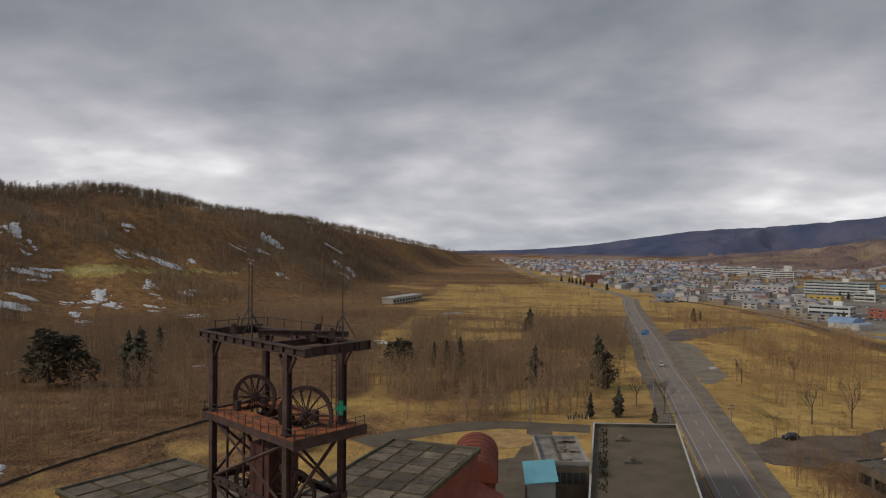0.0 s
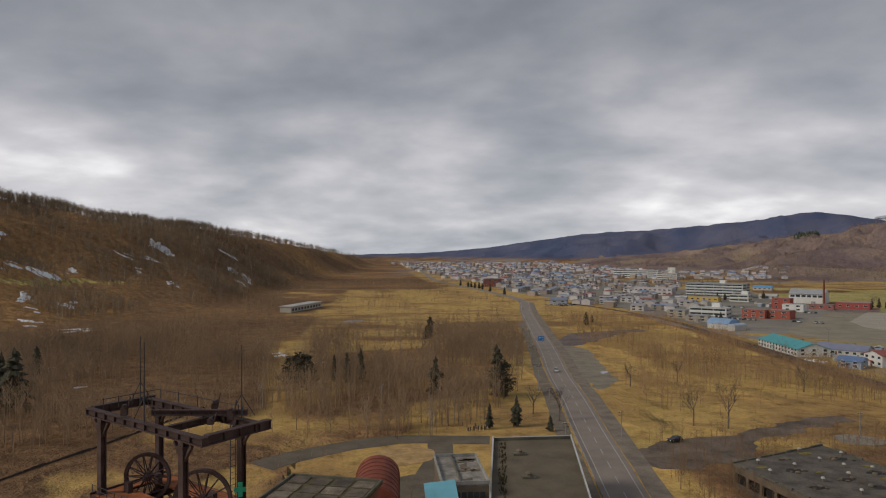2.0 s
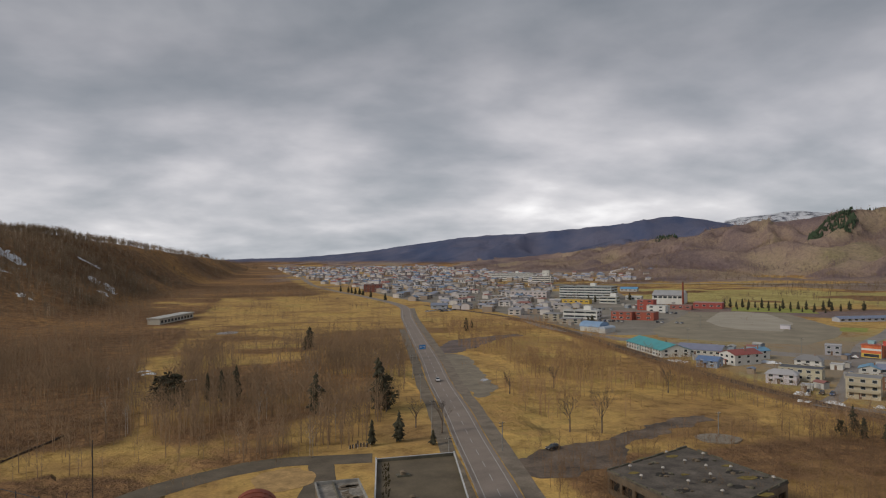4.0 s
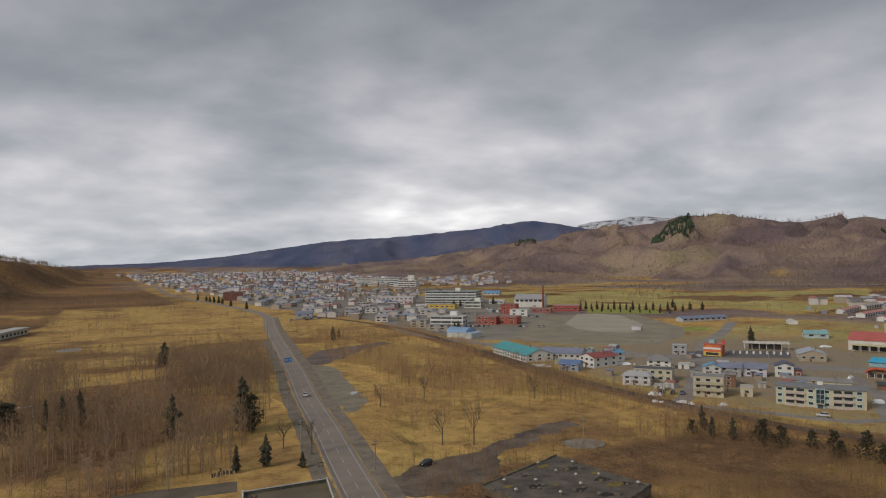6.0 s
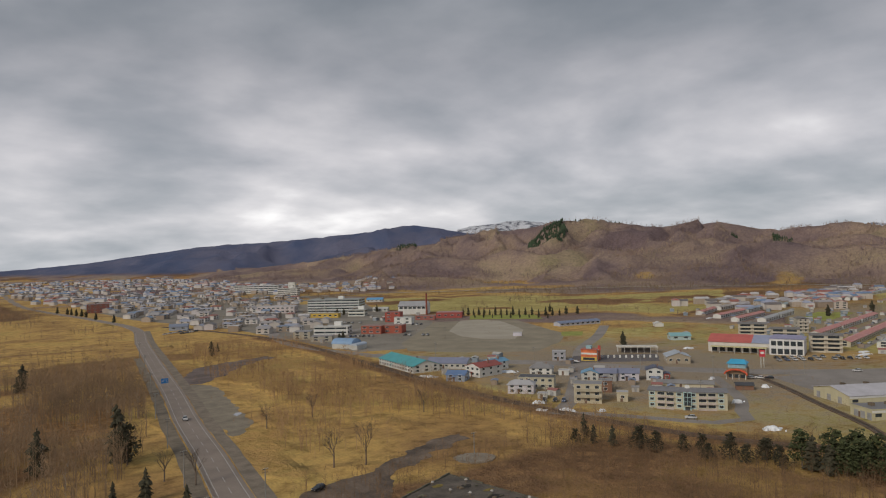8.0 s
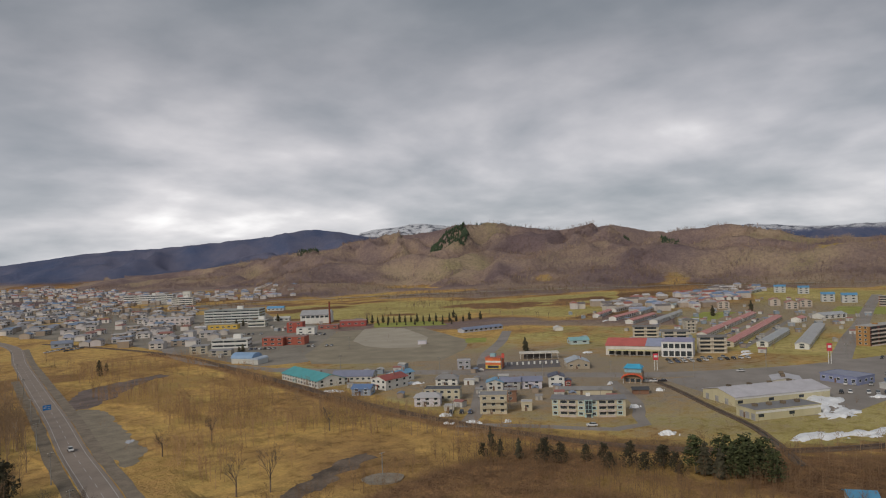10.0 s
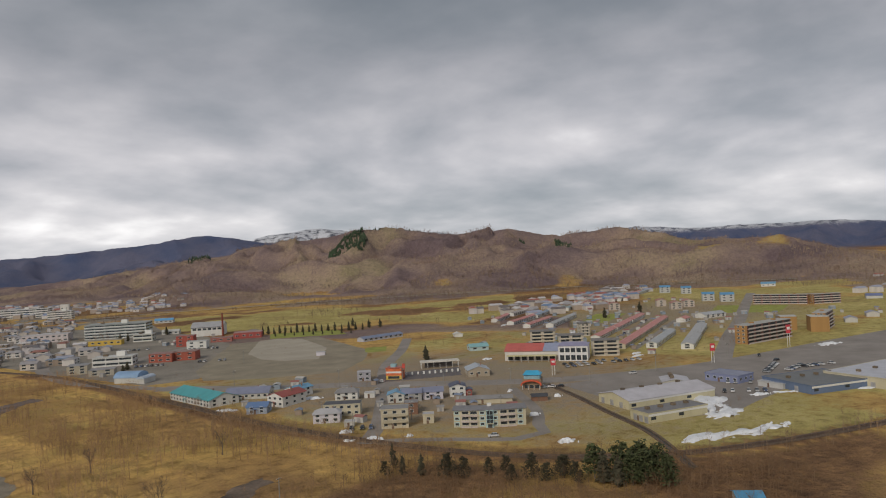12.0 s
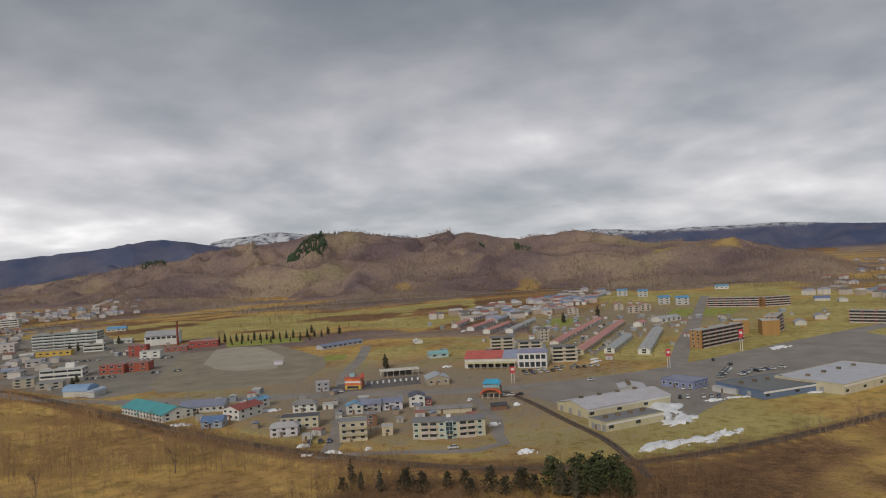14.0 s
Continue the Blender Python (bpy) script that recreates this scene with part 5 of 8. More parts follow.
def scatter(name, templates, places, mat, label, category="trees"):
    """Many trees as one sheet of real geometry: places are rows of x, y, z, height, width, turn."""
    places = np.asarray(places)
    vs, ts, n0 = [], [], 0
    for k, (V, T) in enumerate(templates):
        rows = places[k::len(templates)]
        if not len(rows):
            continue
        c, s = np.cos(rows[:, 5])[:, None], np.sin(rows[:, 5])[:, None]
        x = (V[None, :, 0] * c - V[None, :, 1] * s) * rows[:, 4:5] + rows[:, 0:1]
        y = (V[None, :, 0] * s + V[None, :, 1] * c) * rows[:, 4:5] + rows[:, 1:2]
        z = V[None, :, 2] * rows[:, 3:4] + rows[:, 2:3]
        vs.append(np.stack([x, y, z], -1).reshape(-1, 3))
        ts.append((T[None] + (n0 + np.arange(len(rows)) * len(V))[:, None, None]).reshape(-1, 3))
        n0 += len(rows) * len(V)
    v, t = np.concatenate(vs), np.concatenate(ts)
    me = bpy.data.meshes.new(name)
    me.vertices.add(len(v))
    me.vertices.foreach_set("co", v.ravel().astype(np.float32))
    me.loops.add(t.size)
    me.loops.foreach_set("vertex_index", t.ravel().astype(np.int32))
    me.polygons.add(len(t))
    me.polygons.foreach_set("loop_start", np.arange(0, t.size, 3, dtype=np.int32))
    me.materials.append(mat)
    me.update(calc_edges=True)
    return tagged(new(name, me), label, category, kind="stuff")


rs = np.random.RandomState(4)


def road_gap(x, y):
    """Distance in metres from the main road's line."""
    m = np.array(MAIN)
    best = np.full(len(x), 1e9)
    for (ax, ay), (bx, by) in zip(m, m[1:]):
        t = np.clip(((x - ax) * (bx - ax) + (y - ay) * (by - ay)) / ((bx - ax) ** 2 + (by - ay) ** 2), 0, 1)
        best = np.minimum(best, np.hypot(x - ax - t * (bx - ax), y - ay - t * (by - ay)))
    return best


def rail_x(y):
    return np.interp(y, [38, 75, 108, 150, 205, 262, 340, 420, 510, 600, 720], [330, 262, 222, 199, 190, 188, 194, 201, 206, 195, 165])


def wood_places(n, x0, x1, y0, y1, keep, h0, h1, w=(0.75, 1.1)):
    """Random rows for scatter(): keep(x, y) is the chance that a tree stands there."""
    x, y = rs.uniform(x0, x1, n), rs.uniform(y0, y1, n)
    ok = (rs.uniform(0, 1, n) < keep(x, y)) & (road_gap(x, y) > 12)
    x, y = x[ok], y[ok]
    z = land_height(x, y)[0]
    h = rs.uniform(h0, h1, len(x))
    return np.stack([x, y, z, h, h * rs.uniform(*w, len(x)), rs.uniform(0, 6.28, len(x))], -1)


def patch(x, y, seed, size, cut):
    return np.clip((fbm(x / size, y / size, seed, 3) - cut) * 3, 0, 1)


NEAR_TREES = [bare_tree_arrays(60 + k, 12, 44, 0.30, 0.22, 0.0125) for k in range(7)]
MID_TREES = [bare_tree_arrays(80 + k, 8, 26, 0.27, 0.28, 0.014) for k in range(6)]
FAR_TREES = [bare_tree_arrays(90 + k, 14, 0, 0.5, 0.2, 0.024, True) for k in range(6)]
HAZE_TREES = [bare_tree_arrays(95 + k, 9, 0, 0.55, 0.15, 0.034, True) for k in range(6)]
SHRUBS = [bare_tree_arrays(100 + k, 10, 18, 0.7, 0.02, 0.016, True) for k in range(4)]


def west_wood(x, y):
    east = np.interp(y, [150, 200, 260, 350, 420], [-40, 30, 53, 71, 83])
    gold = np.clip((np.hypot((x + 5) / 38, (y - 150) / 34) - 0.9) * 3, 0, 1) * np.clip((np.hypot((x - 30) / 22, (y - 172) / 26) - 0.8) * 3, 0, 1)
    lane = np.clip(np.abs(x - mine_lane_x(y)) / 7 - 0.6, 0, 1)
    far = np.clip((445 - y) / 70, 0.06, 1) * np.where((y < 188), (x < mine_lane_x(y) - 3) * 0.4, 1)
    return (x < east) * gold * 0.85 * lane * far * (0.10 + 0.90 * patch(x, y, 5, 40, -0.10))


def east_field(x, y):
    inside = (x > np.interp(y, [190, 350, 500], [82, 104, 125])) & (x < rail_x(y) - 4)
    yard = np.clip((np.abs(y - 182 - (x - 60) * 0.2) - 10) / 8, 0, 1)
    return inside * yard * (0.08 + 0.92 * patch(x, y, 8, 32, 0.05))


scatter("bare_wood", NEAR_TREES, wood_places(19000, -210, 90, 95, 470, west_wood, 6.0, 12.5), TWIG, "leafless grey-brown wood of young trees")
scatter("bare_grove", NEAR_TREES, wood_places(3600, 80, 205, 192, 520, east_field, 5, 10), TWIG_RED, "leafless young trees scattered over dry grass")
scatter("lineside_scrub", NEAR_TREES, wood_places(9500, 60, 330, 30, 330, lambda x, y: (np.abs(x - rail_x(y) + 12) < 13) * 0.8 * (0.35 + patch(x, y, 3, 25, 0)), 3.5, 8), TWIG, "bare brown scrub along the railway")
scatter("foreground_scrub", NEAR_TREES, wood_places(4000, 60, 230, 60, 185, lambda x, y: (x < rail_x(y) - 6) * (y > 60) * (0.42 + patch(x, y, 6, 22, 0.0)), 2.5, 6.5), SCRUB, "bare reddish-brown scrub in the old mine yard")
scatter("meadow_scrub", MID_TREES, wood_places(4200, -130, 140, 420, 1250, lambda x, y: patch(x, y, 12, 55, -0.05), 4, 8), TWIG, "bare scrub over the yellow valley meadow")
scatter("shrubs", SHRUBS, wood_places(7000, -150, 190, 120, 480, lambda x, y: np.clip(patch(x, y, 17, 18, 0.0), 0, 1) * ((x < 45) | ((x > 85) & (x < rail_x(y) - 5))), 0.8, 2.2), TWIG_RED, "low leafless brown shrubs in dry grass", "shrubs")
scatter("birches", MID_TREES, wood_places(90, -60, 60, 180, 330, west_wood, 8, 12, (0.5, 0.7)), BIRCH, "pale slender birches among the bare wood")


def slope_edge(x, y):
    """The wood that runs down from the western hill to the meadow, and the far belt across the valley."""
    near = x < np.interp(y, [230, 300, 590, 800, 1200], [-30, -44, -84, -112, -135]) + 6 * lattice(x / 20, y / 20, 9)
    belt = (x < np.interp(y, [700, 800, 1000, 1500], [20, 70, 90, 70])) & (y > 900)
    return (near | belt) * (0.35 + 0.65 * patch(x, y, 14, 45, -0.3))


scatter("slope_wood", MID_TREES, wood_places(5200, -330, 100, 260, 1050, slope_edge, 6.5, 11.5), TWIG, "leafless brown wood at the foot of the hill")


def hill_trees():
    rows = []
    for n, az0, az1, r0, r1, h0, h1 in ((18500, -42, 1, 330, 1250, 6, 11), (4500, -14, 3, 900, 3000, 7, 11), (10500, 15, 86, 620, 1600, 4, 8.5)):
        az, r = np.radians(rs.uniform(az0, az1, n)), np.sqrt(rs.uniform(r0**2, r1**2, n))
        x, y = r * np.sin(az), r * np.cos(az)
        z, tag = land_height(x, y)
        if r1 == 1600:
            azd = np.degrees(az)
            rb = river_range(x, y)
            belt = ((np.abs(rb - 715) < 70) & (azd > 30) & (azd < 60)) | ((rb > 1120) & (fbm(x / 130, y / 130, 83, 3) > -0.3)) | ((azd > 56) & (r > 800) & (patch(x, y, 44, 90, 0.1) > 0.3)) | (patch(x, y, 41, 60, 0.3) > rs.uniform(0, 1, n))
            ok = belt & (z < 30) & ((x > 560) | (y > 640)) & (np.hypot((x - 780) / 330, (y - 260) / 190) > 1)
        else:
            ok = (tag > 0) & (tag == 1) & (z > 2.5) & (patch(x, y, 31, 70, -0.42) > rs.uniform(0, 0.9, n))
        x, y, z = x[ok], y[ok], z[ok]
        h = rs.uniform(h0, h1, len(x))
        rows.append(np.stack([x, y, z, h, h * rs.uniform(0.8, 1.3, len(x)), rs.uniform(0, 6.28, len(x))], -1))
    return rows


left_rows = hill_trees()
scatter("pale_hill_trees", MID_TREES, left_rows[0][::4] * np.array([1, 1, 1, 1.2, 0.8, 1]) + np.array([1.5, 2, 0, 0, 0, 0]), WOOD_PALE, "pale leafless trunks standing out on the hillside")
scatter("hill_wood", FAR_TREES, np.concatenate(left_rows[:2]), WOOD_FAR, "leafless brown wood covering the hillside")
scatter("riverside_wood", FAR_TREES, left_rows[2], WOOD_FAR, "leafless brown wood along the river flats")


def crest_trees():
    """A close fringe of taller trees along the hill's crest."""
    _, a, el, foot, crest = RANGES[0]
    n = 2000
    az = rs.uniform(-42, -4, n)
    r = np.interp(az, a, crest) + rs.uniform(-45, 12, n)
    x, y = r * np.sin(np.radians(az)), r * np.cos(np.radians(az))
    h = rs.uniform(8, 14, n)
    return np.stack([x, y, land_height(x, y)[0], h, h * rs.uniform(0.7, 1.0, n), rs.uniform(0, 6.28, n)], -1)


scatter("crest_wood", [bare_tree_arrays(110 + k, 17, 0, 0.36, 0.25, 0.036, True) for k in range(5)], crest_trees(), WOOD_FAR, "close fringe of leafless trees along the hill crest")


def ridge_trees():
    """Scattered trees on the crests of the front hills."""
    _, a, el, foot, crest = RANGES[1]
    n = 2600
    az = rs.uniform(30, 80, n)
    r = np.interp(az, a, crest) + rs.uniform(-220, 20, n)
    x, y = r * np.sin(np.radians(az)), r * np.cos(np.radians(az))
    h = rs.uniform(2.5, 5.0, n)
    return np.stack([x, y, land_height(x, y)[0], h, h * rs.uniform(1.6, 2.2, n), rs.uniform(0, 6.28, n)], -1)


scatter("ridge_wood", FAR_TREES, ridge_trees(), TWIG, "leafless trees on the far hill crests")


def front_hill_wood():
    """The leafless woods on the front hills, sorted into browner, greyer and paler stands."""
    n = 34000
    az, r = rs.uniform(13, 84, n), np.sqrt(rs.uniform(1330**2, 2650**2, n))
    x, y = r * np.sin(np.radians(az)), r * np.cos(np.radians(az))
    z, tag = land_height(x, y)
    stand = fbm(x / 160, y / 160, 47, 3) + 0.2 * rs.uniform(-1, 1, n)
    ok = np.isin(tag, (2, 6)) & (z > 5) & (fbm(x / 80, y / 80, 49, 3) > -0.52) & (grass_slopes(az, r) < 0.4) & (r < np.interp(az, RANGES[1][1], RANGES[1][4]) - 70)
    h = rs.uniform(5.5, 10, n)
    rows = np.stack([x, y, z - 0.3, h, h * rs.uniform(1.1, 1.6, n), rs.uniform(0, 6.28, n)], -1)
    for low, high, mat, what in ((-9, -0.22, HILL_PLUM, "grey-violet"), (-0.22, 0.34, HILL_BROWN, "reddish-brown"), (0.34, 9, HILL_OCHRE, "yellowish-brown")):
        scatter("front_hill_wood", HAZE_TREES, rows[ok & (stand >= low) & (stand < high)], mat, "%s leafless wood on the hills across the valley" % what)


front_hill_wood()


def conifer_stand(name, az0, az1, r0, r1, n, label):
    """A plantation of dark conifers on a far slope."""
    V, T = [], []
    for lo, hi, w in ((0.05, 0.5, 0.28), (0.3, 0.75, 0.2), (0.55, 1.0, 0.13)):
        n0 = len(V)
        for i in range(5):
            V.append((w * math.cos(6.2832 * i / 5), w * math.sin(6.2832 * i / 5), lo))
        V.append((0, 0, hi))
        T += [(n0 + i, n0 + (i + 1) % 5, n0 + 5) for i in range(5)]
    az, r = np.radians(rs.uniform(az0, az1, n)), rs.uniform(r0, r1, n)
    x, y = r * np.sin(az), r * np.cos(az)
    mid_a, mid_r = radians((az0 + az1) / 2), (r0 + r1) / 2
    ok = np.hypot((az - mid_a) / radians((az1 - az0) / 2), (r - mid_r) / ((r1 - r0) / 2)) + 0.5 * fbm(x / 90, y / 90, 77, 2) < 1.0
    x, y = x[ok], y[ok]
    h = rs.uniform(8, 12, len(x))
    scatter(name, [(np.array(V), np.array(T))], np.stack([x, y, land_height(x, y)[0], h, h * 1.25, h], -1), PLANTATION, label)


conifer_stand("conifer_plantation", 41.3, 44.7, 1970, 2190, 1500, "dark green conifer plantation on a brown hillside")
conifer_stand("conifer_plantation", 59.4, 61.0, 1800, 1930, 150, "narrow dark conifer strip in a gully of a brown hill")
conifer_stand("conifer_plantation", 56.6, 57.6, 1960, 2060, 70, "small dark conifer group on a brown hill")
conifer_stand("conifer_plantation", 31.0, 32.6, 2380, 2520, 160, "dark conifer patch on a far brown slope")
conifer_stand("conifer_plantation", 45.2, 49.5, 2250, 2500, 700, "thin dark conifer stand along a hill crest")


def big_bare_tree(x, y, h, label):
    """A tall leafless tree with real limbs."""
    rng = random.Random(int(x * 10))
    root = thing("bare_tree", pose(x, y, ground_z(x, y)), label, "tree", "tall bare trees")
    part("trunk", bar(bmesh.new(), (0, 0, -0.2), (0.1, 0, h * 0.5), 0.25, 8, 0.15), BARK, root)
    bm = bmesh.new()

    def grow(p, d, l, r, depth):
        q = p + d * l
        bar(bm, p, q, r, 4 if depth > 1 else 3, r * 0.55)
        if depth:
            for _ in range(3 if depth > 1 else 4):
                e = (d + Vector((rng.uniform(-1, 1), rng.uniform(-1, 1), rng.uniform(0.0, 0.8))) * 0.72).normalized()
                grow(p.lerp(q, rng.uniform(0.55, 1.0)), e, l * rng.uniform(0.55, 0.8), r * 0.5, depth - 1)
    for _ in range(8):
        a = rng.uniform(0, 6.28)
        grow(Vector((0.05, 0, h * rng.uniform(0.25, 0.5))), Vector((math.cos(a) * 0.55, math.sin(a) * 0.55, 1)).normalized(), h * 0.29, 0.085, 3)
    part("crown", bm, BARK, root)


for x, y, h in ((98.3, 192, 14.5), (89.8, 195.8, 11), (92, 255, 9), (113, 262, 9), (150, 240, 9), (53, 205, 10), (47, 214, 9)):
    big_bare_tree(x, y, h, "tall leafless tree with spreading grey limbs")
# ---- town buildings ----
def window_mesh(name, w, h):
    bm = bmesh.new()
    f = 0.09
    for r in ((-w / 2, w / 2, -0.07, 0.02, 0, f), (-w / 2, w / 2, -0.07, 0.02, h - f, h), (-w / 2, -w / 2 + f, -0.07, 0.02, f, h - f), (w / 2 - f, w / 2, -0.07, 0.02, f, h - f)):
        box(bm, *r)
    n = len(bm.faces)
    box(bm, -w / 2 + f, w / 2 - f, -0.03, 0.02, f, h - f)
    bm.faces.ensure_lookup_table()
    for face in list(bm.faces)[n:]:
        face.material_index = 1
    me = bpy.data.meshes.new(name)
    bm.to_mesh(me)
    bm.free()
    me.materials.append(FRAME_W)
    me.materials.append(GLASS)
    return me


WIN = window_mesh("window", 1.7, 1.25)
WIN_WIDE = window_mesh("window", 2.9, 1.4)


def windows(root, w, d, h, storeys, r, sides=True, wide=False):
    """Rows of windows on the front and the two ends."""
    if storeys < 1:
        return
    gap = (3.0 if r < 420 else 5.2) * (1.35 if wide else 1.0)
    me = WIN_WIDE if wide or r >= 420 else WIN
    sh = h / storeys
    for s in range(storeys):
        z = s * sh + 0.38 * sh
        n = max(1, int((w - 1) / gap))
        for k in range(n):
            share("window", me, root, pose((k + 0.5) * w / n, 0, z))
        m = max(1, int((d - 2) / (gap * 1.2)))
        if sides and r < 520:
            for k in range(m):
                y = (k + 0.5) * d / m
                share("window", me, root, pose(w, y, z, 0, 0, 90))
                share("window", me, root, pose(0, y, z, 0, 0, -90))


def roof_mesh(bm, kind, w, d, h, over=0.45):
    if kind == "flat":
        return box(bm, -0.15, w + 0.15, -0.15, d + 0.15, h, h + 0.22)
    long_x = w >= d
    L, S = (w, d) if long_x else (d, w)
    rise = S * (0.10 if kind == "gable_low" else 0.17)
    if kind == "barrel":
        n = 12
        prof = [(S / 2 - (S / 2 + 0.2) * math.cos(math.pi * k / n), h + S * 0.28 * math.sin(math.pi * k / n)) for k in range(n + 1)]
    else:
        prof = [(-over, h - over * rise / (S / 2)), (S / 2, h + rise), (S + over, h - over * rise / (S / 2))]
    inset = S * 0.32 if kind == "hip" else 0
    rows = []
    for e, x in enumerate((-over, L + over)):
        row = []
        for k, (y, z) in enumerate(prof):
            xx = x + (inset if e == 0 else -inset) * (1 if z > h + 0.5 * rise else 0)
            for dz in (0, -0.16):
                p = (xx, y, z + dz + 0.17)
                row.append(bm.verts.new(p if long_x else (p[1], p[0], p[2])))
        rows.append(row)
    a, b = rows
    n = len(prof)
    for k in range(n - 1):
        bm.faces.new((a[2 * k], a[2 * k + 2], b[2 * k + 2], b[2 * k]))
        bm.faces.new((a[2 * k + 1], b[2 * k + 1], b[2 * k + 3], a[2 * k + 3]))
    if kind == "barrel":
        for r in (a, b):
            bm.faces.new([r[2 * k] for k in range(n)])
            for k in range(n - 1):
                bm.faces.new((r[2 * k], r[2 * k + 1], r[2 * k + 3], r[2 * k + 2]))
    else:
        for r in (a, b):
            if kind == "hip":
                bm.faces.new((r[0], r[2], r[4]))
            for k in range(n - 1):
                bm.faces.new((r[2 * k], r[2 * k + 1], r[2 * k + 3], r[2 * k + 2]))
    for k in (0, n - 1):
        bm.faces.new((a[2 * k], a[2 * k + 1], b[2 * k + 1], b[2 * k]))
    bmesh.ops.recalc_face_normals(bm, faces=bm.faces)
    return bm


def wall_mesh(kind, w, d, h):
    bm = box(bmesh.new(), 0, w, 0, d, -0.2, h)
    if kind in ("gable", "gable_low"):
        long_x = w >= d
        S = d if long_x else w
        rise = S * (0.10 if kind == "gable_low" else 0.17)
        for x in ((0, w - 0.2) if long_x else (0, d - 0.2)):
            tri = [(x, 0, h), (x, S, h), (x, S / 2, h + rise), (x + 0.2, 0, h), (x + 0.2, S, h), (x + 0.2, S / 2, h + rise)]
            v = [bm.verts.new(p if long_x else (p[1], p[0], p[2])) for p in tri]
            for f in ((0, 1, 2), (3, 5, 4), (0, 2, 5, 3), (1, 4, 5, 2), (0, 3, 4, 1)):
                bm.faces.new([v[i] for i in f])
        bmesh.ops.recalc_face_normals(bm, faces=bm.faces)
    return bm


FOOT = []


def house(x, y, yaw, w, d, h, roof, wall_c, roof_c, label, storeys, category="house", name="house", group=""):
    r = math.hypot(x, y)
    h = h * (0.78 if roof == "flat" else 0.70)
    FOOT.append((x, y, yaw, w, d))
    grey = sum(roof_c) / 3
    roof_c = tuple(0.78 * c + 0.17 * grey for c in roof_c)
    root = thing(name, pose(x, y, ground_z(x, y), 0, 0, yaw), label, category, group)
    part("wall", wall_mesh(roof, w, d, h), wallpaint(wall_c), root)
    part("roof", roof_mesh(bmesh.new(), roof, w, d, h), sheet(roof_c), root)
    windows(root, w, d, h, storeys, r)
    if r < 420:
        part("door", boxes((w * 0.42 - 0.5, w * 0.42 + 0.5, -0.05, 0.02, 0.0, 2.05)), surface("door_brown", (0.16, 0.10, 0.07), 0.6), root)
        if roof == "flat":
            part("parapet", boxes((-0.2, w + 0.2, -0.2, -0.16, h - 0.1, h + 0.4), (-0.2, w + 0.2, d + 0.16, d + 0.2, h - 0.1, h + 0.4), (-0.2, -0.16, -0.16, d + 0.16, h - 0.1, h + 0.4), (w + 0.16, w + 0.2, -0.16, d + 0.16, h - 0.1, h + 0.4)), wallpaint(tuple(c * 0.9 for c in wall_c)), root)
        if storeys and w > 6 and roof != "flat":
            part("chimney", boxes((w * 0.7 - 0.25, w * 0.7 + 0.25, d * 0.55, d * 0.55 + 0.5, h - 0.2, h + d * 0.17 + 0.7)), surface("chimney_brick", (0.25, 0.15, 0.11)), root)
        if storeys >= 3:
            for s in range(1, storeys):
                z = h / storeys * s
                part("balcony", boxes((0.6, w - 0.6, -1.1, -0.02, z - 0.12, z), (0.6, w - 0.6, -1.14, -1.06, z, z + 0.95)), wallpaint(tuple(c * 0.8 for c in wall_c)), root)
        if storeys == 2 and w > 9:
            part("porch", boxes((w * 0.42 - 1.1, w * 0.42 + 1.1, -1.2, -0.06, 2.3, 2.45), (w * 0.42 - 1.0, w * 0.42 - 0.9, -1.1, -1.0, 0, 2.3), (w * 0.42 + 0.9, w * 0.42 + 1.0, -1.1, -1.0, 0, 2.3)), sheet(roof_c), root)
    return root


def office(x, y, yaw, w, d, h, roof, wall_c, roof_c, label, storeys):
    """A flat-roofed block with long window bands between pale sills."""
    FOOT.append((x, y, yaw, w, d))
    h *= 0.88
    root = thing("office_block", pose(x, y, ground_z(x, y), 0, 0, yaw), label, "office building")
    part("wall", boxes((0, w, 0, d, -0.2, h)), wallpaint(wall_c), root)
    part("roof", boxes((-0.3, w + 0.3, -0.3, d + 0.3, h, h + 0.3)), sheet(roof_c), root)
    sh = h / storeys
    for s in range(storeys):
        z = s * sh
        for k in range(max(2, int(w / 9))):
            n = max(2, int(w / 9))
            x0, x1 = 0.5 + k * (w - 1) / n, 0.5 + (k + 1) * (w - 1) / n - 0.5
            part("window", boxes((x0, x1, -0.05, 0.02, z + 0.38 * sh, z + 0.8 * sh)), GLASS, root)
        for k in range(2):
            part("window", boxes((w - 0.02, w + 0.05, 1 + k * d / 2, d / 2 - 1 + k * d / 2, z + 0.38 * sh, z + 0.8 * sh)), GLASS, root)
            part("window", boxes((-0.05, 0.02, 1 + k * d / 2, d / 2 - 1 + k * d / 2, z + 0.38 * sh, z + 0.8 * sh)), GLASS, root)
        part("sill_band", boxes((-0.12, w + 0.12, -0.14, -0.06, z + 0.12 * sh, z + 0.36 * sh)), FRAME_W, root)
    part("stair_house", boxes((w * 0.55, w * 0.55 + 6, d * 0.4, d * 0.4 + 5, h + 0.3, h + 3.6)), FRAME_W, root)
    part("roof_unit", boxes((w * 0.2, w * 0.2 + 3, d * 0.5, d * 0.5 + 3, h + 0.3, h + 1.6)), CONCRETE, root)
    return root


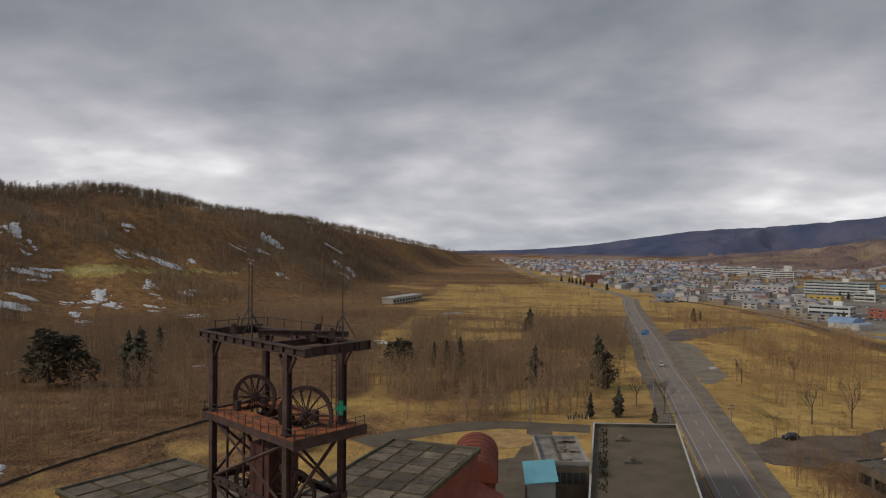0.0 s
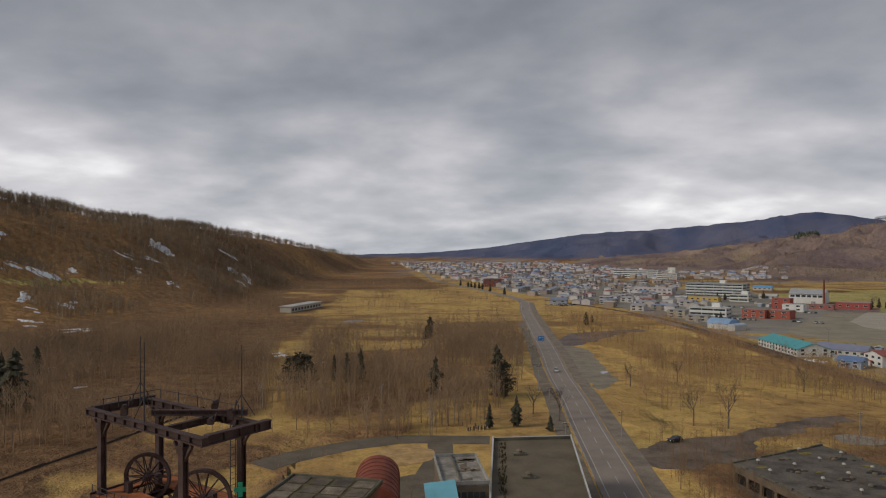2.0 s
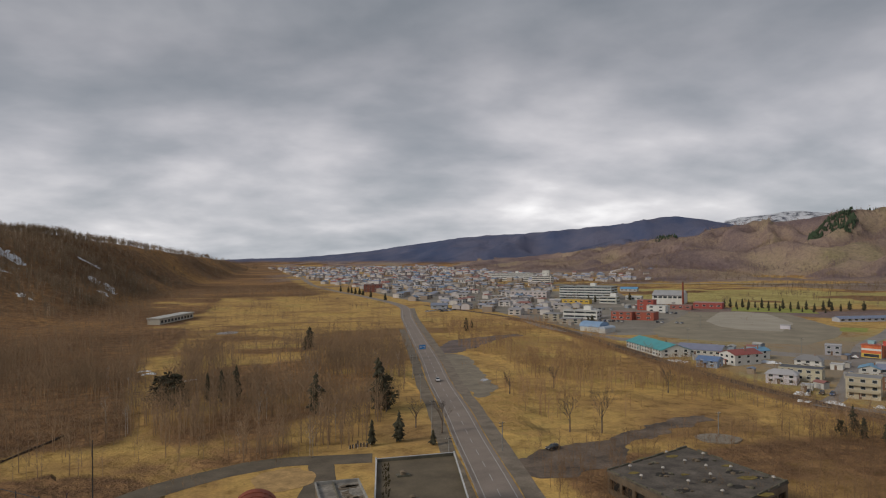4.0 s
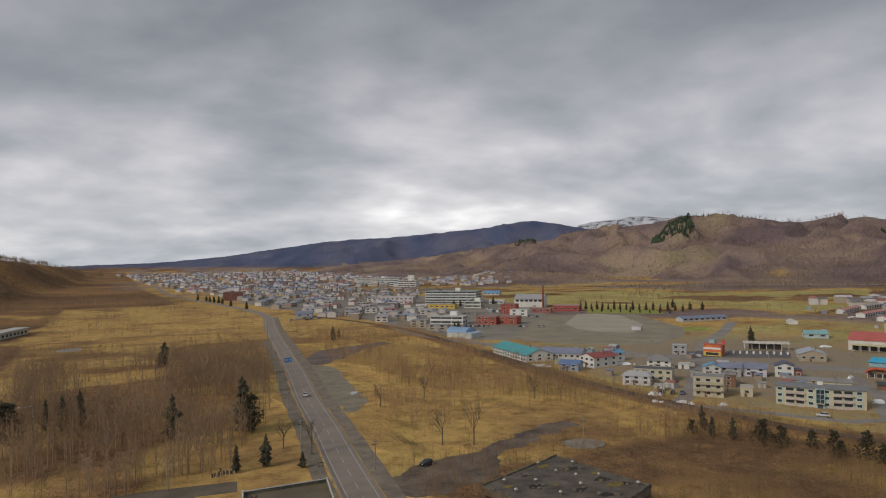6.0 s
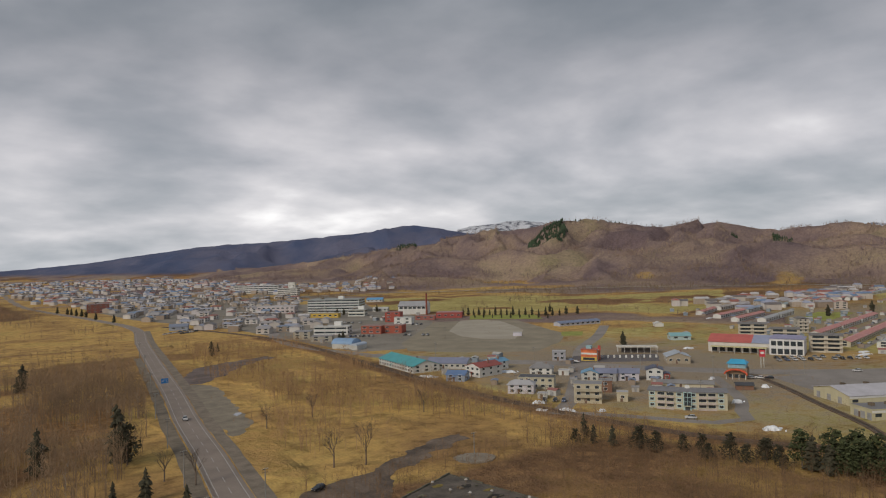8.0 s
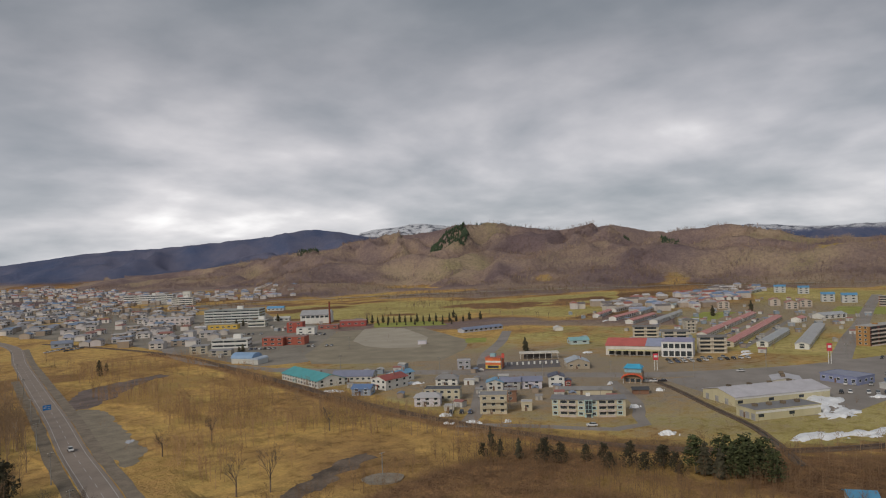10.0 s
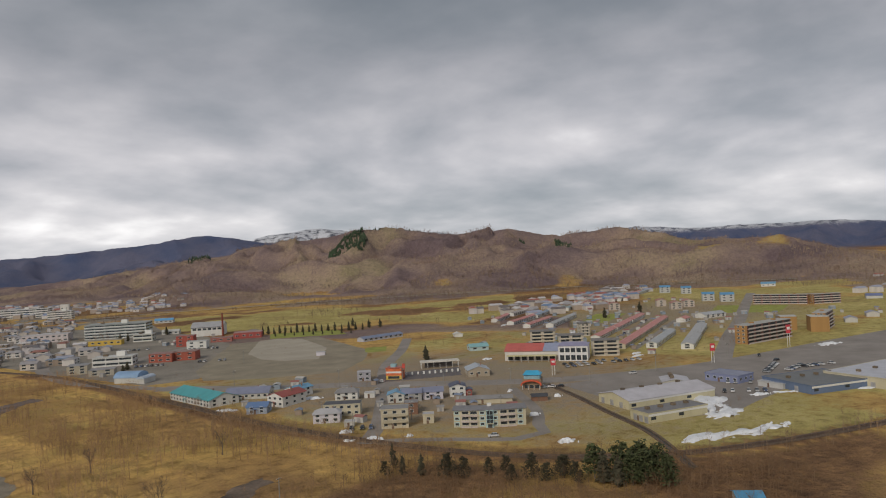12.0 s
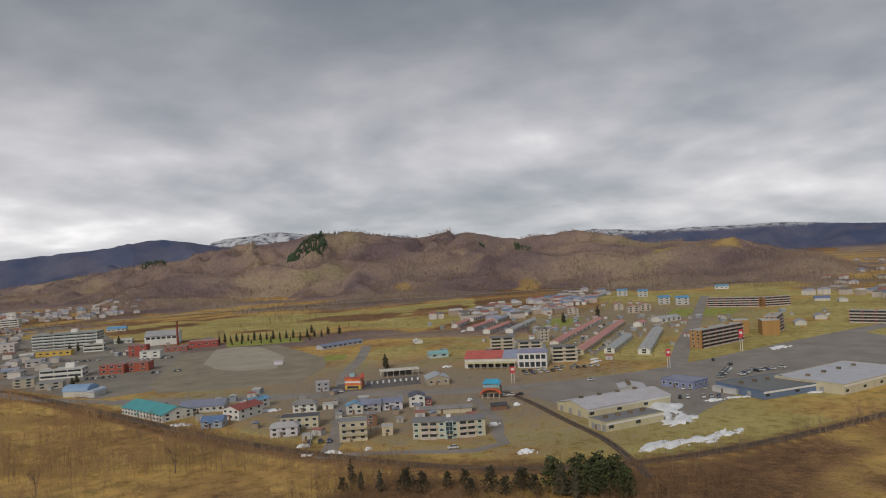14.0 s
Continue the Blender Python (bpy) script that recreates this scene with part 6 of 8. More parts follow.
def hall(x, y, yaw, w, d, h, roof, wall_c, roof_c, label, storeys):
    root = house(x, y, yaw, w, d, h, roof, wall_c, roof_c, label, 0, "hall", "sports_hall")
    for k in range(6):
        part("window", boxes((1.5 + k * (w - 2) / 6, 0.3 + (k + 1) * (w - 2) / 6, -0.06, 0.02, h * 0.7 - 3.0, h * 0.7 - 1.0)), GLASS, root)
    part("band", boxes((-0.1, w + 0.1, -0.12, -0.07, h * 0.7 - 0.7, h * 0.7 - 0.1)), surface("dark_band", (0.10, 0.10, 0.12)), root)
    return root


def shop(x, y, yaw, w, d, h, roof, wall_c, roof_c, label, storeys):
    root = house(x, y, yaw, w, d, h, roof, wall_c, roof_c, label, 0, "shop", "supermarket")
    h = h * (0.78 if roof == "flat" else 0.70)
    # shop front and service doors on the long side that faces the street
    n = max(2, int(d / 14))
    for k in range(n):
        y0 = 1.2 + k * (d - 2) / n
        part("window", boxes((w - 0.02, w + 0.06, y0, y0 + 2.4, 1.2, 2.4)), GLASS, root)
    for k in range(3):
        part("service_door", boxes((2 + k * w * 0.3, 4.2 + k * w * 0.3, -0.07, 0.02, 0, 2.5)), surface("grey_door", (0.32, 0.32, 0.33), 0.6), root)
    part("fascia", boxes((w + 0.07, w + 0.13, 0, d, h - 1.0, h - 0.05)), FRAME_W, root)
    for k in range(4):
        part("roof_unit", boxes((w * 0.3, w * 0.3 + 1.8, d * (0.15 + 0.22 * k), d * (0.15 + 0.22 * k) + 1.4, h + 0.2 + (1.2 if roof != "flat" else 0), h + 1.2 + (1.2 if roof != "flat" else 0))), CONCRETE, root)
    return root


def apartment_block(x, y, yaw, w, d, storeys, wall_c, label):
    """A slab block: plain end walls, a balcony strip on each floor, parapet and stair heads on the roof."""
    h = storeys * 2.45
    FOOT.append((x, y, yaw, w, d))
    ochre = wall_c[2] < 0.2
    root = thing("apartment_block", pose(x, y, ground_z(x, y), 0, 0, yaw), label, "apartment block", "apartment blocks")
    part("wall", boxes((0, w, 0, d, -0.2, h)), wallpaint(wall_c), root)
    if ochre:
        part("roof", boxes((-0.2, w + 0.2, -0.2, d + 0.2, h, h + 0.35)), surface("pale_roofing", (0.40, 0.39, 0.38), 0.9, spread=0.15), root)
        part("front_panel", boxes((0.3, w - 0.3, -0.04, -0.004, 0, h - 0.05)), surface("maroon_panel", (0.13, 0.045, 0.04), 0.7, spread=0.2), root, "dark maroon front wall")
    else:
        part("roof", roof_mesh(bmesh.new(), "gable_low", w, d, h, 0.5), surface("grey_roofing", (0.20, 0.19, 0.185), 0.8, spread=0.2), root)
    rail = surface("balcony_panel", (0.50, 0.44, 0.42), 0.8, spread=0.15)
    n = max(2, int(w / 8))
    for s in range(storeys):
        z = s * 2.45
        for k in range(n):
            x0, x1 = 0.4 + k * (w - 0.8) / n, 0.4 + (k + 1) * (w - 0.8) / n - 0.35
            part("window", boxes((x0 + 0.9, x1 - 0.9, -0.07, 0.02, z + 0.9, z + 2.2)), GLASS, root)
            part("balcony", boxes((x0, x1, -1.1, -0.02, z - 0.06, z + 0.06), (x0, x1, -1.14, -1.05, z + 0.06, z + 0.95)), rail if ochre else wallpaint(tuple(c * 1.12 for c in wall_c)), root)
        for k in range(2):
            share("window", WIN, root, pose(0, d * (0.3 + 0.4 * k), z + 0.9, 0, 0, -90))
    for k in range(max(1, n // 3) if ochre else 0):
        xx = w * (k + 0.5) / max(1, n // 3)
        part("stair_head", boxes((xx - 1.0, xx + 1.0, d * 0.4, d * 0.7, h + 0.35, h + 1.15)), wallpaint(wall_c), root)
    return root


# houses, offices, shops and blocks of the town
house(200.0, 362.7, -95, 42.0, 15.9, 5.2, "gable", (0.62, 0.62, 0.6), (0.03, 0.36, 0.4), "long white workshop with a teal gabled roof beside the railway", 2)
house(211.8, 331.1, -50, 22.1, 13.0, 4.2, "gable", (0.5, 0.5, 0.48), (0.22, 0.24, 0.36), "low grey building with a blue-grey gabled roof", 1)
house(196.4, 291.0, -52, 9.4, 9.0, 4.6, "gable", (0.3, 0.36, 0.46), (0.1, 0.2, 0.42), "small blue-grey house with a blue roof", 2)
house(213.1, 297.4, -83, 10.2, 15.9, 7.2, "gable", (0.62, 0.62, 0.6), (0.36, 0.07, 0.05), "white two-storey house with a dark red roof", 2)
house(231.0, 307.2, -85, 7.5, 12.7, 6.2, "gable", (0.62, 0.62, 0.6), (0.12, 0.34, 0.55), "white two-storey house with a sky blue roof", 2)
house(198.6, 247.0, -48, 11.3, 8.5, 5.6, "hip", (0.56, 0.54, 0.6), (0.45, 0.44, 0.46), "pale lilac two-storey house with a light hipped roof", 2)
house(209.7, 253.0, -50, 16.1, 9.0, 6.3, "flat", (0.52, 0.48, 0.36), (0.07, 0.07, 0.08), "pale yellow two-storey house with a dark flat roof", 2)
house(236.2, 274.8, -50, 11.0, 9.0, 5.6, "hip", (0.62, 0.62, 0.6), (0.26, 0.25, 0.25), "white two-storey house with a grey hipped roof", 2)
house(248.1, 266.6, -50, 5.1, 5.0, 2.8, "flat", (0.62, 0.62, 0.6), (0.45, 0.44, 0.46), "small white garage with a flat roof", 0)
house(200.6, 230.0, -48, 4.0, 4.0, 2.6, "flat", (0.5, 0.5, 0.48), (0.45, 0.44, 0.46), "small grey shed with a flat roof", 0)
house(205.8, 213.9, -49, 10.9, 9.0, 9.6, "flat", (0.5, 0.45, 0.34), (0.26, 0.25, 0.25), "beige three-storey house with balconies and a flat roof", 3)
house(244.3, 247.1, -49, 7.9, 8.0, 5.5, "gable", (0.5, 0.5, 0.48), (0.12, 0.34, 0.55), "small house with a bright blue gabled roof", 2)
house(249.7, 242.8, -49, 9.3, 9.0, 5.5, "gable", (0.33, 0.33, 0.33), (0.22, 0.24, 0.36), "grey house with a blue-grey gabled roof", 2)
house(229.9, 223.0, -49, 5.7, 8.0, 6.0, "flat", (0.22, 0.12, 0.08), (0.26, 0.25, 0.25), "brown two-storey house with a flat roof", 2)
house(257.8, 236.8, -49, 9.8, 9.0, 5.2, "gable", (0.56, 0.54, 0.6), (0.22, 0.24, 0.36), "pale house with a slate-blue gabled roof and porch gable", 2)
house(268.4, 228.5, -49, 7.5, 9.0, 7.0, "gable", (0.62, 0.62, 0.6), (0.07, 0.08, 0.14), "white two-storey house with a navy gabled roof", 2)
house(273.3, 222.3, -49, 2.7, 5.0, 4.6, "gable", (0.3, 0.08, 0.07), (0.07, 0.08, 0.14), "small dark red house annex with a navy roof", 1)
house(257.0, 213.2, -53, 23.5, 6.0, 3.2, "gable", (0.5, 0.45, 0.34), (0.26, 0.25, 0.25), "long low shed with a grey roof behind the apartment house", 0)
house(220.8, 204.7, -49, 4.4, 5.0, 4.5, "flat", (0.5, 0.45, 0.34), (0.45, 0.44, 0.46), "small beige storage house", 1)
house(277.2, 187.5, -50, 6.9, 5.0, 3.0, "gable", (0.22, 0.12, 0.08), (0.07, 0.07, 0.08), "small dark brown hut", 0)
house(280.4, 304.9, -45, 7.4, 7.0, 6.2, "flat", (0.36, 0.36, 0.4), (0.45, 0.44, 0.46), "plain grey two-storey house with a flat roof", 2)
house(316.6, 254.0, -45, 12.2, 14.0, 5.2, "gable", (0.36, 0.31, 0.24), (0.4, 0.45, 0.52), "shop with timber front and a pale blue roof", 1)
house(403.1, 317.4, -40, 13.5, 10.0, 4.2, "gable", (0.4, 0.5, 0.52), (0.22, 0.48, 0.52), "low house with a turquoise roof", 1)
house(469.5, 383.3, -40, 6.8, 9.0, 3.4, "gable", (0.62, 0.62, 0.6), (0.62, 0.62, 0.6), "small white shed in dry grass", 0)
house(213.4, 519.3, -35, 12.9, 14.0, 7.5, "flat", (0.42, 0.38, 0.3), (0.26, 0.25, 0.25), "beige three-storey block with a flat roof", 3)
house(217.2, 495.9, -35, 16.0, 12.0, 5, "flat", (0.4, 0.37, 0.31), (0.26, 0.25, 0.25), "low beige block with a flat roof", 2)
office(240.0, 540.0, -42, 28.0, 14.0, 7.5, "flat", (0.62, 0.62, 0.6), (0.5, 0.5, 0.48), "white two-storey office with a flat roof and ribbon windows", 2)
house(211.9, 448.7, -60, 15.3, 12.0, 4.5, "barrel", (0.5, 0.5, 0.48), (0.2, 0.36, 0.6), "shed with a round pale blue roof", 0)
house(217.4, 431.8, -60, 5.0, 12.0, 4.2, "barrel", (0.5, 0.5, 0.48), (0.42, 0.5, 0.62), "shed with a round light grey roof", 0)
house(271.7, 518.4, -50, 17.1, 12.0, 8, "flat", (0.33, 0.09, 0.06), (0.3, 0.12, 0.09), "red brick two-storey hall with a flat roof", 2)
house(286.2, 508.9, -48, 16.1, 13.0, 8, "flat", (0.33, 0.09, 0.06), (0.3, 0.14, 0.1), "long red brick hall with a flat roof", 2)
house(338.4, 594.9, -45, 14.8, 12.0, 12, "flat", (0.34, 0.08, 0.06), (0.3, 0.1, 0.08), "tall red brick block with a flat roof", 3)
house(334.4, 571.4, -45, 16.5, 10.0, 7.5, "flat", (0.62, 0.62, 0.6), (0.5, 0.5, 0.48), "white two-storey block with a flat roof", 2)
hall(394.8, 663.7, -42, 31.2, 26.0, 13, "gable", (0.62, 0.62, 0.6), (0.38, 0.38, 0.4), "large white sports hall with a grey roof", 0)
house(371.1, 592.3, -42, 19.0, 10.0, 5, "flat", (0.32, 0.12, 0.1), (0.28, 0.14, 0.12), "low red brick wing with a flat roof", 1)
house(397.4, 594.8, -42, 25.8, 16.0, 7, "flat", (0.34, 0.08, 0.07), (0.4, 0.2, 0.18), "low red brick hall with a pale red roof", 1)
office(336.8, 769.8, -42, 60.9, 28.0, 17, "flat", (0.4, 0.44, 0.44), (0.28, 0.3, 0.29), "long five-storey office block with white window bands", 5)
house(301.9, 707.4, -42, 39.8, 10.0, 6, "flat", (0.55, 0.38, 0.08), (0.35, 0.3, 0.2), "low ochre building with a flat roof", 1)
office(345.7, 685.8, -42, 17.9, 14.0, 8, "flat", (0.48, 0.48, 0.42), (0.5, 0.5, 0.48), "pale two-storey office with ribbon windows", 2)
office(442.0, 1348.1, -35, 85.4, 26.0, 17, "flat", (0.62, 0.62, 0.6), (0.5, 0.5, 0.48), "long white four-storey hospital with a flat roof", 4)
office(464.5, 1184.6, -35, 34.1, 24.0, 15, "flat", (0.62, 0.62, 0.6), (0.5, 0.5, 0.48), "white hospital wing with a flat roof", 4)
house(503.7, 1231.9, -35, 12.7, 12.0, 28, "flat", (0.62, 0.62, 0.6), (0.5, 0.5, 0.48), "white stair tower block of the hospital", 2)
house(291.0, 810.4, -35, 43.8, 22.0, 10, "flat", (0.56, 0.5, 0.5), (0.5, 0.46, 0.46), "broad pale factory with a flat roof", 2)
house(480.9, 893.1, -40, 22.9, 14.0, 5, "gable", (0.5, 0.5, 0.48), (0.08, 0.36, 0.7), "low house with a vivid blue roof", 1)
house(398.2, 726.5, -42, 17.5, 10.0, 4.5, "gable", (0.5, 0.5, 0.48), (0.5, 0.5, 0.48), "low pale house with a light roof", 1)
house(419.2, 441.4, -8, 42.7, 9.0, 3.6, "gable", (0.42, 0.44, 0.5), (0.19, 0.24, 0.38), "long low clubhouse with a slate-blue sheet roof", 1)
house(345.6, 415.9, -45, 6.4, 5.0, 3.2, "flat", (0.56, 0.54, 0.6), (0.45, 0.44, 0.46), "small pale hut beside the sports ground", 0)
shop(289.2, 160.4, -118, 21.4, 46.3, 5.4, "gable_low", (0.52, 0.48, 0.33), (0.52, 0.5, 0.55), "large supermarket with beige walls and a pale sheet roof", 0)
shop(266.1, 135.1, -118, 11.0, 29.1, 4.6, "flat", (0.5, 0.46, 0.31), (0.2, 0.19, 0.19), "beige shop wing with a dark flat roof", 0)
shop(327.5, 146.4, -62, 12.3, 13.0, 4.8, "gable_low", (0.5, 0.48, 0.42), (0.5, 0.49, 0.54), "supermarket wing with a pale sheet roof", 0)
shop(356.4, 109.5, -123, 29.3, 36.9, 4.6, "flat", (0.13, 0.18, 0.29), (0.16, 0.165, 0.165), "dark blue shop with a grey flat roof", 0)
house(352.1, 110.3, -112, 13.0, 8.0, 2.8, "flat", (0.5, 0.5, 0.5), (0.45, 0.46, 0.5), "white lean-to of the blue shop", 0)
shop(374.8, 86.9, -113, 33.6, 59.4, 5.8, "flat", (0.52, 0.48, 0.36), (0.5, 0.51, 0.58), "large supermarket with beige walls and a pale flat roof", 0)
house(357.1, 136.6, -105, 18.0, 13.0, 4.6, "flat", (0.22, 0.25, 0.4), (0.24, 0.26, 0.38), "low slate-blue car showroom", 1)
apartment_block(490.0, 153.8, -17, 52.1, 9.0, 5, (0.36, 0.2, 0.075), "five-storey apartment block with ochre ends and dark balconies")
apartment_block(808.6, 237.8, -85, 53.6, 9.0, 4, (0.36, 0.2, 0.075), "long four-storey apartment block with ochre ends and brown balconies")
apartment_block(812.7, 179.3, -49, 29.2, 9.0, 4, (0.36, 0.2, 0.075), "four-storey apartment block with ochre ends and brown balconies")
apartment_block(662.4, 85.5, -98, 38.1, 9.0, 4, (0.36, 0.2, 0.075), "long four-storey apartment block with brown balconies")
apartment_block(583.4, 124.8, 2, 34.0, 9.0, 5, (0.36, 0.2, 0.075), "five-storey apartment block with ochre end and dark balconies")
house(574.0, 153.6, -68, 11.3, 12.0, 13, "flat", (0.36, 0.21, 0.08), (0.5, 0.5, 0.48), "windowless ochre end block of an apartment house", 0)
house(568.4, 131.8, -68, 12.3, 16.0, 14, "flat", (0.36, 0.21, 0.08), (0.5, 0.5, 0.48), "tall ochre end block of an apartment house", 0)
house(1116.9, 311.4, -75, 19.8, 14.0, 6, "gable", (0.62, 0.62, 0.6), (0.12, 0.34, 0.55), "white hall with a sky blue roof", 1)
apartment_block(444.1, 292.7, -58, 17.9, 9.0, 4, (0.46, 0.42, 0.35), "pale beige four-storey walk-up apartment block")
apartment_block(428.2, 259.8, -58, 16.5, 9.0, 4, (0.46, 0.42, 0.35), "pale beige four-storey walk-up apartment block")
apartment_block(410.7, 225.6, -58, 16.8, 9.0, 4, (0.46, 0.42, 0.35), "pale beige four-storey walk-up apartment block")
apartment_block(502.0, 282.4, -50, 7.3, 14.0, 4, (0.44, 0.41, 0.36), "pale beige apartment block seen end on")
house(737.1, 301.0, -60, 11.9, 14.0, 9.5, "gable", (0.46, 0.40, 0.35), (0.42, 0.16, 0.12), "pale three-storey housing block with a red roof", 3)
house(764.3, 297.6, -60, 11.6, 14.0, 9.5, "gable", (0.46, 0.40, 0.35), (0.42, 0.16, 0.12), "pale three-storey housing block with a red roof", 3)
house(771.1, 330.7, -60, 10.3, 14.0, 9.5, "gable", (0.46, 0.40, 0.35), (0.42, 0.16, 0.12), "pale three-storey housing block with a red roof", 3)
house(720.8, 364.5, -60, 11.8, 14.0, 9.5, "gable", (0.46, 0.40, 0.35), (0.42, 0.16, 0.12), "pale three-storey housing block with a red roof", 3)
house(732.5, 404.1, -60, 12.9, 14.0, 9.5, "gable", (0.46, 0.40, 0.35), (0.42, 0.16, 0.12), "pale three-storey housing block with a red roof", 3)
house(754.5, 398.8, -60, 12.5, 14.0, 9.5, "gable", (0.46, 0.40, 0.35), (0.42, 0.16, 0.12), "pale three-storey housing block with a red roof", 3)
house(990.1, 415.6, -65, 14.4, 12.0, 12, "gable", (0.45, 0.46, 0.46), (0.06, 0.30, 0.58), "pale housing block with a sky blue roof", 3)
house(974.2, 378.0, -65, 13.0, 12.0, 12, "gable", (0.45, 0.46, 0.46), (0.06, 0.30, 0.58), "pale housing block with a sky blue roof", 3)
house(846.5, 305.1, -65, 13.3, 12.0, 12, "gable", (0.45, 0.46, 0.46), (0.06, 0.30, 0.58), "pale housing block with a sky blue roof", 3)
house(837.6, 281.1, -65, 14.6, 12.0, 12, "gable", (0.45, 0.46, 0.46), (0.06, 0.30, 0.58), "pale housing block with a sky blue roof", 3)
house(482.1, 256.2, 13, 57.3, 7, 4.6, "gable", (0.62, 0.62, 0.6), (0.60, 0.21, 0.175), "long terraced house with a faded red roof", 2)
house(541.0, 269.5, 13, 57.3, 7, 4.6, "gable", (0.62, 0.62, 0.6), (0.60, 0.21, 0.175), "long terraced house with a faded red roof", 2)
house(599.8, 282.7, 13, 57.3, 7, 4.6, "gable", (0.62, 0.62, 0.6), (0.60, 0.21, 0.175), "long terraced house with a faded red roof", 2)
house(446.4, 219.7, 13, 61.9, 7, 4.6, "gable", (0.5, 0.45, 0.34), (0.60, 0.21, 0.175), "long terraced house with a faded red roof", 2)
house(509.6, 234.6, 13, 61.9, 7, 4.6, "gable", (0.5, 0.45, 0.34), (0.60, 0.21, 0.175), "long terraced house with a faded red roof", 2)
house(572.8, 249.6, 13, 61.9, 7, 4.6, "gable", (0.5, 0.45, 0.34), (0.60, 0.21, 0.175), "long terraced house with a faded red roof", 2)
house(457.0, 202.2, 12, 77.8, 7, 4.6, "gable", (0.62, 0.62, 0.6), (0.4, 0.42, 0.44), "long terraced house with a pale grey roof", 2)
house(458.4, 178.0, 15, 62.2, 8, 4.6, "gable", (0.62, 0.62, 0.6), (0.42, 0.42, 0.43), "long terraced house with a pale grey roof", 2)
house(521.3, 194.9, 15, 62.2, 8, 4.6, "gable", (0.62, 0.62, 0.6), (0.42, 0.42, 0.43), "long terraced house with a pale grey roof", 2)
house(583.7, 418.3, 21, 54.6, 7, 4.6, "gable", (0.62, 0.62, 0.6), (0.60, 0.21, 0.175), "long terraced house with a faded red roof", 2)
house(563.5, 386.1, 14, 83.2, 7, 4.6, "gable", (0.62, 0.62, 0.6), (0.60, 0.21, 0.175), "long terraced house with a faded red roof", 2)
house(545.3, 356.5, 14, 70.6, 7, 4.6, "gable", (0.62, 0.62, 0.6), (0.60, 0.21, 0.175), "long terraced house with a faded red roof", 2)
house(553.3, 337.2, 16, 45.1, 7, 4.6, "gable", (0.62, 0.62, 0.6), (0.4, 0.4, 0.4), "long terraced house with a pale grey roof", 2)
house(599.6, 350.2, 16, 45.1, 7, 4.6, "gable", (0.62, 0.62, 0.6), (0.4, 0.4, 0.4), "long terraced house with a pale grey roof", 2)
house(630.1, 400.7, 16, 79.9, 7, 4.6, "gable", (0.62, 0.62, 0.6), (0.24, 0.32, 0.44), "long terraced house with a grey-green roof", 2)
house(643.6, 438.9, 12, 63.0, 7, 4.6, "gable", (0.62, 0.62, 0.6), (0.42, 0.36, 0.33), "long terraced house with a pale grey roof", 2)
house(684.2, 408.3, 18, 77.0, 7, 4.6, "gable", (0.62, 0.62, 0.6), (0.3, 0.4, 0.4), "long terraced house with a grey-green roof", 2)
house(710.8, 409.0, 18, 90.9, 7, 4.6, "gable", (0.62, 0.62, 0.6), (0.3, 0.38, 0.4), "long terraced house with a grey-green roof", 2)
house(800.1, 446.3, 17, 81.9, 5.4, 4.6, "gable", (0.62, 0.62, 0.6), (0.60, 0.21, 0.175), "long terraced house with a faded red roof", 2)
house(806.7, 441.0, 17, 84.9, 5.4, 4.6, "gable", (0.62, 0.62, 0.6), (0.3, 0.36, 0.38), "long terraced house with a grey-green roof", 2)
house(813.4, 435.7, 17, 87.8, 5.4, 4.6, "gable", (0.62, 0.62, 0.6), (0.60, 0.21, 0.175), "long terraced house with a faded red roof", 2)
house(820.1, 430.4, 16, 90.7, 5.4, 4.6, "gable", (0.62, 0.62, 0.6), (0.4, 0.38, 0.36), "long terraced house with a pale grey roof", 2)
house(826.8, 425.1, 16, 45.4, 5.4, 4.6, "gable", (0.62, 0.62, 0.6), (0.60, 0.21, 0.175), "long terraced house with a faded red roof", 2)
house(873.2, 438.6, 16, 45.4, 5.4, 4.6, "gable", (0.62, 0.62, 0.6), (0.60, 0.21, 0.175), "long terraced house with a faded red roof", 2)
house(833.5, 419.8, 16, 46.9, 5.4, 4.6, "gable", (0.62, 0.62, 0.6), (0.3, 0.36, 0.38), "long terraced house with a grey-green roof", 2)
house(881.5, 433.6, 16, 46.9, 5.4, 4.6, "gable", (0.62, 0.62, 0.6), (0.3, 0.36, 0.38), "long terraced house with a grey-green roof", 2)
house(840.3, 414.4, 16, 48.5, 5.4, 4.6, "gable", (0.62, 0.62, 0.6), (0.60, 0.21, 0.175), "long terraced house with a faded red roof", 2)
house(889.8, 428.4, 16, 48.5, 5.4, 4.6, "gable", (0.62, 0.62, 0.6), (0.60, 0.21, 0.175), "long terraced house with a faded red roof", 2)
house(847.1, 409.0, 16, 50.1, 5.4, 4.6, "gable", (0.62, 0.62, 0.6), (0.4, 0.38, 0.36), "long terraced house with a pale grey roof", 2)
house(898.2, 423.2, 16, 50.1, 5.4, 4.6, "gable", (0.62, 0.62, 0.6), (0.4, 0.38, 0.36), "long terraced house with a pale grey roof", 2)
house(854.0, 403.6, 15, 51.7, 5.4, 4.6, "gable", (0.62, 0.62, 0.6), (0.60, 0.21, 0.175), "long terraced house with a faded red roof", 2)
house(906.8, 418.1, 15, 51.7, 5.4, 4.6, "gable", (0.62, 0.62, 0.6), (0.60, 0.21, 0.175), "long terraced house with a faded red roof", 2)
house(881.8, 477.2, 10, 49.0, 5.4, 4.6, "gable", (0.62, 0.62, 0.6), (0.60, 0.21, 0.175), "long terraced house with a faded red roof", 2)
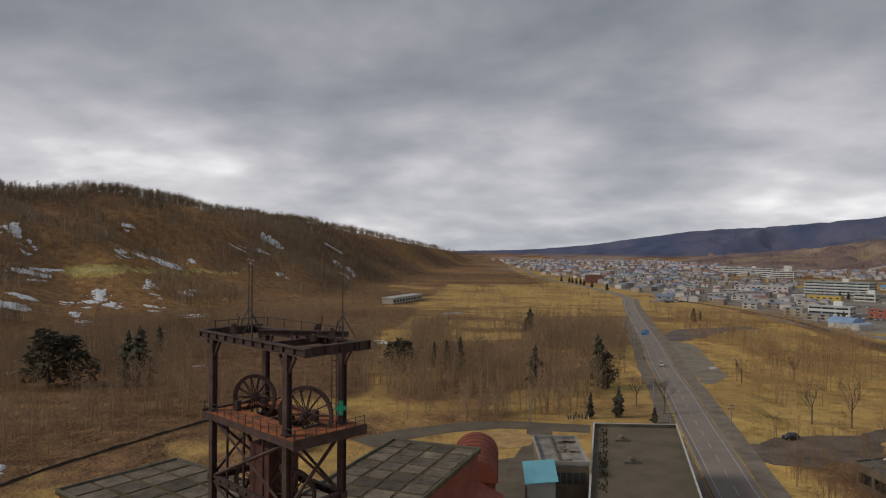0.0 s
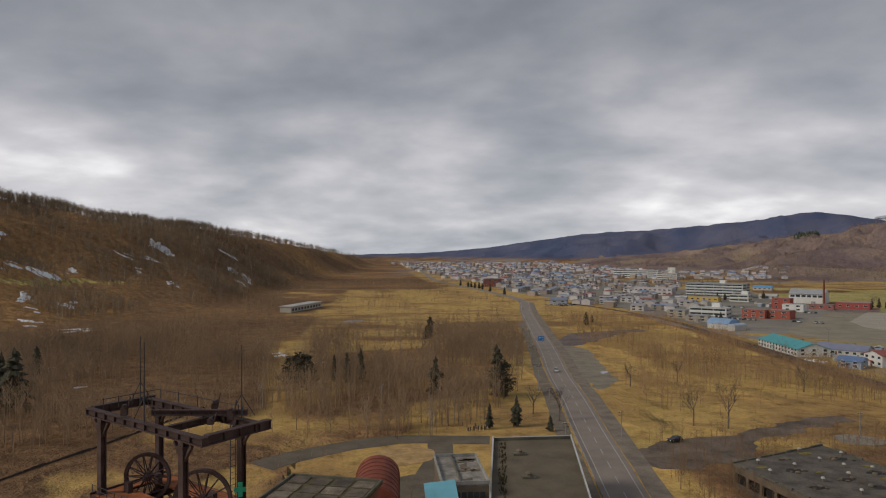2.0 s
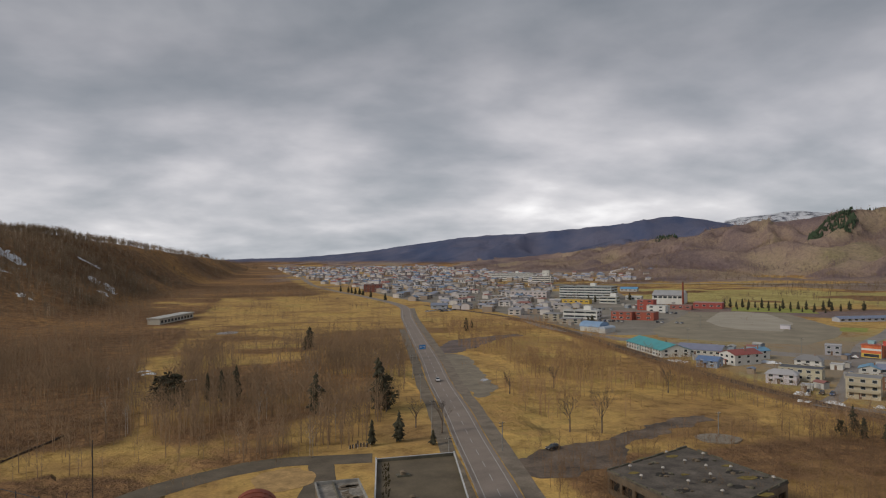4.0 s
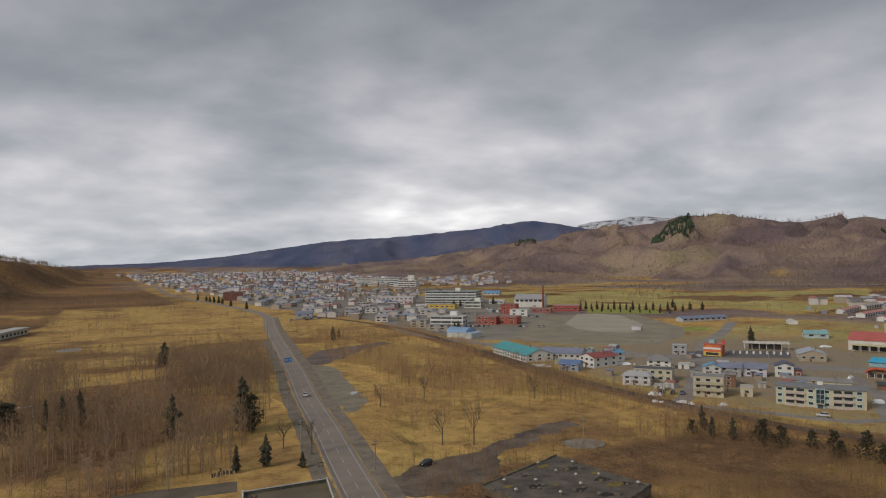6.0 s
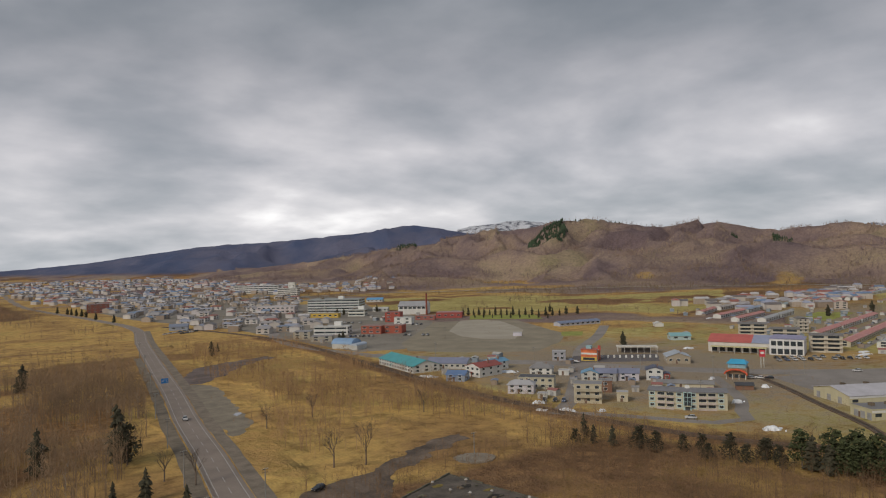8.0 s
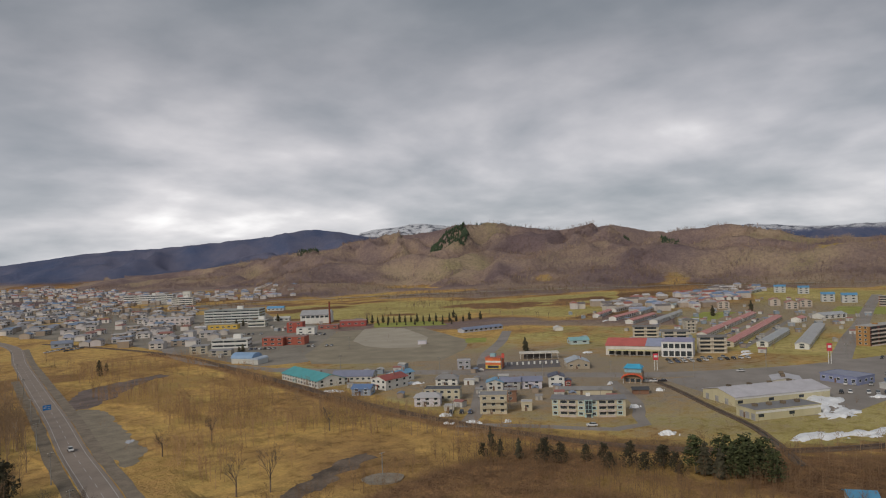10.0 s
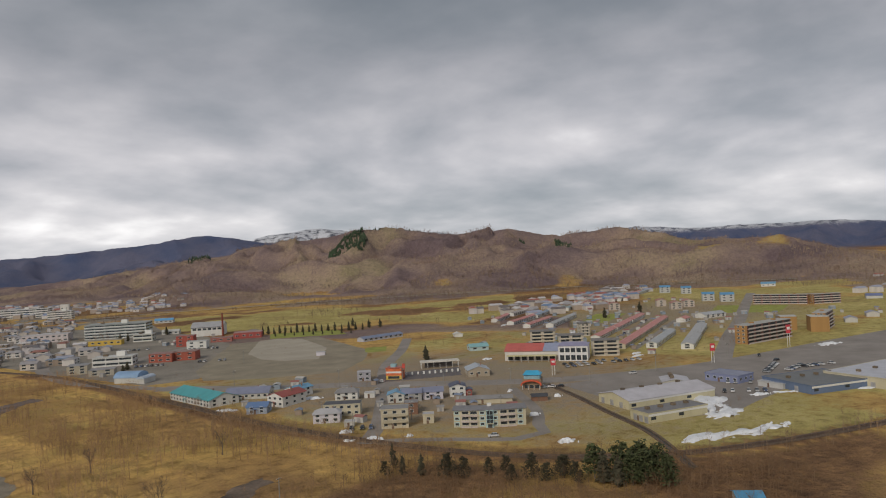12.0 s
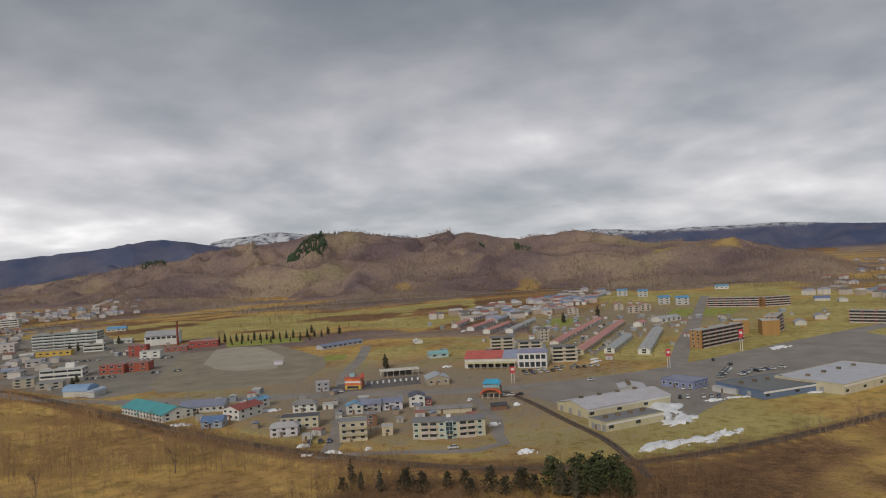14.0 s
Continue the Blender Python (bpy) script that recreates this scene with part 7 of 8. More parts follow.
house(892.2, 471.3, 10, 51.0, 5.4, 4.6, "gable", (0.62, 0.62, 0.6), (0.34, 0.38, 0.4), "long terraced house with a grey-green roof", 2)
house(902.7, 465.3, 10, 52.9, 5.4, 4.6, "gable", (0.62, 0.62, 0.6), (0.42, 0.34, 0.3), "long terraced house with a pale grey roof", 2)
house(913.2, 459.3, 10, 54.9, 5.4, 4.6, "gable", (0.62, 0.62, 0.6), (0.60, 0.21, 0.175), "long terraced house with a faded red roof", 2)
house(923.9, 453.2, 10, 56.9, 5.4, 4.6, "gable", (0.62, 0.62, 0.6), (0.34, 0.38, 0.4), "long terraced house with a grey-green roof", 2)
house(934.7, 447.1, 9, 59.0, 5.4, 4.6, "gable", (0.62, 0.62, 0.6), (0.42, 0.34, 0.3), "long terraced house with a pale grey roof", 2)
house(945.6, 440.9, 9, 61.1, 5.4, 4.6, "gable", (0.62, 0.62, 0.6), (0.60, 0.21, 0.175), "long terraced house with a faded red roof", 2)
house(956.5, 434.6, 9, 63.5, 5.4, 4.6, "gable", (0.62, 0.62, 0.6), (0.34, 0.38, 0.4), "long terraced house with a grey-green roof", 2)
house(649.7, 235.3, -23, 26.6, 12, 4.6, "gable", (0.62, 0.62, 0.6), (0.4, 0.42, 0.46), "long terraced house with a pale grey roof", 2)
house(614.9, 240.9, 5, 16.0, 8, 4.6, "gable", (0.62, 0.62, 0.6), (0.60, 0.21, 0.175), "long terraced house with a faded red roof", 2)
house(882.5, 141.7, -75, 15.3, 12.0, 4.5, "gable", (0.5, 0.5, 0.48), (0.14, 0.18, 0.38), "low far hall with a grey-blue roof", 0)
house(866.6, 116.1, -75, 8.7, 12.0, 4.5, "gable", (0.5, 0.5, 0.48), (0.45, 0.45, 0.45), "low far hall with a grey-blue roof", 0)
house(684.4, 113.4, -75, 9.5, 12.0, 4.5, "gable", (0.5, 0.5, 0.48), (0.3, 0.31, 0.42), "low far hall with a grey-blue roof", 0)
house(636.1, 121.1, -75, 8.6, 12.0, 4.5, "gable", (0.5, 0.5, 0.48), (0.3, 0.31, 0.42), "low far hall with a grey-blue roof", 0)


def bent_apartments():
    """The cream three-storey house with two wings that meet at a light blue stair bay."""
    root = thing("apartment_house", pose(219.9, 188.2, 0, 0, 0, -53) @ Matrix.Diagonal((0.96, 1.0, 0.85, 1)), "cream three-storey apartment house with a light blue stair bay", "apartment house")
    cream, blue = wallpaint((0.50, 0.46, 0.34)), wallpaint((0.38, 0.53, 0.55))
    grey = surface("apartment_roof", (0.20, 0.20, 0.215), 0.8, spread=0.12)
    for x0, x1 in ((0, 15), (15, 30)):
        M = Matrix.Translation((15, 0, 0)) @ Matrix.Rotation(radians(7 if x0 else -7), 4, "Z") @ Matrix.Translation((-15, 0, 0))
        wing = part("wing", box(bmesh.new(), x0 + (0 if x0 == 0 else 1.35), x1 - (1.35 if x0 == 0 else 0), 0, 8.5, -0.2, 7.9, M), cream, root)
        bm = bmesh.new()
        v = [bm.verts.new(M @ Vector(p)) for p in ((x0 - 0.5, -0.6, 7.9), (x1 + 0.5, -0.6, 7.9), (x1 + 0.5, 9.1, 7.9), (x0 - 0.5, 9.1, 7.9), (x0 - 0.5, -0.6, 8.05), (x1 + 0.5, -0.6, 8.05), (x1 + 0.5, 4.2, 9.2), (x0 - 0.5, 4.2, 9.2), (x1 + 0.5, 9.1, 8.05), (x0 - 0.5, 9.1, 8.05))]
        for f in ((3, 2, 1, 0), (0, 1, 5, 4), (4, 5, 6, 7), (7, 6, 8, 9), (2, 3, 9, 8), (0, 4, 7, 9, 3), (1, 2, 8, 6, 5)):
            bm.faces.new([v[i] for i in f])
        part("roof", bm, grey, root, "slate-grey low gabled roof")
        for s in range(3):
            z = s * 2.6
            for k in range(4):
                x = x0 + 1.9 + k * 3.5 + (0.3 if x0 else -0.5)
                share("window", WIN_WIDE if k in (1, 2) else WIN, wing, M @ pose(x, -0.01, z + 0.95))
                if k in (1, 2):
                    bm = box(bmesh.new(), x - 1.6, x + 1.6, -1.0, -0.03, z - 0.05, z + 0.07, M)
                    box(bm, x - 1.6, x + 1.6, -1.05, -0.97, z + 0.07, z + 0.85, M)
                    part("balcony", bm, surface("balcony_panel", (0.30, 0.285, 0.24)), wing)
                else:
                    part("panel", box(bmesh.new(), x - 1.1, x + 1.1, -0.035, -0.005, z + 0.6, z + 2.5, M), blue, wing, "light blue wall panel")
            share("window", WIN, wing, M @ pose(x0 if x0 == 0 else x1, 4.2, z + 0.95, 0, 0, -90 if x0 == 0 else 90))
    bay = part("stair_bay", boxes((13.4, 16.6, -0.55, 6.0, -0.2, 8.1)), blue, root, "light blue stair bay")
    for s in range(3):
        for k in range(2):
            part("window", boxes((13.75 + 1.35 * k, 14.95 + 1.35 * k, -0.62, -0.54, 1.9 + 2.0 * s, 3.7 + 2.0 * s)), GLASS, bay)
    part("door", boxes((14.1, 15.9, -0.64, -0.56, 0, 1.8)), surface("door_grey", (0.08, 0.09, 0.10)), bay)
    part("porch_roof", boxes((13.6, 16.4, -1.9, -0.65, 1.95, 2.1)), cream, bay)
    part("roof_hatch", boxes((14.1, 15.9, 3.2, 4.9, 9.0, 10.2)), FRAME_W, root)


bent_apartments()


def red_hall():
    """The games hall by the main street: red roof on one half, blue-grey on the other, white glazed front block."""
    root = thing("games_hall", pose(374, 268, 0, 0, 0, -66), "large games hall with a red roof and white front block", "hall")
    part("wall", boxes((0, 34, 0, 24, -0.2, 6.0)), wallpaint((0.58, 0.56, 0.54)), root)
    for nm, x0, x1, c in (("r", -0.5, 24, (0.50, 0.12, 0.10)), ("b", 24, 34.5, (0.30, 0.33, 0.46))):
        bm = bmesh.new()
        v = [bm.verts.new(p) for p in ((x0, -0.6, 5.9), (x1, -0.6, 5.9), (x1, 12, 9.6), (x0, 12, 9.6), (x1, 24.6, 5.9), (x0, 24.6, 5.9))]
        for f in ((0, 1, 2, 3), (3, 2, 4, 5), (0, 3, 5), (1, 4, 2), (0, 5, 4, 1)):
            bm.faces.new([v[i] for i in f])
        part("roof", bm, sheet(c), root, "faded red sheet roof" if nm == "r" else "blue-grey sheet roof")
    part("front_block", boxes((34.01, 52, -3, 14, -0.2, 9.2)), wallpaint((0.62, 0.62, 0.64)), root)
    bm = bmesh.new()
    v = [bm.verts.new(p) for p in ((33.6, -3.4, 9.21), (52.4, -3.4, 9.21), (52.4, 14.4, 9.21), (33.6, 14.4, 9.21), (36, 5, 11.0), (50, 5, 11.0))]
    for f in ((3, 2, 1, 0), (0, 1, 5, 4), (2, 3, 4, 5), (1, 2, 5), (3, 0, 4)):
        bm.faces.new([v[i] for i in f])
    part("roof", bm, sheet((0.28, 0.27, 0.40)), root, "violet-grey hipped roof")
    for k in range(5):
        part("window", boxes((35 + k * 3.4, 37.6 + k * 3.4, -3.06, -2.98, 5.4, 8.0)), GLASS, root)
        part("window", boxes((35 + k * 3.4, 37.6 + k * 3.4, -3.06, -2.98, 0.6, 3.6)), GLASS, root)
        part("pilaster", boxes((37.7 + k * 3.4, 38.3 + k * 3.4, -3.25, -3.0, 0, 9.1)), FRAME_W, root)
    part("canopy", boxes((2, 33, -6, -0.7, 3.6, 3.9)), surface("cream_canopy", (0.60, 0.55, 0.32)), root, "cream canopy along the front")
    for k in range(8):
        part("canopy_post", bar(bmesh.new(), (3 + 4.2 * k, -5.7, 0), (3 + 4.2 * k, -5.7, 3.6), 0.12), FRAME_W, root)
    for k in range(7):
        part("window", boxes((2 + 4.4 * k, 5 + 4.4 * k, -0.06, 0.02, 0.4, 2.9)), GLASS, root)


red_hall()


def street_sign_buildings():
    # orange shop with stripes
    root = thing("ramen_shop", pose(291.8, 293.5, 0, 0, 0, -62), "small orange-and-yellow roadside shop with a striped front", "shop")
    part("wall", boxes((0, 9, 0, 8, 0, 6.2)), surface("orange_wall", (0.62, 0.16, 0.06), 0.7), root)
    part("stripe", boxes((-0.03, 9.03, -0.04, -0.005, 0.0, 2.2)), surface("yellow_panel", (0.62, 0.45, 0.10), 0.7), root)
    part("stripe", boxes((-0.03, 9.03, -0.04, -0.005, 3.6, 4.6)), FRAME_W, root)
    part("window", boxes((1.2, 7.8, -0.08, -0.045, 0.5, 1.9)), GLASS, root)
    part("roof", boxes((-0.3, 9.3, -0.3, 8.3, 6.2, 6.5)), sheet((0.42, 0.10, 0.05)), root)
    part("roof_tank", boxes((2, 5, 3, 6, 6.5, 8.2)), sheet((0.24, 0.40, 0.45)), root)
    part("sign_pole", bar(bmesh.new(), (10.2, 1, 0), (10.2, 1, 9), 0.14), DARKMET, root)
    part("sign_board", boxes((9.4, 11.0, 0.85, 1.15, 6.2, 8.8)), surface("red_sign", (0.45, 0.07, 0.05), 0.5), root)
    # blue-topped shop with a round red canopy
    root = thing("drive_in_shop", pose(299.5, 207, 0, 0, 0, -66), "small shop with a bright blue roof and red arched canopy", "shop")
    part("wall", boxes((0, 9, 0, 8, 0, 5.0)), surface("brown_front", (0.30, 0.22, 0.15), 0.8), root)
    part("upper_wall", boxes((0.6, 8.4, 0.8, 7.4, 5.0, 7.0)), surface("pale_blue_wall", (0.25, 0.42, 0.5), 0.8), root)
    bm = bmesh.new()
    v = [bm.verts.new(p) for p in ((0, 0, 7), (9, 0, 7), (9, 8.2, 7), (0, 8.2, 7), (1.5, 4, 8.8), (7.5, 4, 8.8))]
    for f in ((3, 2, 1, 0), (0, 1, 5, 4), (2, 3, 4, 5), (1, 2, 5), (3, 0, 4)):
        bm.faces.new([v[i] for i in f])
    part("roof", bm, sheet((0.06, 0.38, 0.62)), root, "bright blue hipped roof")
    bm = bmesh.new()
    n = 14
    prev = None
    for k in range(n + 1):
        a = math.pi * k / n
        row = [bm.verts.new((4.5 - 5.2 * math.cos(a), yy, 2.4 + 2.5 * math.sin(a))) for yy in (-2.6, -0.4)] + [bm.verts.new((4.5 - 4.7 * math.cos(a), yy, 2.2 + 2.2 * math.sin(a))) for yy in (-0.4, -2.6)]
        if prev:
            for i in range(4):
                bm.faces.new((prev[i], prev[(i + 1) % 4], row[(i + 1) % 4], row[i]))
        prev = row
    part("arch", bm, surface("red_arch", (0.62, 0.10, 0.04), 0.5), root, "red arched canopy")
    for k in range(3):
        part("window", boxes((1 + 2.6 * k, 3.2 + 2.6 * k, -0.06, 0.02, 0.5, 2.2)), GLASS, root)
    for k in range(4):
        part("post", bar(bmesh.new(), (0.3 + 2.8 * k, -2.2, 0), (0.3 + 2.8 * k, -2.2, 2.4), 0.12), FRAME_W, root)
    # fuel canopy with posts
    root = thing("canopy_shelter", pose(328, 299, 0, 0, 0, -45), "long white flat canopy on slim posts beside a car park", "shelter")
    part("roof", boxes((0, 24, 0, 7, 3.6, 4.3)), surface("canopy_white", (0.60, 0.57, 0.52), 0.7), root)
    for k in range(7):
        for yy in (0.5, 6.5):
            part("post", bar(bmesh.new(), (0.6 + 3.8 * k, yy, 0), (0.6 + 3.8 * k, yy, 3.6), 0.12), FRAME_W, root)
    part("kiosk", boxes((3, 20, 4.5, 6.6, 0, 2.8)), surface("dark_kiosk", (0.12, 0.11, 0.11)), root)
    area("shop_car_park", [(283, 292), (302, 310), (344, 282), (322, 262)], surface("dark_lot", (0.13, 0.12, 0.125), 0.9, spread=0.2, scale=0.1), "dark asphalt car park of a roadside shop", 0.06)
    for k in range(13):
        bm = boxes((-0.5, 0.5, -0.5, 0.5, 0, 1.5))
        tagged(obj("stone_marker", bm, FRAME_W, m=pose(300 + 2.6 * k, 299 - 2.2 * k, 0.06, 0, 0, -45)), "white stone block displayed on a car park", "stone block", "stone blocks")


street_sign_buildings()


def pole_sign(x, y, h, c, label):
    root = thing("pole_sign", pose(x, y, 0, 0, 0, -50), label, "sign", "pole signs")
    for s in (-0.7, 0.7):
        part("pole", bar(bmesh.new(), (s, 0, 0), (s, 0, h * 0.62), 0.16), FRAME_W, root)
    part("board", boxes((-1.3, 1.3, -0.35, 0.35, h * 0.62, h)), surface("sign_red", c, 0.5), root)
    part("panel", boxes((-0.9, 0.9, -0.4, -0.36, h * 0.78, h * 0.9)), FRAME_W, root)


pole_sign(340, 213, 9, (0.55, 0.05, 0.07), "tall red-and-white shop sign on two poles")
pole_sign(410, 150, 11, (0.45, 0.05, 0.04), "tall red shop sign on two poles")
pole_sign(487, 128, 14, (0.60, 0.10, 0.12), "tall pink-and-white shop sign on two poles")


def gantry_sign():
    root = thing("road_sign", pose(76.6, 351.1, 0, 0, 0, 0), "blue direction sign on a grey arm over the road edge", "road sign")
    part("post", bar(bmesh.new(), (0, 0, 0), (0, 0, 6.4), 0.13, 8, 0.1), POLE, root)
    part("arm", bar(bmesh.new(), (0, 0, 6.2), (4.0, 0, 6.4), 0.07), POLE, root)
    board = part("board", boxes((1.4, 4.6, -0.08, -0.02, 5.2, 7.4)), surface("sign_blue", (0.02, 0.18, 0.50), 0.4, spread=0.05), root, "blue sign board")
    for r in ((1.8, 3.0, 6.6, 6.8), (1.8, 2.6, 6.1, 6.3), (3.3, 4.2, 6.5, 6.7), (3.5, 4.2, 5.7, 5.9)):
        part("bar", boxes((r[0], r[1], -0.1, -0.081, r[2], r[3])), FRAME_W, board)


gantry_sign()


# ---- utility poles and lamps ----
def utility_pole(x, y, h, turn):
    root = thing("utility_pole", pose(x, y, ground_z(x, y), 0, 0, turn), "grey concrete utility pole with crossarms", "utility pole", "utility poles")
    part("pole", bar(bmesh.new(), (0, 0, -0.3), (0, 0, h), 0.17, 8, 0.11), POLE, root)
    for z in (h - 0.5, h - 1.3):
        part("crossarm", boxes((-0.9, 0.9, -0.05, 0.05, z, z + 0.1)), DARKMET, root)
    for s in (-0.8, -0.35, 0.35, 0.8):
        part("insulator", bar(bmesh.new(), (s, 0, h - 0.4), (s, 0, h - 0.18), 0.05, 6), FRAME_W, root)
    return root


for x, y, h, t in ((44.2, 163, 10, 10), (50, 205, 10, 10), (56.5, 250, 10, 10), (64, 300, 10, 12), (75, 358, 10, 12), (87, 428, 10, 12), (99, 500, 10, 12), (112, 580, 10, 8), (64, 182, 8, 10), (129, 180, 7, 0),
                   (240, 364, 9, -40), (279, 269, 10, -60), (301, 215, 10, -60), (262, 300, 10, -60), (330, 186, 10, -60), (372, 168, 9, -60), (430, 148, 9, -60), (206, 250, 8, -50), (224, 214, 8, -50), (250, 186, 8, -50), (196, 220, 8, -50), (290, 250, 8, -50), (300, 440, 9, 0), (420, 250, 9, 0), (455, 230, 9, 0)):
    utility_pole(x, y, h, t)


# ---- cars ----
def car_parts(c, name):
    """A small hatchback: shaped body, glazed cabin, four wheels with rims, lamps."""
    root = thing("car", pose(0, 0, -200), name, "car", "parked cars")
    bm = bmesh.new()
    prof = [(-2.0, 0.35), (-2.05, 0.75), (-1.9, 0.95), (-0.9, 1.0), (1.6, 1.02), (2.0, 0.9), (2.05, 0.4)]
    L = [bm.verts.new((x, -0.82, z)) for x, z in prof]
    R = [bm.verts.new((x, 0.82, z)) for x, z in prof]
    n = len(prof)
    for i in range(n):
        bm.faces.new((L[i], L[(i + 1) % n], R[(i + 1) % n], R[i]))
    bm.faces.new(L[::-1])
    bm.faces.new(R)
    bmesh.ops.recalc_face_normals(bm, faces=bm.faces)
    paint = surface("car_paint_%d" % int(c[0] * 1000 + c[2] * 100), c, 0.25, 0.1, spread=0.05, bump=0)
    part("body", bm, paint, root)
    bm = bmesh.new()
    lo = [bm.verts.new(p) for p in ((-1.0, -0.78, 1.0), (1.75, -0.78, 1.02), (1.75, 0.78, 1.02), (-1.0, 0.78, 1.0))]
    hi = [bm.verts.new(p) for p in ((-0.3, -0.62, 1.46), (1.35, -0.62, 1.48), (1.35, 0.62, 1.48), (-0.3, 0.62, 1.46))]
    for i in range(4):
        bm.faces.new((lo[i], lo[(i + 1) % 4], hi[(i + 1) % 4], hi[i]))
    bm.faces.new(hi)
    part("windows", bm, GLASS, root)
    part("roof", boxes((-0.28, 1.33, -0.6, 0.6, 1.465, 1.52)), paint, root)
    for x in (-1.25, 1.3):
        for y in (-0.78, 0.78):
            w = part("wheel", bar(bmesh.new(), (x, y - 0.1, 0.31), (x, y + 0.1, 0.31), 0.31, 10), TYRE, root)
            part("rim", bar(bmesh.new(), (x, y - 0.11, 0.31), (x, y + 0.11, 0.31), 0.18, 8), POLE, w)
    for y in (-0.6, 0.6):
        part("headlight", boxes((-2.08, -2.0, y - 0.16, y + 0.16, 0.62, 0.78)), FRAME_W, root)
        part("tail_light", boxes((2.0, 2.08, y - 0.14, y + 0.14, 0.62, 0.85)), surface("tail_red", (0.4, 0.02, 0.02), 0.3), root)
    return root


def park_cars():
    kinds = [car_parts((0.62, 0.62, 0.63), "white hatchback parked on asphalt"), car_parts((0.035, 0.035, 0.04), "black hatchback parked on asphalt"), car_parts((0.34, 0.35, 0.37), "silver hatchback parked on asphalt"),
             car_parts((0.10, 0.13, 0.22), "dark blue hatchback parked on asphalt")]
    spots = [(77.5, 179.5, 20, 1), (72.3, 289, 81, 0), (217, 167, -50, 0), (234, 231, -35, 0), (277, 119, 20, 1), (199, 224, 40, 1), (202, 221, 40, 1), (204.5, 218.5, 40, 3), (312, 193, -60, 1), (309, 196, -60, 0), (306, 199, -60, 2), (360, 176, -35, 0), (442, 134, 10, 1), (428, 121, -20, 1), (284, 290, -55, 0)]
    rng = random.Random(21)
    for x0, y0, dx, dy, n, turn in ((366, 219, 3.6, -2.4, 12, 50), (372, 224, 3.6, -2.4, 10, 50), (388, 116, 3.4, 0.3, 9, 70), (395, 108, 3.4, -0.4, 7, 70), (412, 103, 3.0, -2.0, 6, 60), (331, 119, 1.8, -3.0, 6, 20), (352, 124, 1.6, -3.0, 4, 20), (402, 52, 2.0, -3.0, 8, 20), (330, 142, 2.2, -2.6, 4, 60),
                                    (255, 505, 2.6, -2.4, 6, 40), (290, 480, 2.6, -2.4, 6, 40), (330, 560, 2.8, -2.6, 7, 40), (300, 620, 2.8, -2.6, 7, 40), (148, 640, 5, 4, 6, 10), (156, 632, 5, 4, 5, 10), (470, 219.4, 22, 5.2, 6, 13), (500, 250.6, 24, 5.7, 6, 13), (568, 378.4, 16, 3.9, 5, 14), (553, 351.6, 16, 4.1, 4, 14), (224, 232, 7, 6.5, 4, 42)):
        for k in range(n):
            if rng.random() < 0.78:
                spots.append((x0 + dx * k, y0 + dy * k, turn + rng.uniform(-4, 4), rng.choice((0, 0, 0, 1, 2, 2, 3))))
    seen = set()
    for x, y, t, k in spots:
        if k not in seen:
            seen.add(k)
            kinds[k].matrix_basis = pose(x, y, 0.09, 0, 0, t)
        else:
            copy_thing(kinds[k], pose(x, y, 0.09, 0, 0, t))


park_cars()


# ---- snow ----
def snow_patch(x, y, w, d, turn, h, label="patch of old snow melting on brown ground", group="snow patches"):
    """A ragged heap or sheet of old snow laid over the land."""
    n = 17
    bm = bmesh.new()
    grid = {}
    c, s = math.cos(radians(turn)), math.sin(radians(turn))
    for i in range(n + 1):
        for j in range(n + 1):
            u, v = 2 * i / n - 1, 2 * j / n - 1
            px, py = x + c * u * w / 2 - s * v * d / 2, y + s * u * w / 2 + c * v * d / 2
            edge = 0.8 - math.hypot(u, v) + 0.75 * noise.noise((px * 2.6 / max(w, 4), py * 2.6 / max(d, 4), x)) + 0.6 * noise.noise((px * 6.5 / max(w, 6), py * 6.5 / max(d, 6), y)) + 0.3 * noise.noise((px * 0.9, py * 0.9, y))
            grid[i, j] = (px, py, edge)
    zs = land_height(np.array([g[0] for g in grid.values()]), np.array([g[1] for g in grid.values()]))[0]
    vs = {}
    for (key, (px, py, e)), z in zip(grid.items(), zs):
        vs[key] = bm.verts.new((px, py, z + min(max(e * 1.6, 0), 1) ** 0.7 * h + (0.08 if e > 0 else -0.9)))
    for i in range(n):
        for j in range(n):
            ks = [(i, j), (i + 1, j), (i + 1, j + 1), (i, j + 1)]
            if max(grid[k][2] for k in ks) > 0:
                f = bm.faces.new([vs[k] for k in ks])
                f.smooth = True
    for v in [v for v in bm.verts if not v.link_faces]:
        bm.verts.remove(v)
    if not bm.faces:
        bm.free()
        return
    tagged(obj("snow_patch", bm, SNOW), label, "snow", group)


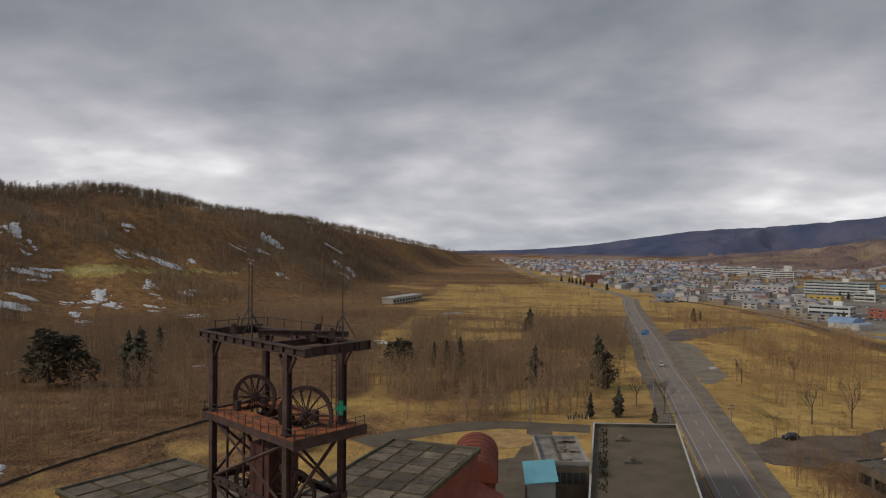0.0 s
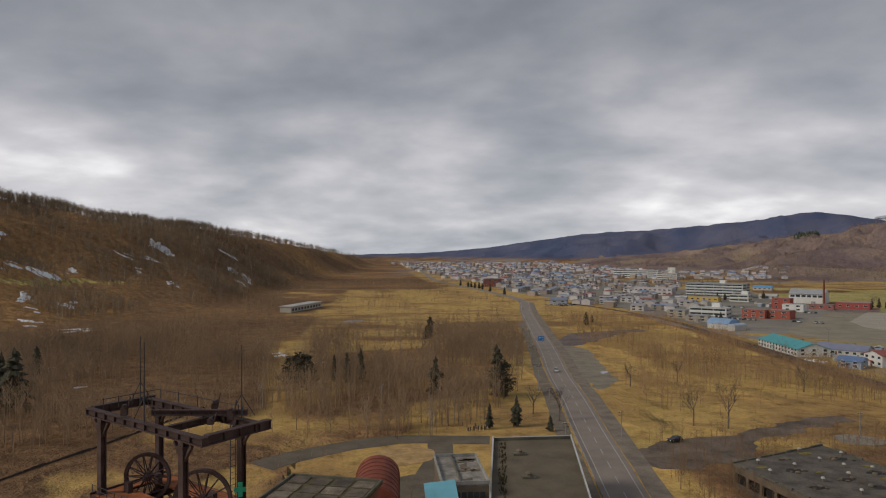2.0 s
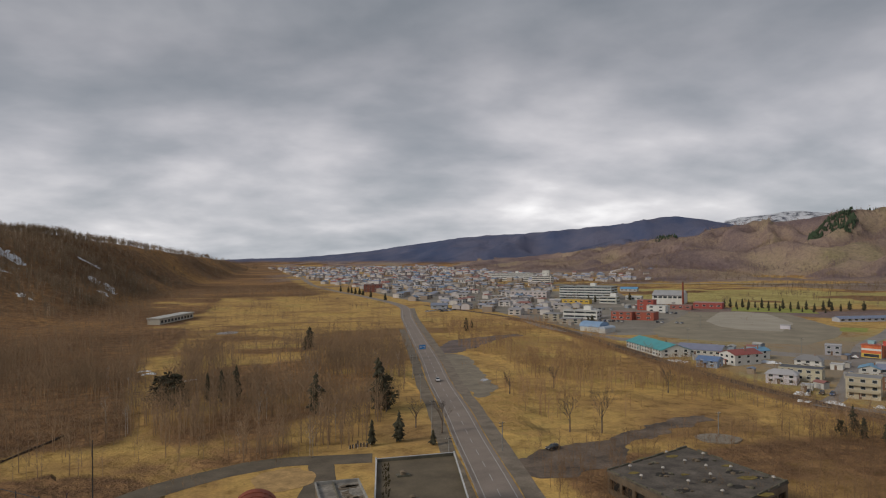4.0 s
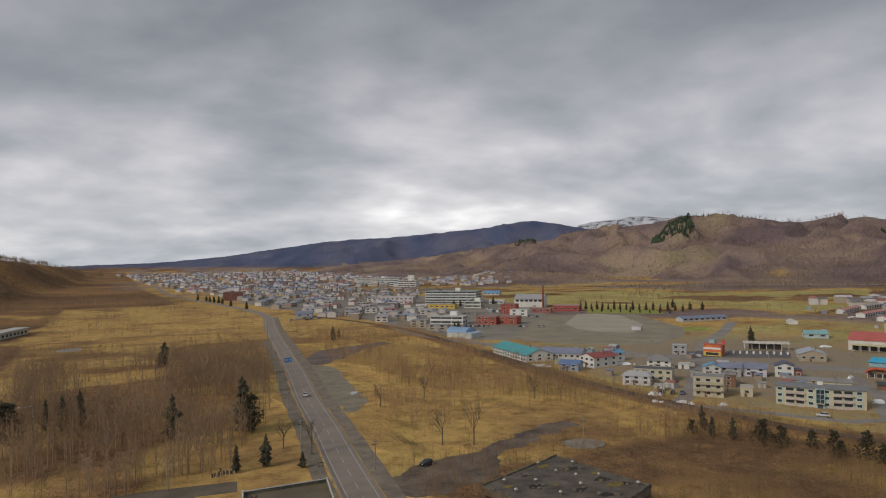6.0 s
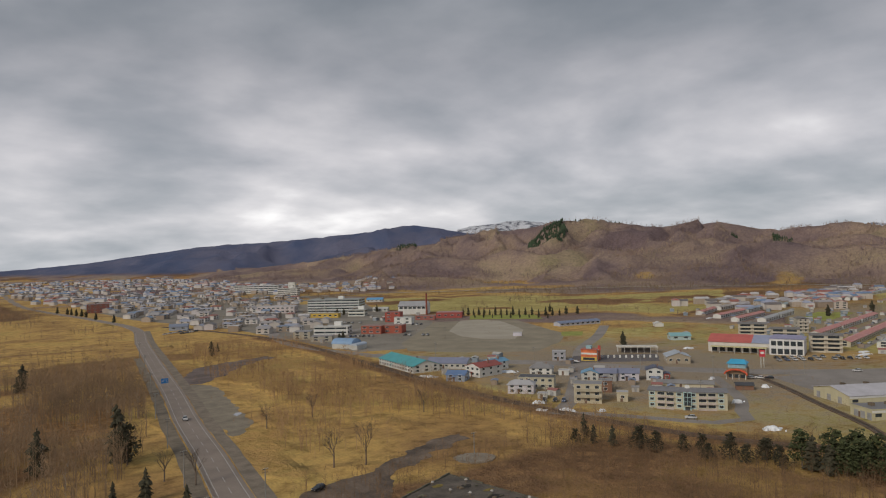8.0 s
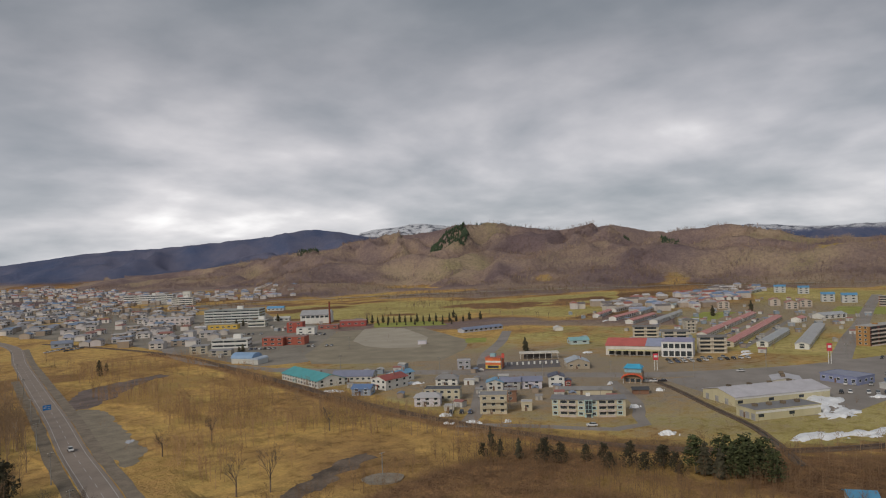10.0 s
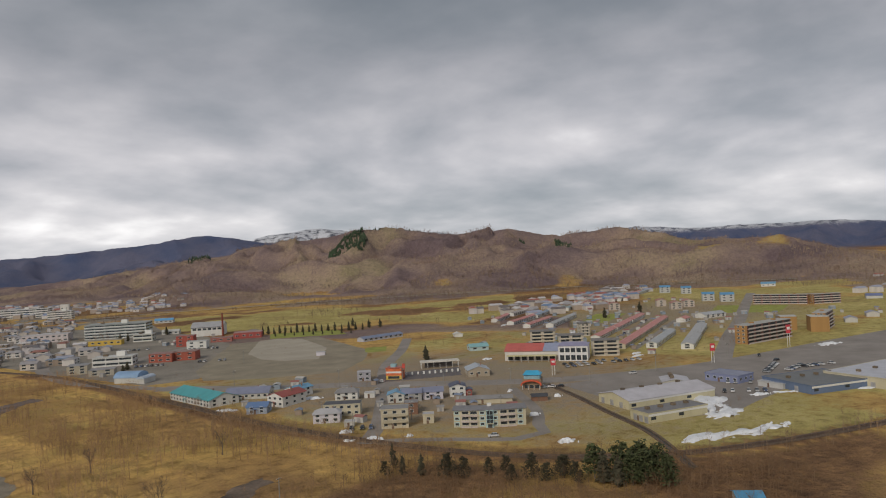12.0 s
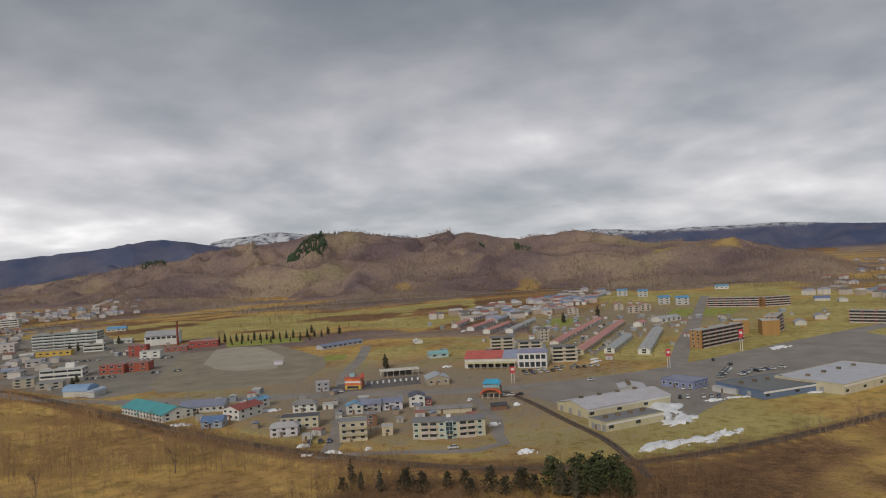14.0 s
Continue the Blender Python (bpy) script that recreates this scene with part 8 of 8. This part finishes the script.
heap = "dirty heap of cleared snow on dead grass"
for x, y, w, d, t, h in ((255, 98, 46, 11, -36, 0.9), (306, 118, 36, 16, 15, 1.5), (292, 106, 26, 12, -20, 1.0), (278, 85, 15, 8, -30, 0.8), (224, 140, 7, 5, -40, 1.2), (236, 291, 12, 7, -50, 0.9), (375, 283, 8, 5, -30, 1.0), (197, 307, 14, 6, -60, 0.7), (195, 223, 6, 4, -40, 1.2), (193, 205, 9, 4, -60, 1.1),
                         (254, 172, 6, 3.5, -30, 1.3), (292, 183, 5, 4, 10, 1.2), (292, 210, 4, 2.5, 10, 1.0), (505, 109, 22, 8, -20, 1.2), (332, 104, 10, 5, -40, 0.9), (342, 96, 14, 4, -50, 0.5), (366, 66, 30, 4, -55, 0.4), (350, 84, 12, 4, -50, 0.4), (203, 196, 4, 3, 0, 1.0), (186, 212, 5, 2, -60, 0.8), (420, 200, 12, 4, -20, 0.8), (430, 205, 10, 4, -10, 0.8),
                         (230, 330, 8, 4, -60, 0.7), (12, 96, 2.0, 9, 8, 0.8), (7.4, 109, 1.6, 7, 0, 0.7), (-30, 320, 9, 4, 40, 0.5), (560, 395, 18, 4, 15, 0.8), (600, 340, 22, 5, 15, 0.8), (520, 300, 14, 5, 20, 0.8)):
    snow_patch(x, y, w, d, t, h, heap, "snow heaps")


def hill_snow():
    """Snow left in hollows and on tracks of the western hill, at compass angle and distance."""
    rows = [(-29.4, 560, 17, 26), (-28.6, 534, 16, 22), (-29.9, 540, 13, 10), (-31.2, 537, 14, 6), (-31.0, 500, 10, 18), (-30.3, 478, 12, 10), (-26.1, 596, 7, 32), (-25.6, 572, 9, 6), (-23.4, 600, 12, 14), (-25.7, 536, 17, 8),
            (-23.0, 512, 18, 7), (-22.2, 500, 14, 8), (-33.9, 596, 30, 9), (-32.8, 606, 24, 7), (-35.0, 503, 30, 16), (-34.2, 523, 22, 8), (-27.7, 661, 17, 12), (-26.6, 668, 16, 7), (-25.1, 676, 24, 16), (-24.5, 684, 16, 20), (-23.0, 741, 10, 16),
            (-19.6, 815, 28, 6), (-17.4, 877, 18, 46), (-16.7, 873, 20, 26), (-17.8, 829, 36, 5), (-18.8, 790, 10, 30), (-16.4, 760, 10, 22), (-12.3, 1009, 26, 8), (-11.9, 931, 14, 44), (-10.9, 927, 13, 36), (-11.4, 880, 14, 30), (-34.9, 644, 18, 26), (-33.9, 636, 16, 12),
            (-27.6, 786, 16, 6), (-29.2, 468, 10, 6), (-31.3, 402, 6, 5), (-29.8, 353, 4, 4), (-34.2, 331, 5, 7), (-34.8, 301, 4, 4), (-22.3, 291, 5, 2), (-24.4, 346, 5, 2.5), (-35.1, 172, 3, 8), (-8.0, 348, 7, 9), (-8.6, 356, 9, 3)]
    rng = random.Random(8)
    for az, r, w, d in rows:
        for k in range(2 if r > 450 else 1):
            a, q = radians(az + rng.uniform(-0.5, 0.5) * k), r + rng.uniform(-16, 16) * k
            snow_patch(q * math.sin(a), q * math.cos(a), w * (1.0 - 0.5 * k), d * (1.0 - 0.5 * k), -az + rng.uniform(-12, 12), 0.35, "streak of old snow on a brown wooded slope", "hill snow")


hill_snow()


# ---- far town: separate small houses, then the distant ones as one mass ----
def far_town():
    rng = random.Random(33)
    walls = [(0.50, 0.46, 0.43), (0.40, 0.34, 0.29), (0.60, 0.57, 0.55), (0.30, 0.24, 0.19), (0.52, 0.49, 0.50)]
    roofs = [(0.34, 0.32, 0.33), (0.16, 0.24, 0.38), (0.32, 0.12, 0.09), (0.52, 0.50, 0.51), (0.17, 0.15, 0.15), (0.32, 0.34, 0.44), (0.60, 0.57, 0.58)]
    kinds = []
    for k in range(9):
        w, d, h = rng.uniform(8, 14), rng.uniform(7, 11), rng.uniform(4.2, 6.8)
        roof = ["gable", "gable", "hip", "flat", "gable"][k % 5]
        kinds.append(house(-900 - 20 * k, -900, 0, w, d, h, roof, walls[k % 5], roofs[k % 7], "small town house with a %s roof" % ["grey", "blue", "dark red", "light grey", "black", "slate-blue", "pale"][k % 7], 2, "house", "house", "town houses"))
    first = set()
    made = 0
    rows = []
    while made < 250:
        y = rng.uniform(540, 1500)
        x = rng.uniform(np.interp(y, [540, 700, 900, 1500], [206, 178, 160, 140]), np.interp(y, [540, 650, 760, 1000, 1500], [235, 300, 330, 430, 560]))
        if any(abs(x - a) < 12 and abs(y - b) < 13 for a, b in rows) or (300 < x < 420 and 660 < y < 830) or (x > 400 and 1150 < y < 1400) or (x < 270 and 520 < y < 570):
            continue
        rows.append((x, y))
        k = rng.randrange(9)
        m = pose(x, y, 0.0, 0, 0, rng.choice((-38, 52, -38, -128)) + rng.uniform(-4, 4))
        if k in first:
            copy_thing(kinds[k], m)
        else:
            first.add(k)
            kinds[k].matrix_basis = m
        made += 1
    # the distance: houses too small to tell apart singly
    groups = {}
    for k in range(1150):
        if k < 620 :
            y = rng.uniform(1250, 3000)
            x = rng.uniform(np.interp(y, [1250, 3000], [110, 20]), np.interp(y, [1250, 1600, 3000], [560, 640, 700]))
        elif k < 950:
            if rng.random() < 0.55:
                continue
            a, r = radians(rng.uniform(17, 31)), rng.uniform(1350, 1800)
            x, y = r * math.sin(a), r * math.cos(a)
        elif k < 1060:
            x, y = rng.uniform(640, 1100), rng.uniform(380, 520)
            if (x - 600) * 0.28 + 330 > y:
                continue
        else:
            a, r = radians(rng.uniform(80, 90)), rng.uniform(900, 2200)
            x, y = r * math.sin(a), r * math.cos(a)
        w, d, h = rng.uniform(8, 17), rng.uniform(7, 12), rng.uniform(4, 7.5)
        key = rng.randrange(6)
        bw, br = groups.setdefault(key, (bmesh.new(), bmesh.new()))
        gz = ground_z(x, y)
        if gz > 16 or (k >= 1060 and gz > 4):
            continue
        M = pose(x, y, gz - 0.5, 0, 0, rng.choice((-38, 52)) + rng.uniform(-12, 12))
        box(bw, 0, w, 0, d, 0, h, M)
        v = [br.verts.new(M @ Vector(p)) for p in ((-0.4, -0.4, h), (w + 0.4, -0.4, h), (w + 0.4, d + 0.4, h), (-0.4, d + 0.4, h), (0, d / 2, h + 2), (w, d / 2, h + 2))]
        for f in ((0, 1, 5, 4), (2, 3, 4, 5), (1, 2, 5), (3, 0, 4), (3, 2, 1, 0)):
            br.faces.new([v[i] for i in f])
    for key, (bw, br) in groups.items():
        root = thing("far_houses", pose(0, 0, 0), "distant small houses of the valley town", "houses", kind="stuff")
        tagged(part("walls", bw, wallpaint(walls[key % 5]), root), kind="stuff")
        tagged(part("roofs", br, sheet(roofs[(key * 2 + 1) % 7]), root), kind="stuff")


far_town()


# ---- loose things ----
def chimney_stack():
    root = thing("chimney", pose(404, 622, 0), "slim red brick factory chimney", "chimney")
    part("stack", bar(bmesh.new(), (0, 0, 0), (0, 0, 24), 1.1, 12, 0.8), BRICK, root)
    part("rim", bar(bmesh.new(), (0, 0, 23.6), (0, 0, 24.3), 0.95, 12), CONCRETE, root)


chimney_stack()


def barn(x, y, yaw):
    root = thing("cattle_shed", pose(x, y, ground_z(x, y) - 0.5, 0, 0, yaw), "long derelict pale shed at the foot of the hill", "shed")
    part("wall", boxes((0, 62, 0, 0.4, 0, 5), (0, 62, 9.6, 10, 0, 5), (0, 0.4, 0.4, 9.6, 0, 5), (61.6, 62, 0.4, 9.6, 0, 5)), wallpaint((0.42, 0.40, 0.35)), root)
    part("roof", boxes((-0.6, 62.6, -0.8, 10.8, 5, 5.6)), sheet((0.46, 0.45, 0.42)), root)
    for k in range(10):
        part("window", boxes((2 + 6 * k, 5.5 + 6 * k, -0.06, 0.02, 1.5, 3.6)), GLASS, root)


barn(-77, 590, 72)


def monument(x, y):
    root = thing("grave_plot", pose(x, y, 0, 0, 0, 10), "small fenced memorial of pale stones in dry grass", "memorial")
    rng = random.Random(4)
    for k in range(7):
        xx, yy, h = -2.4 + 0.8 * k, rng.uniform(-0.6, 0.6), rng.uniform(0.8, 2.0)
        part("stone", boxes((xx - 0.22, xx + 0.22, yy - 0.18, yy + 0.18, 0, h)), CONCRETE, root)
    for k in range(6):
        part("stake", bar(bmesh.new(), (-3 + 1.2 * k, -1.4, 0), (-3 + 1.2 * k, -1.4, 1.2), 0.05, 5), FRAME_W, root)
    part("chain_rail", bar(bmesh.new(), (-3, -1.4, 1.0), (3, -1.4, 1.0), 0.03, 4), DARKMET, root)


monument(27.1, 196.5)
house(189.5, 71.5, -58, 6.4, 5.0, 3.4, "gable", (0.5, 0.5, 0.48), (0.05, 0.30, 0.55), "small shed with a vivid blue roof by the railway", 0)
house(160, 676, -20, 16, 12, 5, "gable", (0.3, 0.34, 0.42), (0.2, 0.24, 0.34), "dark blue roadside workshop", 1)
house(140, 1010, -10, 26, 22, 14, "flat", (0.22, 0.08, 0.06), (0.2, 0.1, 0.08), "large dark red factory block", 3)
for x, y, h, k in ((118, 1010, 9, 0), (120, 990, 9, 1), (123, 970, 9, 2), (126, 950, 10, 3), (128, 930, 9, 0), (131, 880, 9, 1), (139, 820, 9, 2), (110, 1040, 9, 3)):
    conifer(x, y, h, k, 1.2, "dark conifer in a row beside the far road", "roadside conifers")
area("wet_field", [(410, 556), (440, 594), (490, 552), (462, 508)], surface("park_lawn", (0.27, 0.29, 0.055), 0.95, spread=0.2, scale=0.1), "green lawn of a small park", 0.09, "lawn")
area("lawn", [(372, 392), (392, 412), (404, 400), (384, 382)], surface("park_lawn", (0.27, 0.29, 0.055)), "small green lawn beside the sports ground", 0.05, "lawn")
area("lawn", [(600, 310), (690, 330), (680, 360), (600, 335)], surface("park_lawn", (0.27, 0.29, 0.055)), "bright green field between terraced houses", 0.05, "lawn")
area("lawn", [(700, 250), (790, 270), (800, 200), (720, 190)], surface("park_lawn", (0.27, 0.29, 0.055)), "green lawn between apartment blocks", 0.05, "lawn")


def yard_clutter():
    """Sheds, hedges and small heaps between the town houses."""
    rng = random.Random(77)
    shed_w = [wallpaint((0.42, 0.40, 0.37)), wallpaint((0.30, 0.24, 0.19)), wallpaint((0.50, 0.50, 0.49)), wallpaint((0.25, 0.30, 0.36))]
    shed_r = [sheet((0.30, 0.29, 0.29)), sheet((0.20, 0.24, 0.33)), sheet((0.30, 0.13, 0.11)), sheet((0.42, 0.41, 0.40))]
    kinds = []
    for k in range(4):
        root = thing("garden_shed", pose(0, 0, -300), ["small grey", "small brown", "small white", "small blue-grey"][k] + " shed in a yard", "shed", "yard sheds")
        w, d, h = 3.0 + k * 0.7, 2.6 + 0.4 * k, 2.1 + 0.15 * k
        part("wall", boxes((0, w, 0, d, -0.1, h)), shed_w[k], root)
        part("roof", roof_mesh(bmesh.new(), "gable", w, d, h, 0.25), shed_r[k], root)
        part("door", boxes((w * 0.3, w * 0.7, -0.05, 0.02, 0, 1.8)), surface("grey_door", (0.32, 0.32, 0.33), 0.6), root)
        kinds.append(root)
    used = set()

    def taken(x, y):
        """True on a building's plot, the sports ground or the bent apartment house."""
        if math.hypot(x - 231, y - 178) < 24 or (abs(x - 330) < 100 and abs(y - 450) < 95 and x + y > 640):
            return True
        for a, b, yaw, w, d in FOOT:
            c, s = math.cos(radians(yaw)), math.sin(radians(yaw))
            u, v = (x - a) * c + (y - b) * s, -(x - a) * s + (y - b) * c
            if -5 < u < w + 3 and -5 < v < d + 3:
                return True
        return False
    zones = [(206, 268, 170, 270, 34), (205, 280, 280, 340, 16), (420, 700, 170, 330, 120), (560, 900, 330, 470, 62), (215, 330, 430, 540, 22), (330, 420, 560, 660, 16), (600, 760, 80, 180, 10)]
    for x0, x1, y0, y1, n in zones:
        for _ in range(n):
            x, y = rng.uniform(x0, x1), rng.uniform(y0, y1)
            if x < float(rail_x(np.array([y]))[0]) + 8 or taken(x, y):
                continue
            FOOT.append((x, y, 0, 4, 4))
            k = rng.randrange(4)
            m = pose(x, y, ground_z(x, y), 0, 0, rng.choice((-50, 40, 15, -75)) + rng.uniform(-5, 5))
            if k in used:
                copy_thing(kinds[k], m)
            else:
                used.add(k)
                kinds[k].matrix_basis = m
    rows = []
    for x0, x1, y0, y1, n in ((200, 330, 90, 330, 700), (420, 900, 160, 450, 1700), (215, 420, 430, 660, 200)):
        x, y = rs.uniform(x0, x1, n), rs.uniform(y0, y1, n)
        ok = x > rail_x(y) + 7
        x, y = x[ok], y[ok]
        h = rs.uniform(0.6, 3.2 if x0 != 420 else 5.5, len(x)) * rs.uniform(0.5, 1, len(x))
        rows.append(np.stack([x, y, land_height(x, y)[0], h, h, rs.uniform(0, 6.28, len(x))], -1))
    scatter("yard_shrubs", SHRUBS, np.concatenate(rows), TWIG, "bare brown shrubs and hedges in town yards", "shrubs")


yard_clutter()
